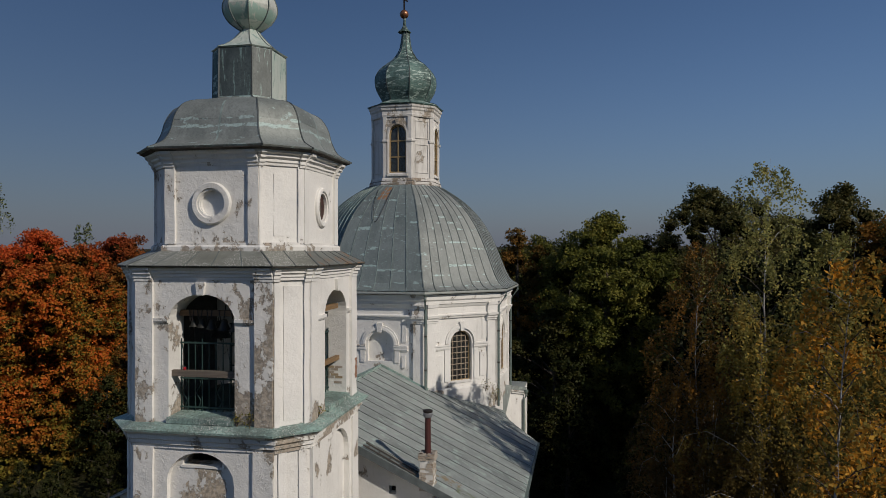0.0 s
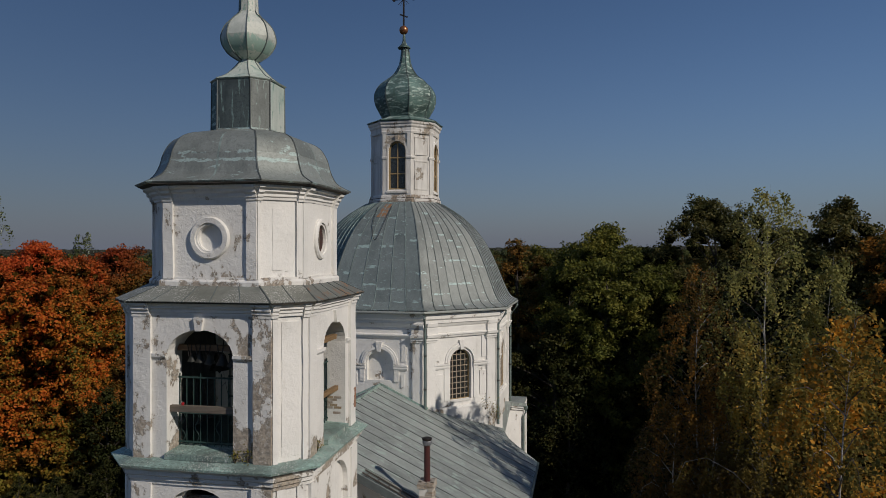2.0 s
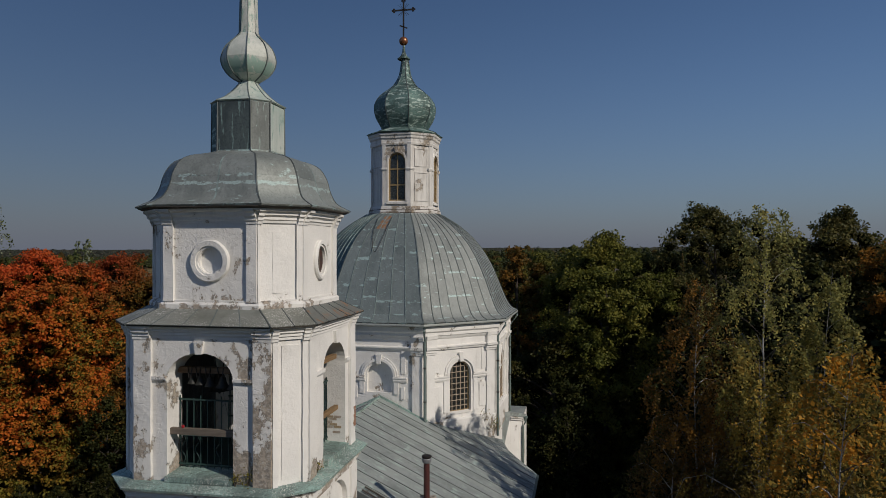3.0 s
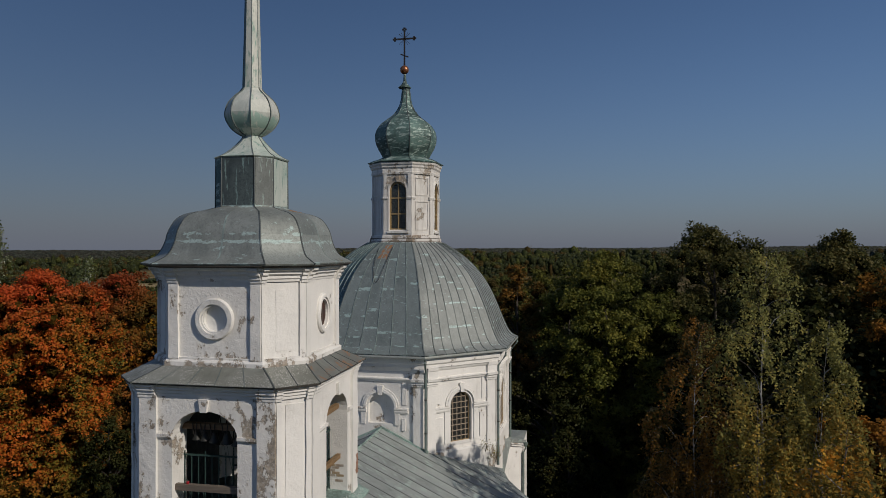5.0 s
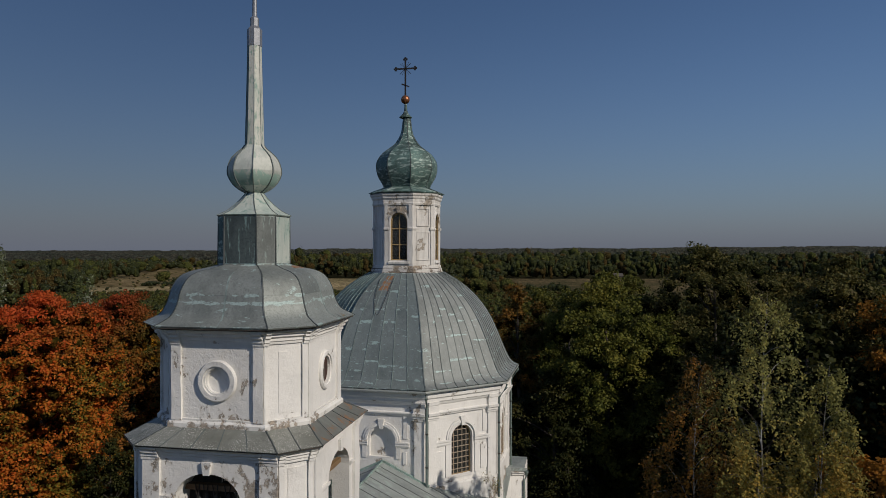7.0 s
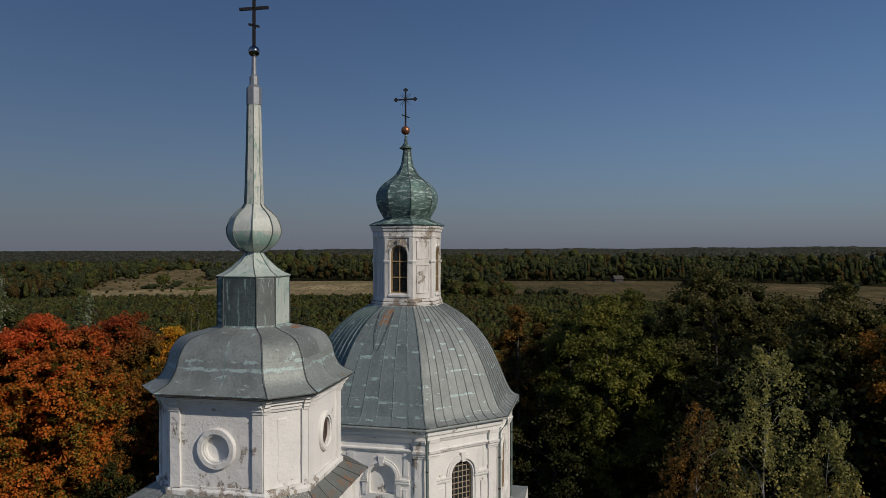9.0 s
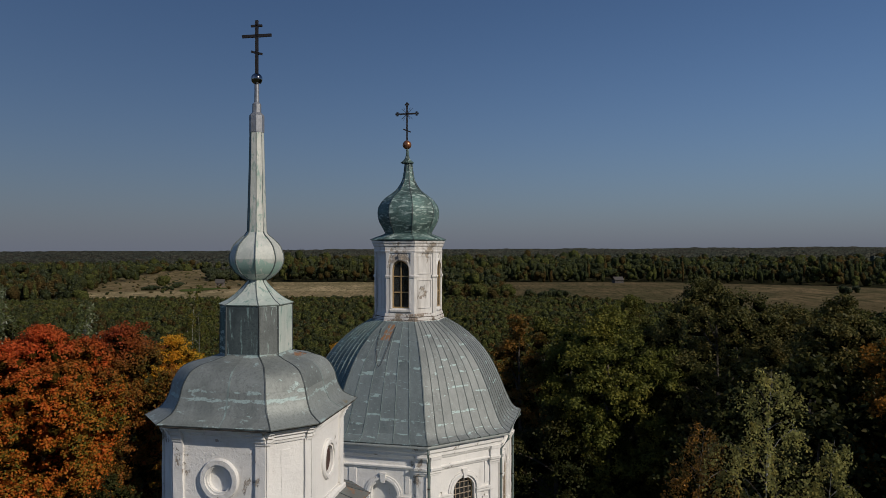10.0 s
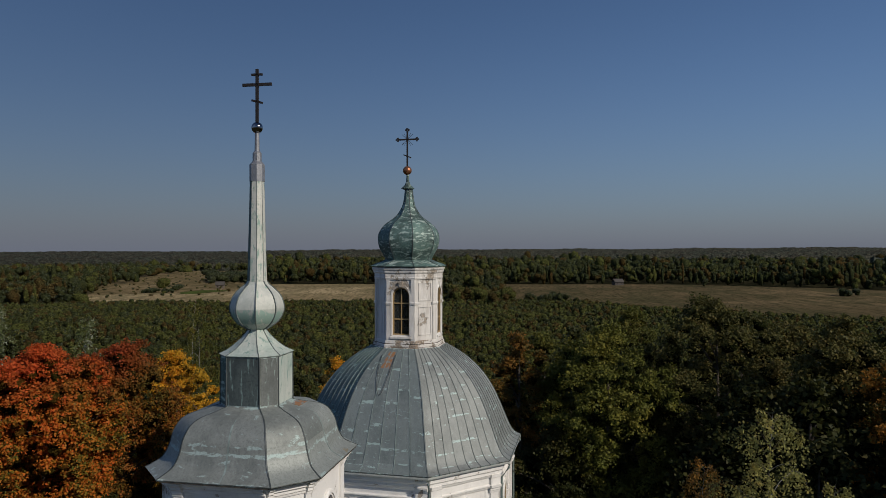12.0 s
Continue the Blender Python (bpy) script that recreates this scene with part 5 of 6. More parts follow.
# ---------------------------------------------------------------- refectory between tower and dome
REFECT = pose(-5.69, 20.31, 0, 0, 0, TURN - 1.0)
refectory = empty("refectory", REFECT, "long low refectory with a greenish grey seamed gable roof", "building")
SLOPE = 0.467
RZ, XE, Y0R, Y1R = 11.32, 7.48, 3.45, 14.2
for sx in (-1, 1):
    bm = B()
    e = RZ - SLOPE * XE
    hexa(bm, [(0, Y0R, RZ - 0.06), (sx * XE, Y0R, e - 0.06), (sx * XE, Y1R, e - 0.06), (0, Y1R, RZ - 0.06),
              (0, Y0R, RZ), (sx * XE, Y0R, e), (sx * XE, Y1R, e), (0, Y1R, RZ)])
    roof = part("roof", bm, ROOF_GREEN, refectory, "greenish grey sheet roof slope with standing seams")
    n = 14 if sx > 0 else 6
    for i in range(n):
        ya, yb = Y0R + (Y1R - Y0R) * i / n, Y0R + (Y1R - Y0R) * (i + 1) / n
        cuts = [0.02] + [XE * (0.3 + 0.02 * (i % 3)), XE * (0.66 - 0.03 * (i % 2))] + [XE - 0.01]
        for xa, xb in zip(cuts, cuts[1:]):
            lift = random.uniform(0.008, 0.02)
            bm = B()
            za, zb = RZ - SLOPE * xa, RZ - SLOPE * xb
            hexa(bm, [(sx * xa, ya + 0.004, za), (sx * xb, ya + 0.004, zb), (sx * xb, yb - 0.004, zb), (sx * xa, yb - 0.004, za),
                      (sx * xa, ya + 0.004, za + lift), (sx * xb, ya + 0.004, zb + lift), (sx * xb, yb - 0.004, zb + lift), (sx * xa, yb - 0.004, za + lift)])
            part("roof_panel", bm, ROOF_GREEN, roof)
        bm = B()
        jog = random.uniform(-0.03, 0.03)
        bar(bm, (sx * 0.02, ya + jog, RZ + 0.02), (sx * XE, ya - jog, e + 0.018), 0.016, 0.012)
        part("seam", bm, SEAM, roof)
    if sx > 0:
        # the slope runs on beside the drum
        for ya, yb in ((14.2, 14.8), (14.8, 15.4), (15.4, 16.0), (16.0, 16.5)):
            right = [7.48 - 1.4 * (y - 14.2) if y < 15.2 else 6.08 - 0.40 * (y - 15.2) for y in (ya, yb)]
            left = [y - 10.95 for y in (ya, yb)]
            bm = B()
            pts = [(left[0], ya + 0.004), (right[0], ya + 0.004), (right[1], yb - 0.004), (left[1], yb - 0.004)]
            hexa(bm, [(x, y, RZ - SLOPE * x - 0.05) for x, y in pts] + [(x, y, RZ - SLOPE * x + 0.015) for x, y in pts])
            part("roof_panel", bm, ROOF_GREEN, roof)
            bm = B()
            bar(bm, (left[0], ya, RZ - SLOPE * left[0] + 0.02), (right[0], ya, RZ - SLOPE * right[0] + 0.018), 0.016, 0.012)
            part("seam", bm, SEAM, roof)
        for xc, yc, rx, ry, mt, lab in ((5.0, 4.7, 0.42, 0.30, STAIN_OCHRE, "ochre stain beside the chimney"), (5.9, 4.3, 0.5, 0.25, STAIN_MOSS, "mossy stain beside the chimney")):
            bm = B()
            low, top = [], []
            for i in range(22):
                t = 2 * math.pi * i / 22
                k = 1 + 0.9 * noise.noise(Vector((3 * math.cos(t), 3 * math.sin(t), xc)))
                x, y = xc + rx * k * math.cos(t), yc + ry * k * math.sin(t)
                low.append(bm.verts.new((x, y, RZ - SLOPE * x + 0.01)))
                top.append(bm.verts.new((x, y, RZ - SLOPE * x + 0.026)))
            bm.faces.new(top)
            for i in range(22):
                j = (i + 1) % 22
                bm.faces.new((low[i], low[j], top[j], top[i]))
            part("stain", bm, mt, roof, lab)
    bm = B()
    box(bm, min(0.4 * sx, sx * 7.1), max(0.4 * sx, sx * 7.1), 3.75, 14.1, 0, 6.6)
    part("wall", bm, PL_MID, refectory)
    bm = B()
    box(bm, min(sx * (XE - 0.02), sx * (XE + 0.1)), max(sx * (XE - 0.02), sx * (XE + 0.1)), Y0R, Y1R, e - 0.14, e - 0.02)
    part("gutter", bm, PIPE_GREEN, refectory)
bm = B()
bar(bm, (0, Y0R, RZ + 0.03), (0, Y1R, RZ + 0.03), 0.12, 0.06)
part("ridge_cap", bm, LEDGE, refectory, "green ridge capping")
for sx in (-1, 1):
    bm = B()
    bar(bm, (0, Y1R - 0.86, RZ + 0.06), (sx * 2.35, Y1R - 0.86, RZ + 0.06 - 2.35 * SLOPE), 0.10, 0.10)
    part("flashing", bm, LEDGE, refectory, "green flashing against the drum")
# gable wall towards the tower
Fg = Face(5.0, 20.0, 0)
Fg.mid, Fg.u, Fg.n, Fg.half = Vector((0, 3.72, 0)), Vector((1, 0, 0)), Vector((0, -1, 0)), 7.1
bm = B()
out = [(-7.1, 0), (7.1, 0), (7.1, RZ - SLOPE * 7.1 - 0.1), (0, RZ - 0.1), (-7.1, RZ - SLOPE * 7.1 - 0.1)]
holes = [(3.18, 8.72), (3.42, 8.72), (3.42, 9.0), (3.18, 9.0)]
sides = []
for w in (0.0, -0.35):
    edges, rings = [], []
    for lp in (out, holes):
        vs = [bm.verts.new(Fg.at(u, w, z)) for u, z in lp]
        rings.append(vs)
        edges += [bm.edges.new((vs[i], vs[(i + 1) % len(vs)])) for i in range(len(vs))]
    bmesh.ops.triangle_fill(bm, use_beauty=True, use_dissolve=False, edges=edges)
    sides.append(rings)
for ra, rb in zip(*sides):
    for i in range(len(ra)):
        j = (i + 1) % len(ra)
        bm.faces.new((ra[i], ra[j], rb[j], rb[i]))
part("wall", bm, PL_CLEAN, refectory, "whitewashed gable wall")
bm = B()
slab(bm, Fg, 3.1, 3.5, 8.6, 9.1, -0.62, -0.4)
part("shutter", bm, IRON, refectory)
bm = B()
hexa(bm, [(1.6, Y0R - 0.02, RZ - SLOPE * 1.6 + 0.02), (6.8, Y0R - 0.02, RZ - SLOPE * 6.8 + 0.02), (6.8, Y0R - 0.12, RZ - SLOPE * 6.8 - 0.16), (1.6, Y0R - 0.12, RZ - SLOPE * 1.6 - 0.16),
          (1.6, Y0R + 0.02, RZ - SLOPE * 1.6 + 0.05), (6.8, Y0R + 0.02, RZ - SLOPE * 6.8 + 0.05), (6.8, Y0R - 0.08, RZ - SLOPE * 6.8 - 0.14), (1.6, Y0R - 0.08, RZ - SLOPE * 1.6 - 0.14)])
part("fascia", bm, SEAM, refectory, "dark sheet verge")
# stove chimney at the verge
chimney = empty("chimney", REFECT @ pose(4.52, 3.75, 0), "pale crumbling brick chimney with a dark red metal flue", "chimney")
rng = random.Random(4)
z = 8.95
row = 0
while z < 10.12:
    wid = 0.225 if z < 9.9 else 0.255
    for i in range(8):
        ang = i // 2
        t = (-0.5 + (i % 2)) * wid + (0.5 if row % 2 else -0.5) * 0.03
        cx, cy = ((t, -wid + 0.06), (wid - 0.06, t), (-t, wid - 0.06), (-wid + 0.06, -t))[ang]
        hx, hy = ((wid / 2 - 0.006, 0.06), (0.06, wid / 2 - 0.006))[ang % 2]
        bm = B()
        j = rng.uniform(-0.022, 0.022)
        box(bm, cx - hx + j, cx + hx + j, cy - hy + j, cy + hy + j, z + 0.006, z + 0.072)
        part("brick", bm, rng.choice((BRICK_PALE, BRICK_PALE, BRICK_WORN)), chimney)
    z += 0.078
    row += 1
bm = B()
box(bm, -0.222, 0.222, -0.222, 0.222, 8.6, 10.14)
part("core", bm, PL_MID, chimney, "mortar core")
bm = B()
turned(bm, [(0.105, 10.05), (0.10, 11.5)], 16)
part("flue", bm, PIPE_RED, chimney, "dark red metal flue")
bm = B()
turned(bm, [(0.125, 11.36), (0.15, 11.4), (0.165, 11.5), (0.15, 11.52)], 16)
part("flue_collar", bm, STEEL, chimney, "pale galvanised collar")
bm = B()
turned(bm, [(0.12, 11.5), (0.17, 11.56), (0.17, 11.6), (0.12, 11.62)], 16)
part("flue_cap", bm, IRON, chimney)
# timber roof ladder lying by the verge
ladder = empty("roof_ladder", REFECT, "old timber roof ladder lying along the verge", "ladder")
for dy in (0.0, 0.3):
    bm = B()
    bar(bm, (2.3, 3.62 + dy, RZ - SLOPE * 2.3 + 0.10), (4.15, 3.62 + dy, RZ - SLOPE * 4.15 + 0.06), 0.045, 0.05)
    part("rail", bm, WOOD_DARK, ladder)
for i in range(5):
    x = 2.45 + 0.38 * i
    bm = B()
    bar(bm, (x, 3.56, RZ - SLOPE * x + 0.08), (x, 3.98, RZ - SLOPE * x + 0.08), 0.025, 0.03)
    part("rung", bm, WOOD_DARK, ladder)

# ---------------------------------------------------------------- land
def sheet(name, xs, ys, height, material, label, category):
    bm = B()
    g = [[bm.verts.new((x, y, height(x, y))) for x in xs] for y in ys]
    for i in range(len(ys) - 1):
        for j in range(len(xs) - 1):
            bm.faces.new((g[i][j], g[i][j + 1], g[i + 1][j + 1], g[i + 1][j]))
    ob = part(name, bm, material, None)
    return tagged(ob, label, category, kind="structure")


def ground_height(x, y):
    d = math.hypot(x, y)
    h = 0.0
    if d > 900:
        k = min(1.0, (d - 900) / 2500)
        h += k * (7 + 12 * noise.noise(Vector((x / 1100, y / 1100, 7.3))) + 8 * noise.noise(Vector((x / 400, y / 400, 2.3))) + (4 if x > 0 else 6) * x / 2500)
    return h


lattice = sorted({s * v for v in (0, 20, 50, 100, 160, 240, 340, 460, 600, 800, 1050, 1400, 1800, 2300, 2900, 3600, 4400, 5200) for s in (-1, 1)})
sheet("ground", lattice, lattice, ground_height, GROUND, "dark woodland and grass ground reaching the horizon", "ground")


def field(outline, material, label, z):
    bm = B()
    pts = []
    n = len(outline)
    for i in range(n):
        (x0, y0), (x1, y1) = outline[i], outline[(i + 1) % n]
        steps = max(2, int(math.hypot(x1 - x0, y1 - y0) / 14))
        for s in range(steps):
            t = s / steps
            x, y = x0 + (x1 - x0) * t, y0 + (y1 - y0) * t
            j = noise.noise_vector(Vector((x / 20, y / 20, z))) * 6
            pts.append(bm.verts.new((x + j.x, y + j.y, z)))
    f = bm.faces.new(pts)
    bmesh.ops.triangulate(bm, faces=[f])
    ob = part("field", bm, material, None)
    return tagged(ob, label, "field", kind="structure")


def at_px(x, d):
    return ((x - 784) / 1219 * d, d)


field([at_px(120, 250), at_px(690, 250), at_px(700, 500), at_px(480, 505), at_px(455, 640), at_px(430, 1000), at_px(350, 960), at_px(245, 560), at_px(130, 380)],
      GRASS_FIELD, "dry straw coloured meadow between the woods", 0.12)
field([at_px(90, 365), at_px(170, 380), at_px(250, 398), at_px(330, 404), at_px(420, 425), at_px(480, 445), at_px(480, 520), at_px(460, 640), at_px(440, 1000), at_px(325, 980), at_px(215, 560)],
      SCRUB_MEADOW, "rough brown meadow with scattered scrub", 0.24)
field([at_px(312, 388), at_px(345, 392), at_px(410, 420), at_px(360, 424), at_px(325, 408)],
      PASTURE, "strip of green pasture in the dry meadow", 0.34)
field([at_px(850, 300), at_px(885, 505), at_px(1200, 495), at_px(1480, 450), at_px(1640, 400), at_px(1680, 200), at_px(1300, 210), at_px(1000, 240)],
      GRASS_BROWN, "brown dry meadow between the woods", 0.13)

# ---------------------------------------------------------------- trees
RN = np.random.default_rng(7)


def leaf_quads(pos, size, rn, droop=0.0, out=None, pull=0.9):
    """Small folded leaves at the given places, facing at random, a little outwards."""
    n = len(pos)
    nrm = rn.normal(size=(n, 3))
    nrm[:, 2] += 0.7
    if out is not None:
        nrm += out * pull
    nrm /= np.linalg.norm(nrm, axis=1, keepdims=True)
    t = rn.normal(size=(n, 3))
    t[:, 2] -= droop
    t -= nrm * (t * nrm).sum(1, keepdims=True)
    t /= np.linalg.norm(t, axis=1, keepdims=True) + 1e-9
    b = np.cross(nrm, t)
    s = (size * rn.uniform(0.6, 1.25, (n, 1)))
    return np.stack([pos - t * s * 0.5, pos + b * s * 0.36 + nrm * s * 0.1, pos + t * s * 0.55, pos - b * s * 0.36 + nrm * s * 0.1], axis=1)


def crown_lobes(rn, m, rx, z0, z1, belly, rough, lobe, cone):
    """Boughs of a crown as round lobes (x, y, z, radius), set under an uneven envelope."""
    seed = Vector(rn.uniform(0, 50, 3))
    out = []
    for i in range(m):
        h = ((i + rn.uniform(0.1, 0.9)) / m) ** 0.9
        if h < belly:
            w = 0.76 + 0.24 * (h / belly) ** 0.7
        else:
            x = (h - belly) / (1 - belly)
            w = (1 - cone) * (1 - x ** 2.4) ** 0.6 + cone * (1 - x) ** 0.8
        a = i * 2.399963 + rn.uniform(-0.7, 0.7)
        d = Vector((math.cos(a), math.sin(a), 2.2 * h))
        wob = 1 + rough * noise.noise(d * 1.5 + seed) + 0.6 * rough * noise.noise(d * 3.3 + seed)
        s = lobe * rn.uniform(0.7, 1.25) * (0.72 + 0.28 * w)
        r = max(0.0, rx * max(w, 0.08) * wob - s) * (rn.uniform(0.82, 1.0) if i % 4 else rn.uniform(0.1, 0.7))
        x, y = r * math.cos(a), r * math.sin(a)
        top = z1 - s * 0.85 - 0.10 * (z1 - z0) * max(0.0, 0.4 + 1.2 * noise.noise(Vector((x, y, 0)) * (2.0 / rx) + seed))
        out.append((x, y, z0 + (top - z0) * h, s))
    return np.array(out)


def make_tree(rn, height, rx, base, lobes, leaves, size, lobe, leaf_mat, bark, label, category="tree", belly=0.42, trunk_r=0.28, limbs=14, group="trees round the church", rough=0.3, cone=0.0, flat=0.85):
    """A broadleaved tree: tapered trunk with limbs, and a crown of many small leaves gathered in boughs."""
    thing = empty("tree", Matrix.Identity(4), label, category, group)
    lb = crown_lobes(rn, lobes, rx, base, height, belly, rough, lobe, cone)
    bm = B()
    top = height * 0.84
    line = [(0.25 * math.sin(3 * t), 0.2 * math.sin(4 * t + 1), top * t) for t in (0, 0.15, 0.3, 0.5, 0.7, 0.85, 1.0)]
    tube(bm, line, [trunk_r * (1.15 - t) for t in (0, 0.15, 0.3, 0.5, 0.7, 0.85, 1.08)], 8)
    part("trunk", bm, bark, thing)
    for i in range(limbs):
        tip = lb[int(rn.integers(len(lb)))]
        t = max(0.15, min(0.9, (tip[2] - rx * 0.45) / top))
        s = Vector((0.25 * math.sin(3 * t), 0.2 * math.sin(4 * t + 1), top * t))
        e = Vector(tip[:3])
        m = s.lerp(e, 0.5) + Vector((0, 0, 0.04 * (e - s).length))
        bm = B()
        tube(bm, [s, s.lerp(m, 0.5), m, m.lerp(e, 0.5), e], [trunk_r * x for x in (0.34, 0.26, 0.19, 0.11, 0.03)], 5)
        part("limb", bm, bark, thing)
    # twigs: small tufts over the upper and outer side of every bough
    per = max(6, int(26 * (lobe / 1.5) ** 2))
    k = np.repeat(np.arange(len(lb)), per)
    d = rn.normal(size=(len(k), 3))
    d[:, 2] = np.where(d[:, 2] < -0.5, -d[:, 2], d[:, 2])
    away = lb[k, :3] - np.array([0, 0, base + (height - base) * 0.4])
    away /= np.linalg.norm(away, axis=1, keepdims=True) + 1e-6
    d += away * 0.5
    d /= np.linalg.norm(d, axis=1, keepdims=True)
    tuft = lb[k, :3] + d * lb[k, 3:4] * rn.uniform(0.35, 1.4, (len(k), 1)) * np.array([1, 1, flat])
    n = max(3, leaves // len(k))
    j = np.repeat(np.arange(len(k)), n)
    spread = rn.normal(size=(len(j), 3))
    spread /= np.linalg.norm(spread, axis=1, keepdims=True)
    pos = tuft[j] + spread * (lobe * 0.40 * rn.uniform(0.2, 1.0, (len(j), 1)) ** 0.6) * np.array([1, 1, 0.7])
    cr = new("crown", mesh_from_quads("crown", leaf_quads(pos, size, rn, 0, d[j] * 0.7 + spread * 0.5, 0.9), leaf_mat))
    cr.parent = thing
    # solid bough cores, coloured dark like the shaded inside of a crown
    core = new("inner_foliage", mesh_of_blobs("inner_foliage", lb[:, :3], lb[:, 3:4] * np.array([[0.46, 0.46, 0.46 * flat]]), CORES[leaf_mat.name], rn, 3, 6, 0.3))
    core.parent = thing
    return thing


def make_birch(rn, height, spread, branches, leaves, size, leaf_mat, label, stems=2, low=0.2, trunk_r=0.12, group="birches by the church"):
    """A birch: slim pale stems, thin arching limbs and leaves hanging in strands."""
    thing = empty("tree", Matrix.Identity(4), label, "tree", group)
    strands = []
    for st in range(stems):
        hh = height * (1.0 if st == 0 else rn.uniform(0.72, 0.86))
        ang = rn.uniform(0, 2 * math.pi)
        lean = (0.01 if st == 0 else rn.uniform(0.06, 0.11)) * hh
        def stem(t):
            return Vector((lean * math.cos(ang) * t ** 1.3 + 0.28 * math.sin(7 * t + st) * t, lean * math.sin(ang) * t ** 1.3 + 0.12 * math.cos(6 * t), hh * t))
        ts = [0, 0.1, 0.2, 0.32, 0.45, 0.6, 0.75, 0.88, 1.0]
        bm = B()
        tube(bm, [stem(t) for t in ts], [trunk_r * (0.9 if st else 1.1) * (1.03 - t) ** 1.35 for t in ts], 7)
        part("trunk", bm, BARK_BIRCH, thing)
        for i in range(branches // stems):
            t = low + (0.985 - low) * ((i + 0.5) / (branches // stems)) ** 0.9
            a = i * 2.399963 + rn.uniform(-0.6, 0.6)
            ln = (spread * (1 - t) ** 0.55 * rn.uniform(0.3, 1.25) + 0.2)
            s0 = stem(t)
            d = Vector((math.cos(a), math.sin(a), 0))
            up = rn.uniform(0.7, 1.5)
            pts = [s0, s0 + d * ln * 0.3 + Vector((0, 0, ln * 0.30 * up)), s0 + d * ln * 0.62 + Vector((0, 0, ln * 0.46 * up)),
                   s0 + d * ln * 0.88 + Vector((0, 0, ln * 0.38 * up)), s0 + d * ln + Vector((0, 0, ln * 0.12 * up - 0.1))]
            bm = B()
            r = max(0.009, trunk_r * 0.24 * (1 - t) + 0.009)
            tube(bm, pts, [r, r * 0.75, r * 0.5, r * 0.3, r * 0.15], 4)
            part("limb", bm, BARK_BIRCH if i % 5 == 0 else BARK, thing)
            for j in range(int(7 + 9 * ln)):
                u = rn.uniform(0.3, 1.0) * 3.999
                k = int(u)
                p = pts[k].lerp(pts[k + 1], u - k)
                drop = rn.uniform(0.15, 0.55 + 0.62 * ln)
                side = rn.normal(size=2) * 0.16
                strands.append((p.x, p.y, p.z, side[0], side[1], drop))
    st = np.array(strands)
    per = max(4, leaves // len(st))
    idx = np.repeat(np.arange(len(st)), per)
    f = rn.uniform(0, 1, len(idx))
    pos = st[idx, :3].copy()
    pos[:, 0] += st[idx, 3] * f
    pos[:, 1] += st[idx, 4] * f
    pos[:, 2] -= st[idx, 5] * f
    pos += rn.normal(size=pos.shape) * 0.06
    out = rn.normal(size=pos.shape)
    cr = new("crown", mesh_from_quads("crown", leaf_quads(pos, size, rn, 1.0, out * 0.4), leaf_mat))
    cr.parent = thing
    return thing


MAPLE_RED = leaf_material("leaves_maple_red_orange", [(0.065, 0.095, 0.02), (0.22, 0.155, 0.022), (0.51, 0.175, 0.024), (0.59, 0.12, 0.022), (0.59, 0.215, 0.027)], (0.66, 0.085, 0.03), 12.5, 18.0, 0.35, 0.28, low=((0.17, 0.20, 0.03), 2.0, 6.0))
MAPLE_DARK = leaf_material("leaves_maple_dark_red", [(0.06, 0.07, 0.016), (0.15, 0.095, 0.018), (0.28, 0.105, 0.018), (0.33, 0.075, 0.022)], (0.36, 0.05, 0.022), 13.0, 18.0, 0.3, 0.3)
MAPLE_GOLD = leaf_material("leaves_maple_gold", [(0.26, 0.19, 0.025), (0.50, 0.29, 0.024), (0.66, 0.31, 0.022), (0.62, 0.22, 0.02)], None, 0, 1, 0.3, 0.35)
MAPLE_RUSSET = leaf_material("leaves_russet", [(0.05, 0.055, 0.016), (0.10, 0.075, 0.018), (0.19, 0.09, 0.018), (0.24, 0.11, 0.02)], None, 0, 1, 0.25, 0.3)
MAPLE_ORANGE = leaf_material("leaves_maple_orange", [(0.10, 0.07, 0.016), (0.21, 0.105, 0.018), (0.32, 0.135, 0.02), (0.38, 0.165, 0.022)], None, 0, 1, 0.3, 0.3)
LINDEN = leaf_material("leaves_linden_green", [(0.052, 0.063, 0.014), (0.098, 0.107, 0.02), (0.145, 0.142, 0.026), (0.21, 0.18, 0.032)], None, 0, 1, 0.25, 0.25)
DARK_GREEN = leaf_material("leaves_dark_green", [(0.036, 0.043, 0.013), (0.066, 0.069, 0.019), (0.105, 0.093, 0.027), (0.15, 0.11, 0.03)], None, 0, 1, 0.2, 0.2)
# darker copy of DARK_GREEN, so yard trees look shaded by their colour
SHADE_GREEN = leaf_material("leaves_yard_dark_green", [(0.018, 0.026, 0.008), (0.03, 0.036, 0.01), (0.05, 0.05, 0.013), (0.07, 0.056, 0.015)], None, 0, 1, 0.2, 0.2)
# low hue: rusty leaves together with the shade of the lower crown
BIRCH_L = leaf_material("leaves_birch_mixed", [(0.06, 0.065, 0.02), (0.15, 0.145, 0.04), (0.27, 0.23, 0.058), (0.41, 0.28, 0.055), (0.50, 0.26, 0.038)], (0.42, 0.41, 0.14), 12.5, 18.0, 0.35, 0.4, 0.08, low=((0.13, 0.08, 0.024), 8.5, 14.0))
BIRCH_BRIGHT = leaf_material("leaves_birch_yellow_orange", [(0.06, 0.065, 0.02), (0.17, 0.14, 0.036), (0.42, 0.25, 0.045), (0.64, 0.27, 0.03), (0.66, 0.38, 0.055)], None, 0, 1, 0.4, 0.9, 0.08)
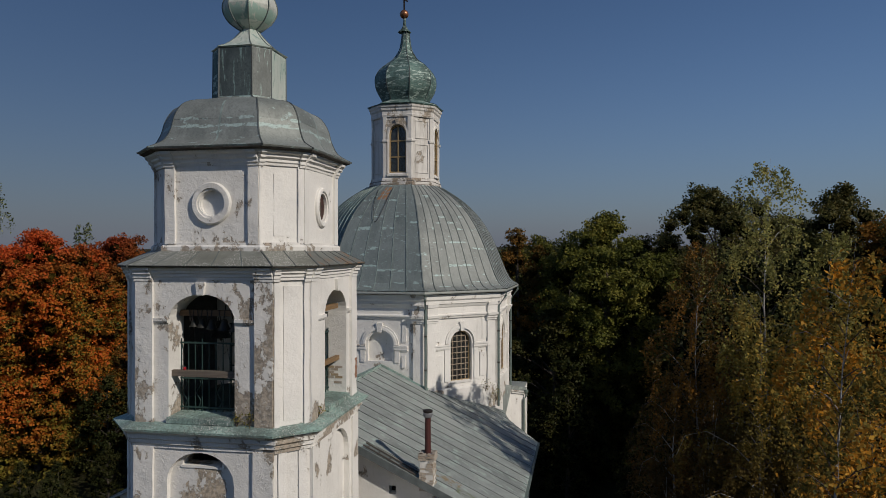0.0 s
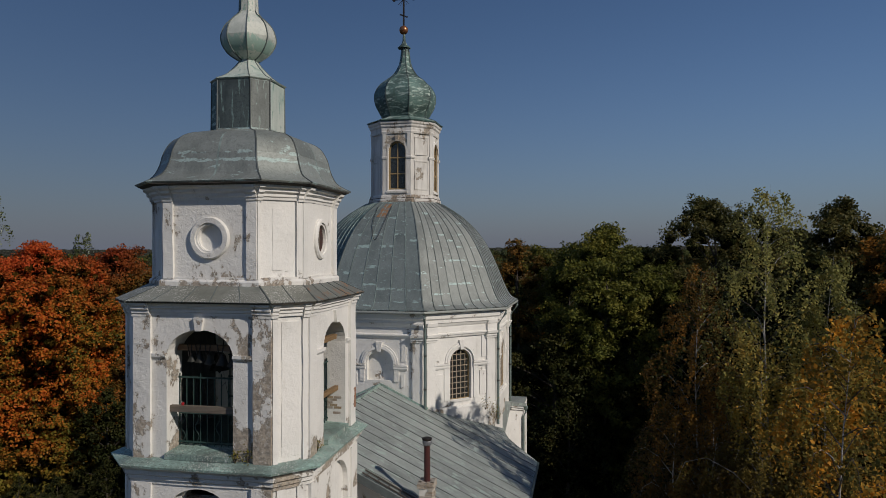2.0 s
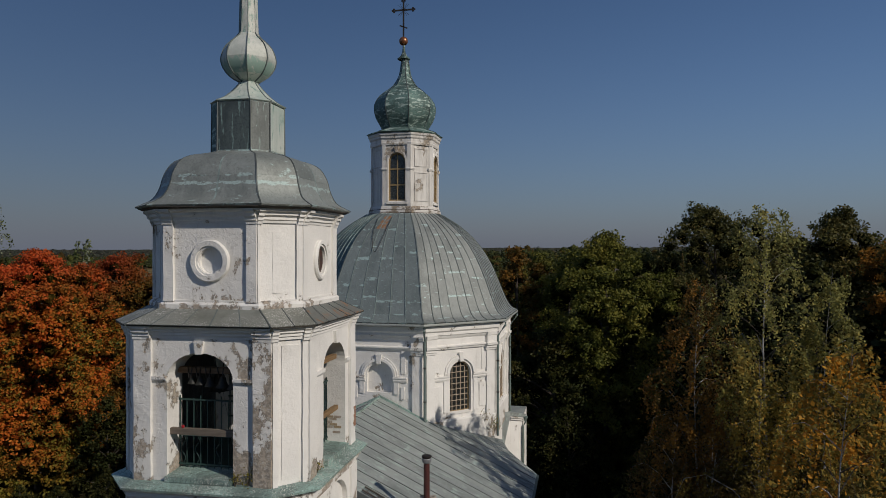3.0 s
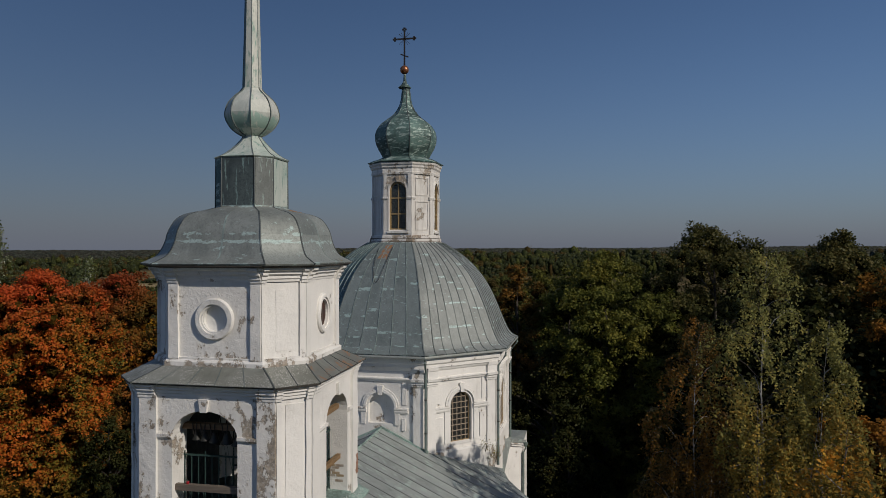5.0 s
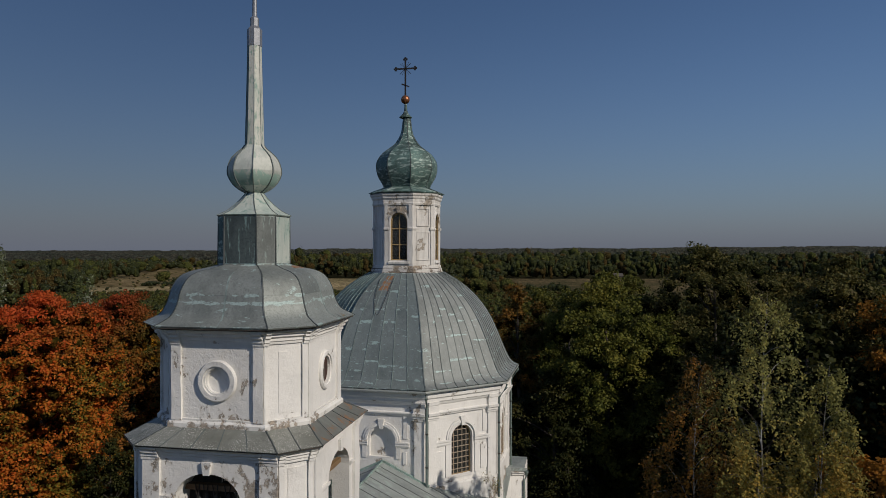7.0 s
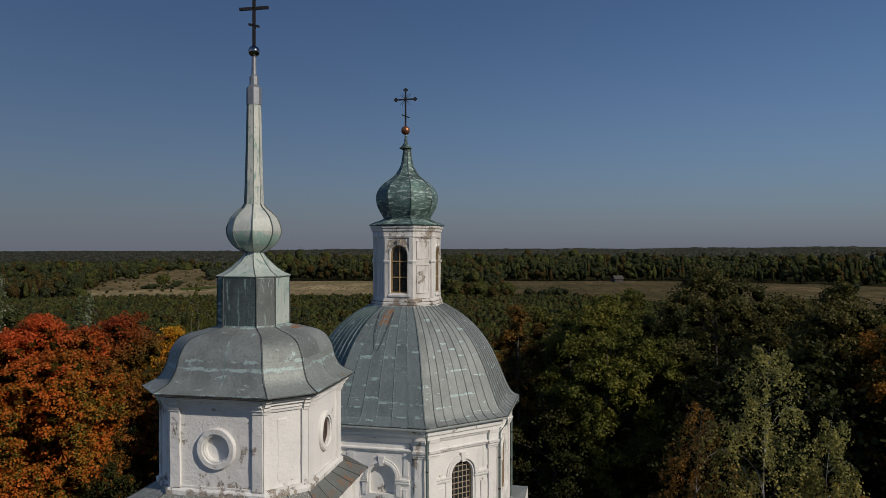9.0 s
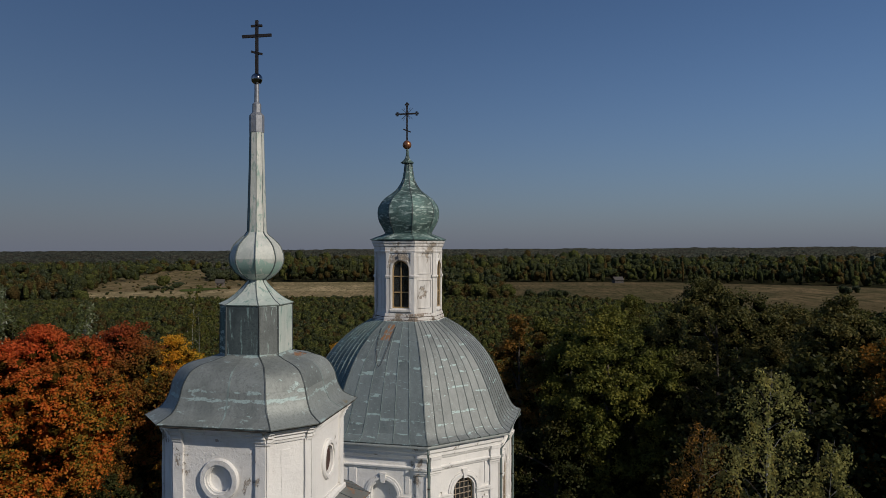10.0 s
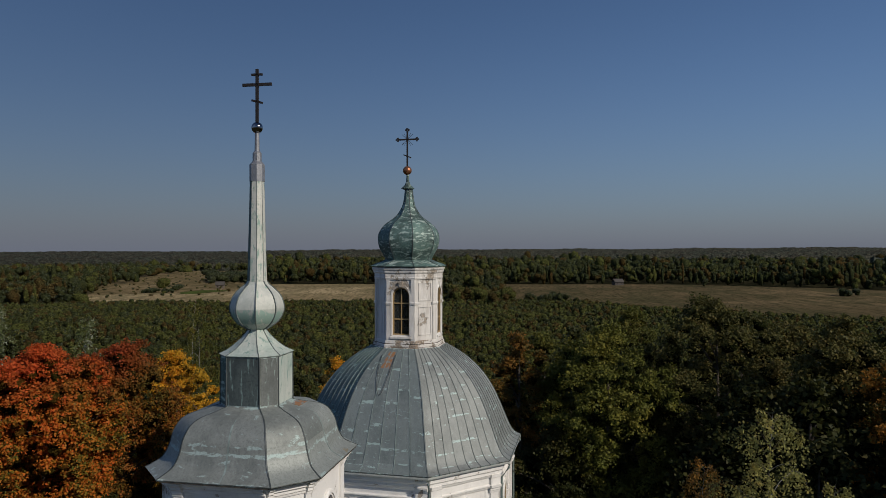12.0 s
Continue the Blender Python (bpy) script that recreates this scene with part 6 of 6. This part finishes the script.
# low hue darkens the leaves as if the lower crown were shaded
BIRCH_RUST = leaf_material("leaves_birch_rusty", [(0.05, 0.04, 0.015), (0.12, 0.08, 0.02), (0.22, 0.11, 0.022), (0.31, 0.14, 0.024)], None, 0, 1, 0.25, 0.4, low=((0.06, 0.042, 0.015), 7.0, 12.5))
ASPEN = leaf_material("leaves_aspen_pale", [(0.05, 0.07, 0.025), (0.08, 0.10, 0.035), (0.12, 0.14, 0.06), (0.40, 0.42, 0.34)], None, 0, 1, 0.2, 0.5)
YELLOWGREEN = leaf_material("leaves_yellow_green", [(0.06, 0.075, 0.018), (0.10, 0.105, 0.022), (0.17, 0.14, 0.025)], None, 0, 1, 0.25, 0.3)

# core colours stay below the leaf hues to stand for inner shade
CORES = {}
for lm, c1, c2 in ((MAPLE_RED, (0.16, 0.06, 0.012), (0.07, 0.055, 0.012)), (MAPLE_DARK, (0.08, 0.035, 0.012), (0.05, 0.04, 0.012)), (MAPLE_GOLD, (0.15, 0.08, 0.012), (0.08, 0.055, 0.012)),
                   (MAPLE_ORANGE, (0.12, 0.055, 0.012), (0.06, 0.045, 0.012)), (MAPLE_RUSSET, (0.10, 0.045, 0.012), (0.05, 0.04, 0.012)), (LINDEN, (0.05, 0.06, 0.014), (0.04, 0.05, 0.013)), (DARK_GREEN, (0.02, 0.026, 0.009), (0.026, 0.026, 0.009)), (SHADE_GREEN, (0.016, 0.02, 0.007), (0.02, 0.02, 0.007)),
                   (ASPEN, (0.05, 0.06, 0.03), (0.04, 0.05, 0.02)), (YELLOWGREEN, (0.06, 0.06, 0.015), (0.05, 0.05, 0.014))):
    CORES[lm.name] = shaded_foliage(lm.name.replace("leaves", "inner_leaves"), c1, c2, 3.0)


def stand(tree, x, y, turn=0.0, size=1.0):
    tree.matrix_world = pose(x, y, 0, 0, 0, turn) @ Matrix.Scale(size, 4)
    return tree


NEAR = [
    # height, radius, base, boughs, leaves, leaf size, bough radius, leaves, bark, label, x, y, extra
    (18.7, 6.8, 0.5, 540, 115000, 0.205, 1.0, MAPLE_RED, BARK, "broad maple in red and orange autumn leaf", -31.2, 53.0, {"belly": 0.74, "rough": 0.16}),
    (18.4, 4.7, 0.5, 250, 56000, 0.195, 1.0, MAPLE_DARK, BARK, "dark red autumn maple with green lower leaves", -26.6, 57.0, {"belly": 0.7}),
    (16.2, 4.3, 0.5, 160, 42000, 0.18, 0.9, MAPLE_GOLD, BARK, "golden orange autumn maple tree", -25.8, 66.0, {"belly": 0.6}),
    (20.1, 6.0, 0.5, 195, 94000, 0.2, 1.2, LINDEN, BARK, "large green linden in full leaf", 12.7, 54.0, {"belly": 0.76, "rough": 0.22}),
    (22.4, 6.7, 0.5, 220, 84000, 0.185, 1.15, DARK_GREEN, BARK, "tall dark green broadleaved tree", 21.4, 54.5, {"belly": 0.6, "rough": 0.16}),
    (21.5, 4.2, 0.5, 125, 48000, 0.18, 1.0, DARK_GREEN, BARK, "tall dark green linden", 26.4, 45.5, {"belly": 0.6, "rough": 0.18}),
    (19.4, 4.2, 0.5, 80, 34000, 0.18, 1.1, MAPLE_ORANGE, BARK, "russet orange autumn maple", 27.6, 40.0, {"belly": 0.66}),
    (18.9, 4.0, 0.5, 80, 24000, 0.2, 1.0, MAPLE_RUSSET, BARK, "small rusty brown autumn tree", 6.2, 58.5, {"rough": 0.5, "belly": 0.6}),
    (18.4, 3.2, 0.5, 44, 16000, 0.2, 1.0, YELLOWGREEN, BARK, "yellow green autumn tree", 8.8, 62.0, {"rough": 0.5, "belly": 0.6}),
    (13.0, 3.6, 0.5, 46, 24000, 0.17, 1.0, MAPLE_ORANGE, BARK, "low orange autumn maple", 18.8, 29.0, {}),
    (20.0, 5.2, 0.5, 90, 28000, 0.24, 1.4, DARK_GREEN, BARK, "dark green ash tree behind the birches", 28.5, 57.0, {"belly": 0.5}),
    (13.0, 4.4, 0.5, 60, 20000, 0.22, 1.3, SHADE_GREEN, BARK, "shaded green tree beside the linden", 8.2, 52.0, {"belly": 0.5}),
    (14.2, 2.3, 1.0, 44, 12000, 0.2, 0.9, MAPLE_GOLD, BARK, "small golden maple behind the church", -11.8, 75.0, {}),
    (18.6, 4.2, 2.0, 50, 17000, 0.24, 1.25, YELLOWGREEN, BARK, "tall yellowing broadleaved tree", 24.0, 88.0, {}),
]
for i, (h, rx, base, nc, nl, sz, cr, lm, bk, lab, x, y, extra) in enumerate(NEAR):
    tree = make_tree(np.random.default_rng(40 + i), h, rx, base, nc, nl, sz, cr, lm, bk, lab, **extra)
    top = max(v.co.z for ob in tree.children if ob.name.startswith("crown") for v in ob.data.vertices)
    stand(tree, x, y, 0.0, h / top)
BIRCHES = [
    (20.2, 3.6, 210, 56000, 0.105, BIRCH_L, "tall weeping birch with pale yellow green leaves", 3, 0.2, 11.5, 24.0),
    (17.3, 3.5, 150, 40000, 0.105, BIRCH_RUST, "birch with rusty brown autumn leaves", 2, 0.2, 10.1, 27.0),
    (17.9, 2.8, 130, 38000, 0.105, BIRCH_L, "slim birch with yellow green hanging sprays", 2, 0.2, 13.1, 23.6),
    (12.4, 2.8, 90, 22000, 0.105, BIRCH_RUST, "young birch with brown and yellow leaves", 2, 0.2, 9.0, 26.2),
    (17.1, 2.1, 160, 40000, 0.085, BIRCH_BRIGHT, "young many-stemmed birch with yellow and orange leaves", 4, 0.55, 6.4, 11.2),
    (22.0, 3.6, 60, 4500, 0.15, ASPEN, "tall pale leaved aspen tree", 2, 0.84, -31.8, 47.8),
    (19.6, 3.0, 70, 5000, 0.20, ASPEN, "pale silvery leaved aspen tree", 2, 0.5, -33.4, 64.0),
    (20.7, 4.8, 90, 18000, 0.18, YELLOWGREEN, "thin sparse yellowing autumn birch", 4, 0.25, -27.3, 75.0),
]
for i, (h, sp, nb, nl, sz, lm, lab, stems, low, x, y) in enumerate(BIRCHES):
    stand(make_birch(np.random.default_rng(70 + i), h, sp, nb, nl, sz, lm, lab, stems, low), x, y)
# darker filler trees at the yard's edge; unseen ones at right added for shade
FILL = make_tree(np.random.default_rng(90), 15.5, 5.6, 0.3, 64, 3100, 0.33, 1.5, SHADE_GREEN, BARK, "filler tree added at the yard's edge, leaves darkened as if shaded", belly=0.45)
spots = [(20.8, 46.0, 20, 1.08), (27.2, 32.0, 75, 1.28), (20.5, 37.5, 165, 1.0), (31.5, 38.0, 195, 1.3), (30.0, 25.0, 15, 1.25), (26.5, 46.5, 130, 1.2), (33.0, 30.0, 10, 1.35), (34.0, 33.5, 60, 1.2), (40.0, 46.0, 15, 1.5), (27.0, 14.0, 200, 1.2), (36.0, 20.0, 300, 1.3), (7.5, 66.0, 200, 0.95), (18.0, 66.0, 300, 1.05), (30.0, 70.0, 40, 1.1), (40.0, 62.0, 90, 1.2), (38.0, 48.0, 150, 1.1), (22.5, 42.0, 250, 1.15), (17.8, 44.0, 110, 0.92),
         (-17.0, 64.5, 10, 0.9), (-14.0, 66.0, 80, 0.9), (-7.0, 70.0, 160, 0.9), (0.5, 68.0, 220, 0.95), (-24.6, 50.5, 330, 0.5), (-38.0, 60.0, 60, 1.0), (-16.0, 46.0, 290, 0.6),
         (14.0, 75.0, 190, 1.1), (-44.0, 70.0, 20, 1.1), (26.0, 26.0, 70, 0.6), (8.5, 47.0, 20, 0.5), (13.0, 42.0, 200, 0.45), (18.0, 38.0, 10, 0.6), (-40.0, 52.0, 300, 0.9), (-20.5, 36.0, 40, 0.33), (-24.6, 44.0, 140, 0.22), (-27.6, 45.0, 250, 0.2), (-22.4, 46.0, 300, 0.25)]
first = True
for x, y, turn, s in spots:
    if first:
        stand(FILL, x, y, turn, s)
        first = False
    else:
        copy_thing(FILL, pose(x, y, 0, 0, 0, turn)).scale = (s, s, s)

# ---------------------------------------------------------------- distant woods
def low_country(x, y):
    """The woods on the western side grow lower."""
    return 0.62 if 784 + 1219 * x / y < 470 else 1.0


def woods(name, places, hmin, hmax, width, leaves, size, mats, label, conifer=0.0, lumps=1):
    """Many far trees in one mesh for each leaf colour: broad crowns of a few lumps each, and pointed spruces."""
    pick = RN.integers(0, len(mats), len(places))
    for k, mt in enumerate(mats):
        sel = places[pick == k]
        n = len(sel)
        if not n:
            continue
        h = RN.uniform(hmin, hmax, n) * np.array([(0.88 + 0.4 * noise.noise(Vector((x / 45, y / 45, 4.2)))) * (low_country(x, y) if y > 480 else 1.0) for x, y, _ in sel])
        con = RN.uniform(0, 1, n) < conifer
        h = h * np.where(con, 0.88, 1.0)
        wide = width * RN.uniform(0.6, 1.3, n) * np.where(con, 0.8, 1.0)
        # lumps of every crown
        ang = RN.uniform(0, 2 * math.pi, (n, lumps))
        off = RN.uniform(0.2, 0.75, (n, lumps)) if lumps > 1 else np.zeros((n, 1))
        lift = RN.uniform(0.26, 0.8, (n, lumps)) if lumps > 1 else np.full((n, 1), 0.55)
        lift[:, 0] = np.where(con, 0.5, 0.72 if lumps > 1 else 0.55)
        off = np.where(con[:, None], 0.06, off)
        off[:, 0] *= 0.3
        rad = wide[:, None] * (RN.uniform(0.5, 0.85, (n, lumps)) if lumps > 1 else np.ones((n, 1)))
        tall = np.where(con[:, None], 0.5 * h[:, None], np.minimum(rad * RN.uniform(0.8, 1.25, (n, lumps)), (1.0 - lift) * h[:, None] + 0.1 * h[:, None]))
        cen = np.stack([sel[:, None, 0] + off * wide[:, None] * np.cos(ang), sel[:, None, 1] + off * wide[:, None] * np.sin(ang), sel[:, None, 2] + lift * h[:, None]], axis=2).reshape(-1, 3)
        rads = np.stack([rad, rad, tall], axis=2).reshape(-1, 3)
        taper = np.repeat(con, lumps)
        body = new(name, mesh_of_blobs(name, cen, rads * np.where(taper[:, None], 0.62, 0.8), FAR_CORES[mt.name], RN, 2, 6, 0.25))
        tagged(body, label, "forest", kind="stuff")
        per = max(4, leaves // lumps)
        m = len(cen)
        d = RN.normal(size=(m, per, 3))
        d[..., 2] = np.where(d[..., 2] < -0.3, -d[..., 2], d[..., 2])
        d /= np.linalg.norm(d, axis=2, keepdims=True)
        shell = RN.uniform(0.72, 1.12, (m, per, 1))
        pos = d * rads[:, None, :] * shell
        narrow = np.clip(1.05 - (pos[..., 2:3] / rads[:, None, 2:3] + 1) * 0.5, 0.05, 1.0)
        pos[..., :2] *= np.where(taper[:, None, None], narrow, 1.0)
        pos = (pos + cen[:, None, :]).reshape(-1, 3)
        ob = new(name, mesh_from_quads(name, leaf_quads(pos, size, RN, 0, d.reshape(-1, 3), 1.3), mt))
        tagged(ob, label, "forest", kind="stuff")


def scatter(d0, d1, spacing, half_deg, keep):
    pts = []
    d = d0
    while d < d1:
        step = spacing / d
        a = -radians(half_deg) + RN.uniform(0, step)
        while a < radians(half_deg):
            dd = d + RN.uniform(-0.5, 0.5) * spacing
            aa = a + RN.uniform(-0.4, 0.4) * step
            x, y = dd * math.sin(aa), dd * math.cos(aa)
            px = 784 + 1219 * x / y
            if keep(px, y, x):
                pts.append((x, y, ground_height(x, y)))
            a += step
        d += spacing
    return np.array(pts)


def in_fields(px, d):
    left = (140 < px < 690 and 300 < d < min(505, 350 + (px - 140) * 2.3)) or (240 < px < 460 and 500 < d < min(840, 560 + (px - 240) * 2.2))
    near = 330 - (px - 885) * 0.2 if px < 1300 else 247 - (px - 1300) * 0.07
    far = 500 if px < 1200 else 495 - (px - 1200) * 0.17
    right = 885 < px < 1660 and near < d < far
    return left or right


W_OLIVE = leaf_material("leaves_far_olive", [(0.074, 0.078, 0.024), (0.106, 0.101, 0.03), (0.148, 0.121, 0.036)], None, 0, 1, 0.12, 0.03, 0.03)
W_DARK = leaf_material("leaves_far_dark", [(0.044, 0.056, 0.034), (0.062, 0.074, 0.044), (0.084, 0.088, 0.05)], None, 0, 1, 0.12, 0.03, 0.03)
W_TAN = leaf_material("leaves_far_tan", [(0.06, 0.058, 0.022), (0.095, 0.078, 0.028), (0.13, 0.09, 0.03)], None, 0, 1, 0.12, 0.03, 0.03)
FAR_CORES = {W_OLIVE.name: shaded_foliage("inner_far_olive", (0.10, 0.11, 0.032), (0.08, 0.09, 0.028), 1.6),
             W_DARK.name: shaded_foliage("inner_far_dark", (0.05, 0.062, 0.026), (0.06, 0.066, 0.026), 1.6),
             W_TAN.name: shaded_foliage("inner_far_tan", (0.07, 0.055, 0.02), (0.085, 0.055, 0.02), 1.6)}
near_wood = scatter(88, 175, 1.75, 34, lambda px, d, x: not in_fields(px, d))
woods("young_woods", near_wood, 4.2, 6.2, 0.95, 17, 0.32, [W_OLIVE, W_DARK, W_OLIVE, W_OLIVE, W_DARK, W_TAN], "low young olive green woodland", 0.12)
young_wood = scatter(175, 345, 2.3, 34, lambda px, d, x: not in_fields(px, d))
woods("young_woods", young_wood, 4.0, 6.2, 1.2, 9, 0.48, [W_OLIVE, W_DARK, W_OLIVE, W_OLIVE, W_DARK, W_TAN], "low young olive green woodland", 0.12)
edge = scatter(345, 520, 6.4, 34, lambda px, d, x: not in_fields(px, d))
woods("woodland", edge, 7.0, 14.0, 3.4, 60, 0.8, [W_OLIVE, W_DARK, W_DARK, W_TAN, W_DARK], "mixed autumn woodland beside the meadows", 0.2, 3)
rim = scatter(500, 590, 6.6, 34, lambda px, d, x: not in_fields(px, d))
woods("far_woods", rim, 10.0, 19.0, 3.5, 32, 0.95, [W_DARK, W_OLIVE, W_DARK, W_DARK, W_DARK, W_TAN], "distant mixed forest of dark spruces and turning birches", 0.4, 3)
mid_wood = scatter(590, 880, 14.0, 34, lambda px, d, x: not in_fields(px, d))
woods("far_woods", mid_wood, 13.0, 22.0, 7.5, 20, 1.8, [W_DARK, W_OLIVE, W_DARK, W_TAN, W_DARK], "distant mixed forest of dark spruces and turning birches", 0.3, 2)


def canopy(d0, d1, ratio, cols, half_deg, tall, material, label):
    """The closed roof of the farthest forest, one bumpy sheet with a jagged top."""
    rows = int(math.log(d1 / d0) / math.log(ratio))
    ang = np.linspace(-radians(half_deg), radians(half_deg), cols)
    verts = np.zeros((rows, cols, 3))
    for i in range(rows):
        d = d0 * ratio ** i
        for j in range(cols):
            dd = d * RN.uniform(0.992, 1.008)
            x, y = dd * math.sin(ang[j]), dd * math.cos(ang[j])
            big = noise.noise(Vector((x / 90, y / 90, 2.0)))
            verts[i, j] = (x, y, ground_height(x, y) + tall * low_country(x, y) * (0.8 + 0.25 * big) + RN.uniform(-2.6, 2.6))
    verts[0, :, 2] = 0.0
    k = np.arange(rows * cols).reshape(rows, cols)
    q = np.stack([k[:-1, :-1], k[:-1, 1:], k[1:, 1:], k[1:, :-1]], axis=2).reshape(-1, 4)
    me = bpy.data.meshes.new("far_woods")
    me.from_pydata(verts.reshape(-1, 3).tolist(), [], q.tolist())
    me.materials.append(material)
    return tagged(new("far_woods", me), label, "forest", kind="stuff")


# paler, greyer base: the haze of distance is put into this colour
W_CANOPY_HAZED = shaded_foliage("hazed_far_canopy", (0.085, 0.097, 0.075), (0.105, 0.098, 0.075), 0.12)
canopy(850, 4850, 1.017, 330, 36, 17.0, W_CANOPY_HAZED, "forest reaching to the horizon, coloured pale as if in haze")
grove = np.array([(at_px(px, d)[0], d, 0) for px, d in zip(RN.uniform(360, 452, 60), RN.uniform(515, 580, 60))])
woods("grove", grove, 9.0, 14.0, 4.4, 120, 1.0, [W_DARK], "dark grove in the meadow", 0.0, 3)
grove = np.array([(at_px(px, d)[0], d, 0) for px, d in zip(RN.uniform(800, 905, 46), RN.uniform(300, 345, 46))])
woods("grove", grove, 7.0, 11.5, 3.0, 110, 0.6, [W_OLIVE, W_OLIVE, W_TAN], "yellowing olive grove at the meadow's edge", 0.0, 3)
grove = np.array([(at_px(px, d)[0], d, 0) for px, d in zip(RN.uniform(930, 1000, 16), RN.uniform(300, 320, 16))])
woods("grove", grove, 5.0, 7.5, 2.6, 110, 0.5, [W_DARK], "dark thicket at the meadow's edge", 0.0, 3)
grove = np.array([(at_px(px, d)[0], d, 0) for px, d in zip(RN.uniform(315, 480, 90), RN.uniform(800, 848, 90))])
woods("grove", grove, 12.0, 18.0, 5.0, 60, 1.5, [W_DARK, W_OLIVE], "dark tree belt closing the meadow", 0.2, 3)
bushes = np.array([(*at_px(px, d), 0) for px, d in [(318, 425), (1250, 470), (1500, 372), (1515, 380), (1490, 376)]])
woods("bush", bushes, 4.5, 6.5, 3.4, 220, 0.7, [W_DARK], "round bush in the meadow", 0.0, 4)

bushes = np.array([(*at_px(287, 424), 0), (*at_px(289, 427), 0)])
woods("bush", bushes, 9.0, 10.5, 4.6, 260, 0.7, [W_OLIVE], "large round bush in the meadow", 0.0, 4)
hedge = np.array([(*at_px(px, d), 0) for px, d in zip(RN.uniform(252, 312, 26), RN.uniform(399, 412, 26))])
woods("hedge", hedge, 2.0, 3.8, 1.9, 70, 0.45, [W_DARK], "low dark hedge along the straw strip", 0.0, 2)
scrub = scatter(400, 900, 15.0, 34, lambda px, d, x: 120 < px < 440 and in_fields(px, d))
woods("scrub", scrub, 0.7, 2.2, 1.3, 40, 0.4, [W_OLIVE, W_DARK, W_TAN], "scattered low scrub in the brown meadow", 0.0, 2)


# two small houses far off
def cottage(x, y, w, wall_c, roof_c, label):
    th = empty("cottage", pose(x, y, 0, 0, 0, 12), label, "house")
    bm = B()
    box(bm, -w / 2, w / 2, -2.5, 2.5, 0, 2.6)
    part("wall", bm, wall_c, th)
    bm = B()
    for sy in (-1, 1):
        hexa(bm, [(-w / 2 - 0.4, 0, 4.6), (w / 2 + 0.4, 0, 4.6), (w / 2 + 0.4, sy * 3, 2.4), (-w / 2 - 0.4, sy * 3, 2.4),
                  (-w / 2 - 0.4, 0, 4.75), (w / 2 + 0.4, 0, 4.75), (w / 2 + 0.4, sy * 3, 2.55), (-w / 2 - 0.4, sy * 3, 2.55)])
    part("roof", bm, roof_c, th)
    for u in (-w / 4, w / 4):
        bm = B()
        box(bm, u - 0.45, u + 0.45, -2.55, -2.48, 1.0, 2.0)
        part("window", bm, IRON, th)


cottage(*at_px(389, 447), 5.0, WOOD, WOOD_DARK, "small far weathered cottage with a dark roof")
cottage(*at_px(1093, 488), 6.5, WOOD_DARK, WOOD_DARK, "small far dark grey wooden cottage")


# weeds rooted on ledges and at wall feet
WEED = leaf_material("leaves_weed", [(0.09, 0.11, 0.03), (0.2, 0.17, 0.03), (0.28, 0.19, 0.03)], None, 0, 1, 0.2, 3.0)


def weed(m, r, h, n, label):
    th = empty("weed", m, label, "plant", "weeds on the masonry")
    for i in range(7):
        a = i * 2.4
        tip = Vector((r * 0.8 * math.cos(a), r * 0.8 * math.sin(a), h * (0.6 + 0.4 * math.sin(i * 1.7) ** 2)))
        bm = B()
        tube(bm, [(0, 0, 0), tip * 0.5 + Vector((0, 0, h * 0.1)), tip], [0.008, 0.006, 0.003], 4)
        part("stem", bm, BARK, th)
    q = RN.normal(size=(n, 3)) * np.array([r * 0.5, r * 0.5, h * 0.26]) + np.array([0, 0, h * 0.55])
    cr = new("leaves", mesh_from_quads("leaves", leaf_quads(q, 0.055, RN), WEED))
    cr.parent = th


for x, y, z, r, h, n in [(1.28, -2.62, 12.46, 0.16, 0.5, 90), (0.95, -2.66, 12.46, 0.13, 0.36, 60), (2.62, -1.3, 12.46, 0.12, 0.4, 60), (2.2, 1.9, 12.5, 0.1, 0.25, 40)]:
    weed(TOWER @ pose(x, y, z), r, h, n, "small yellowing weed growing on the ledge")
for x, y, z, r, h, n in [(5.55, -3.1, 9.3, 0.3, 0.9, 160), (5.1, -3.5, 9.9, 0.22, 0.6, 90)]:
    weed(CHURCH @ pose(x, y, z), r, h, n, "leafy weed growing at the drum's foot")
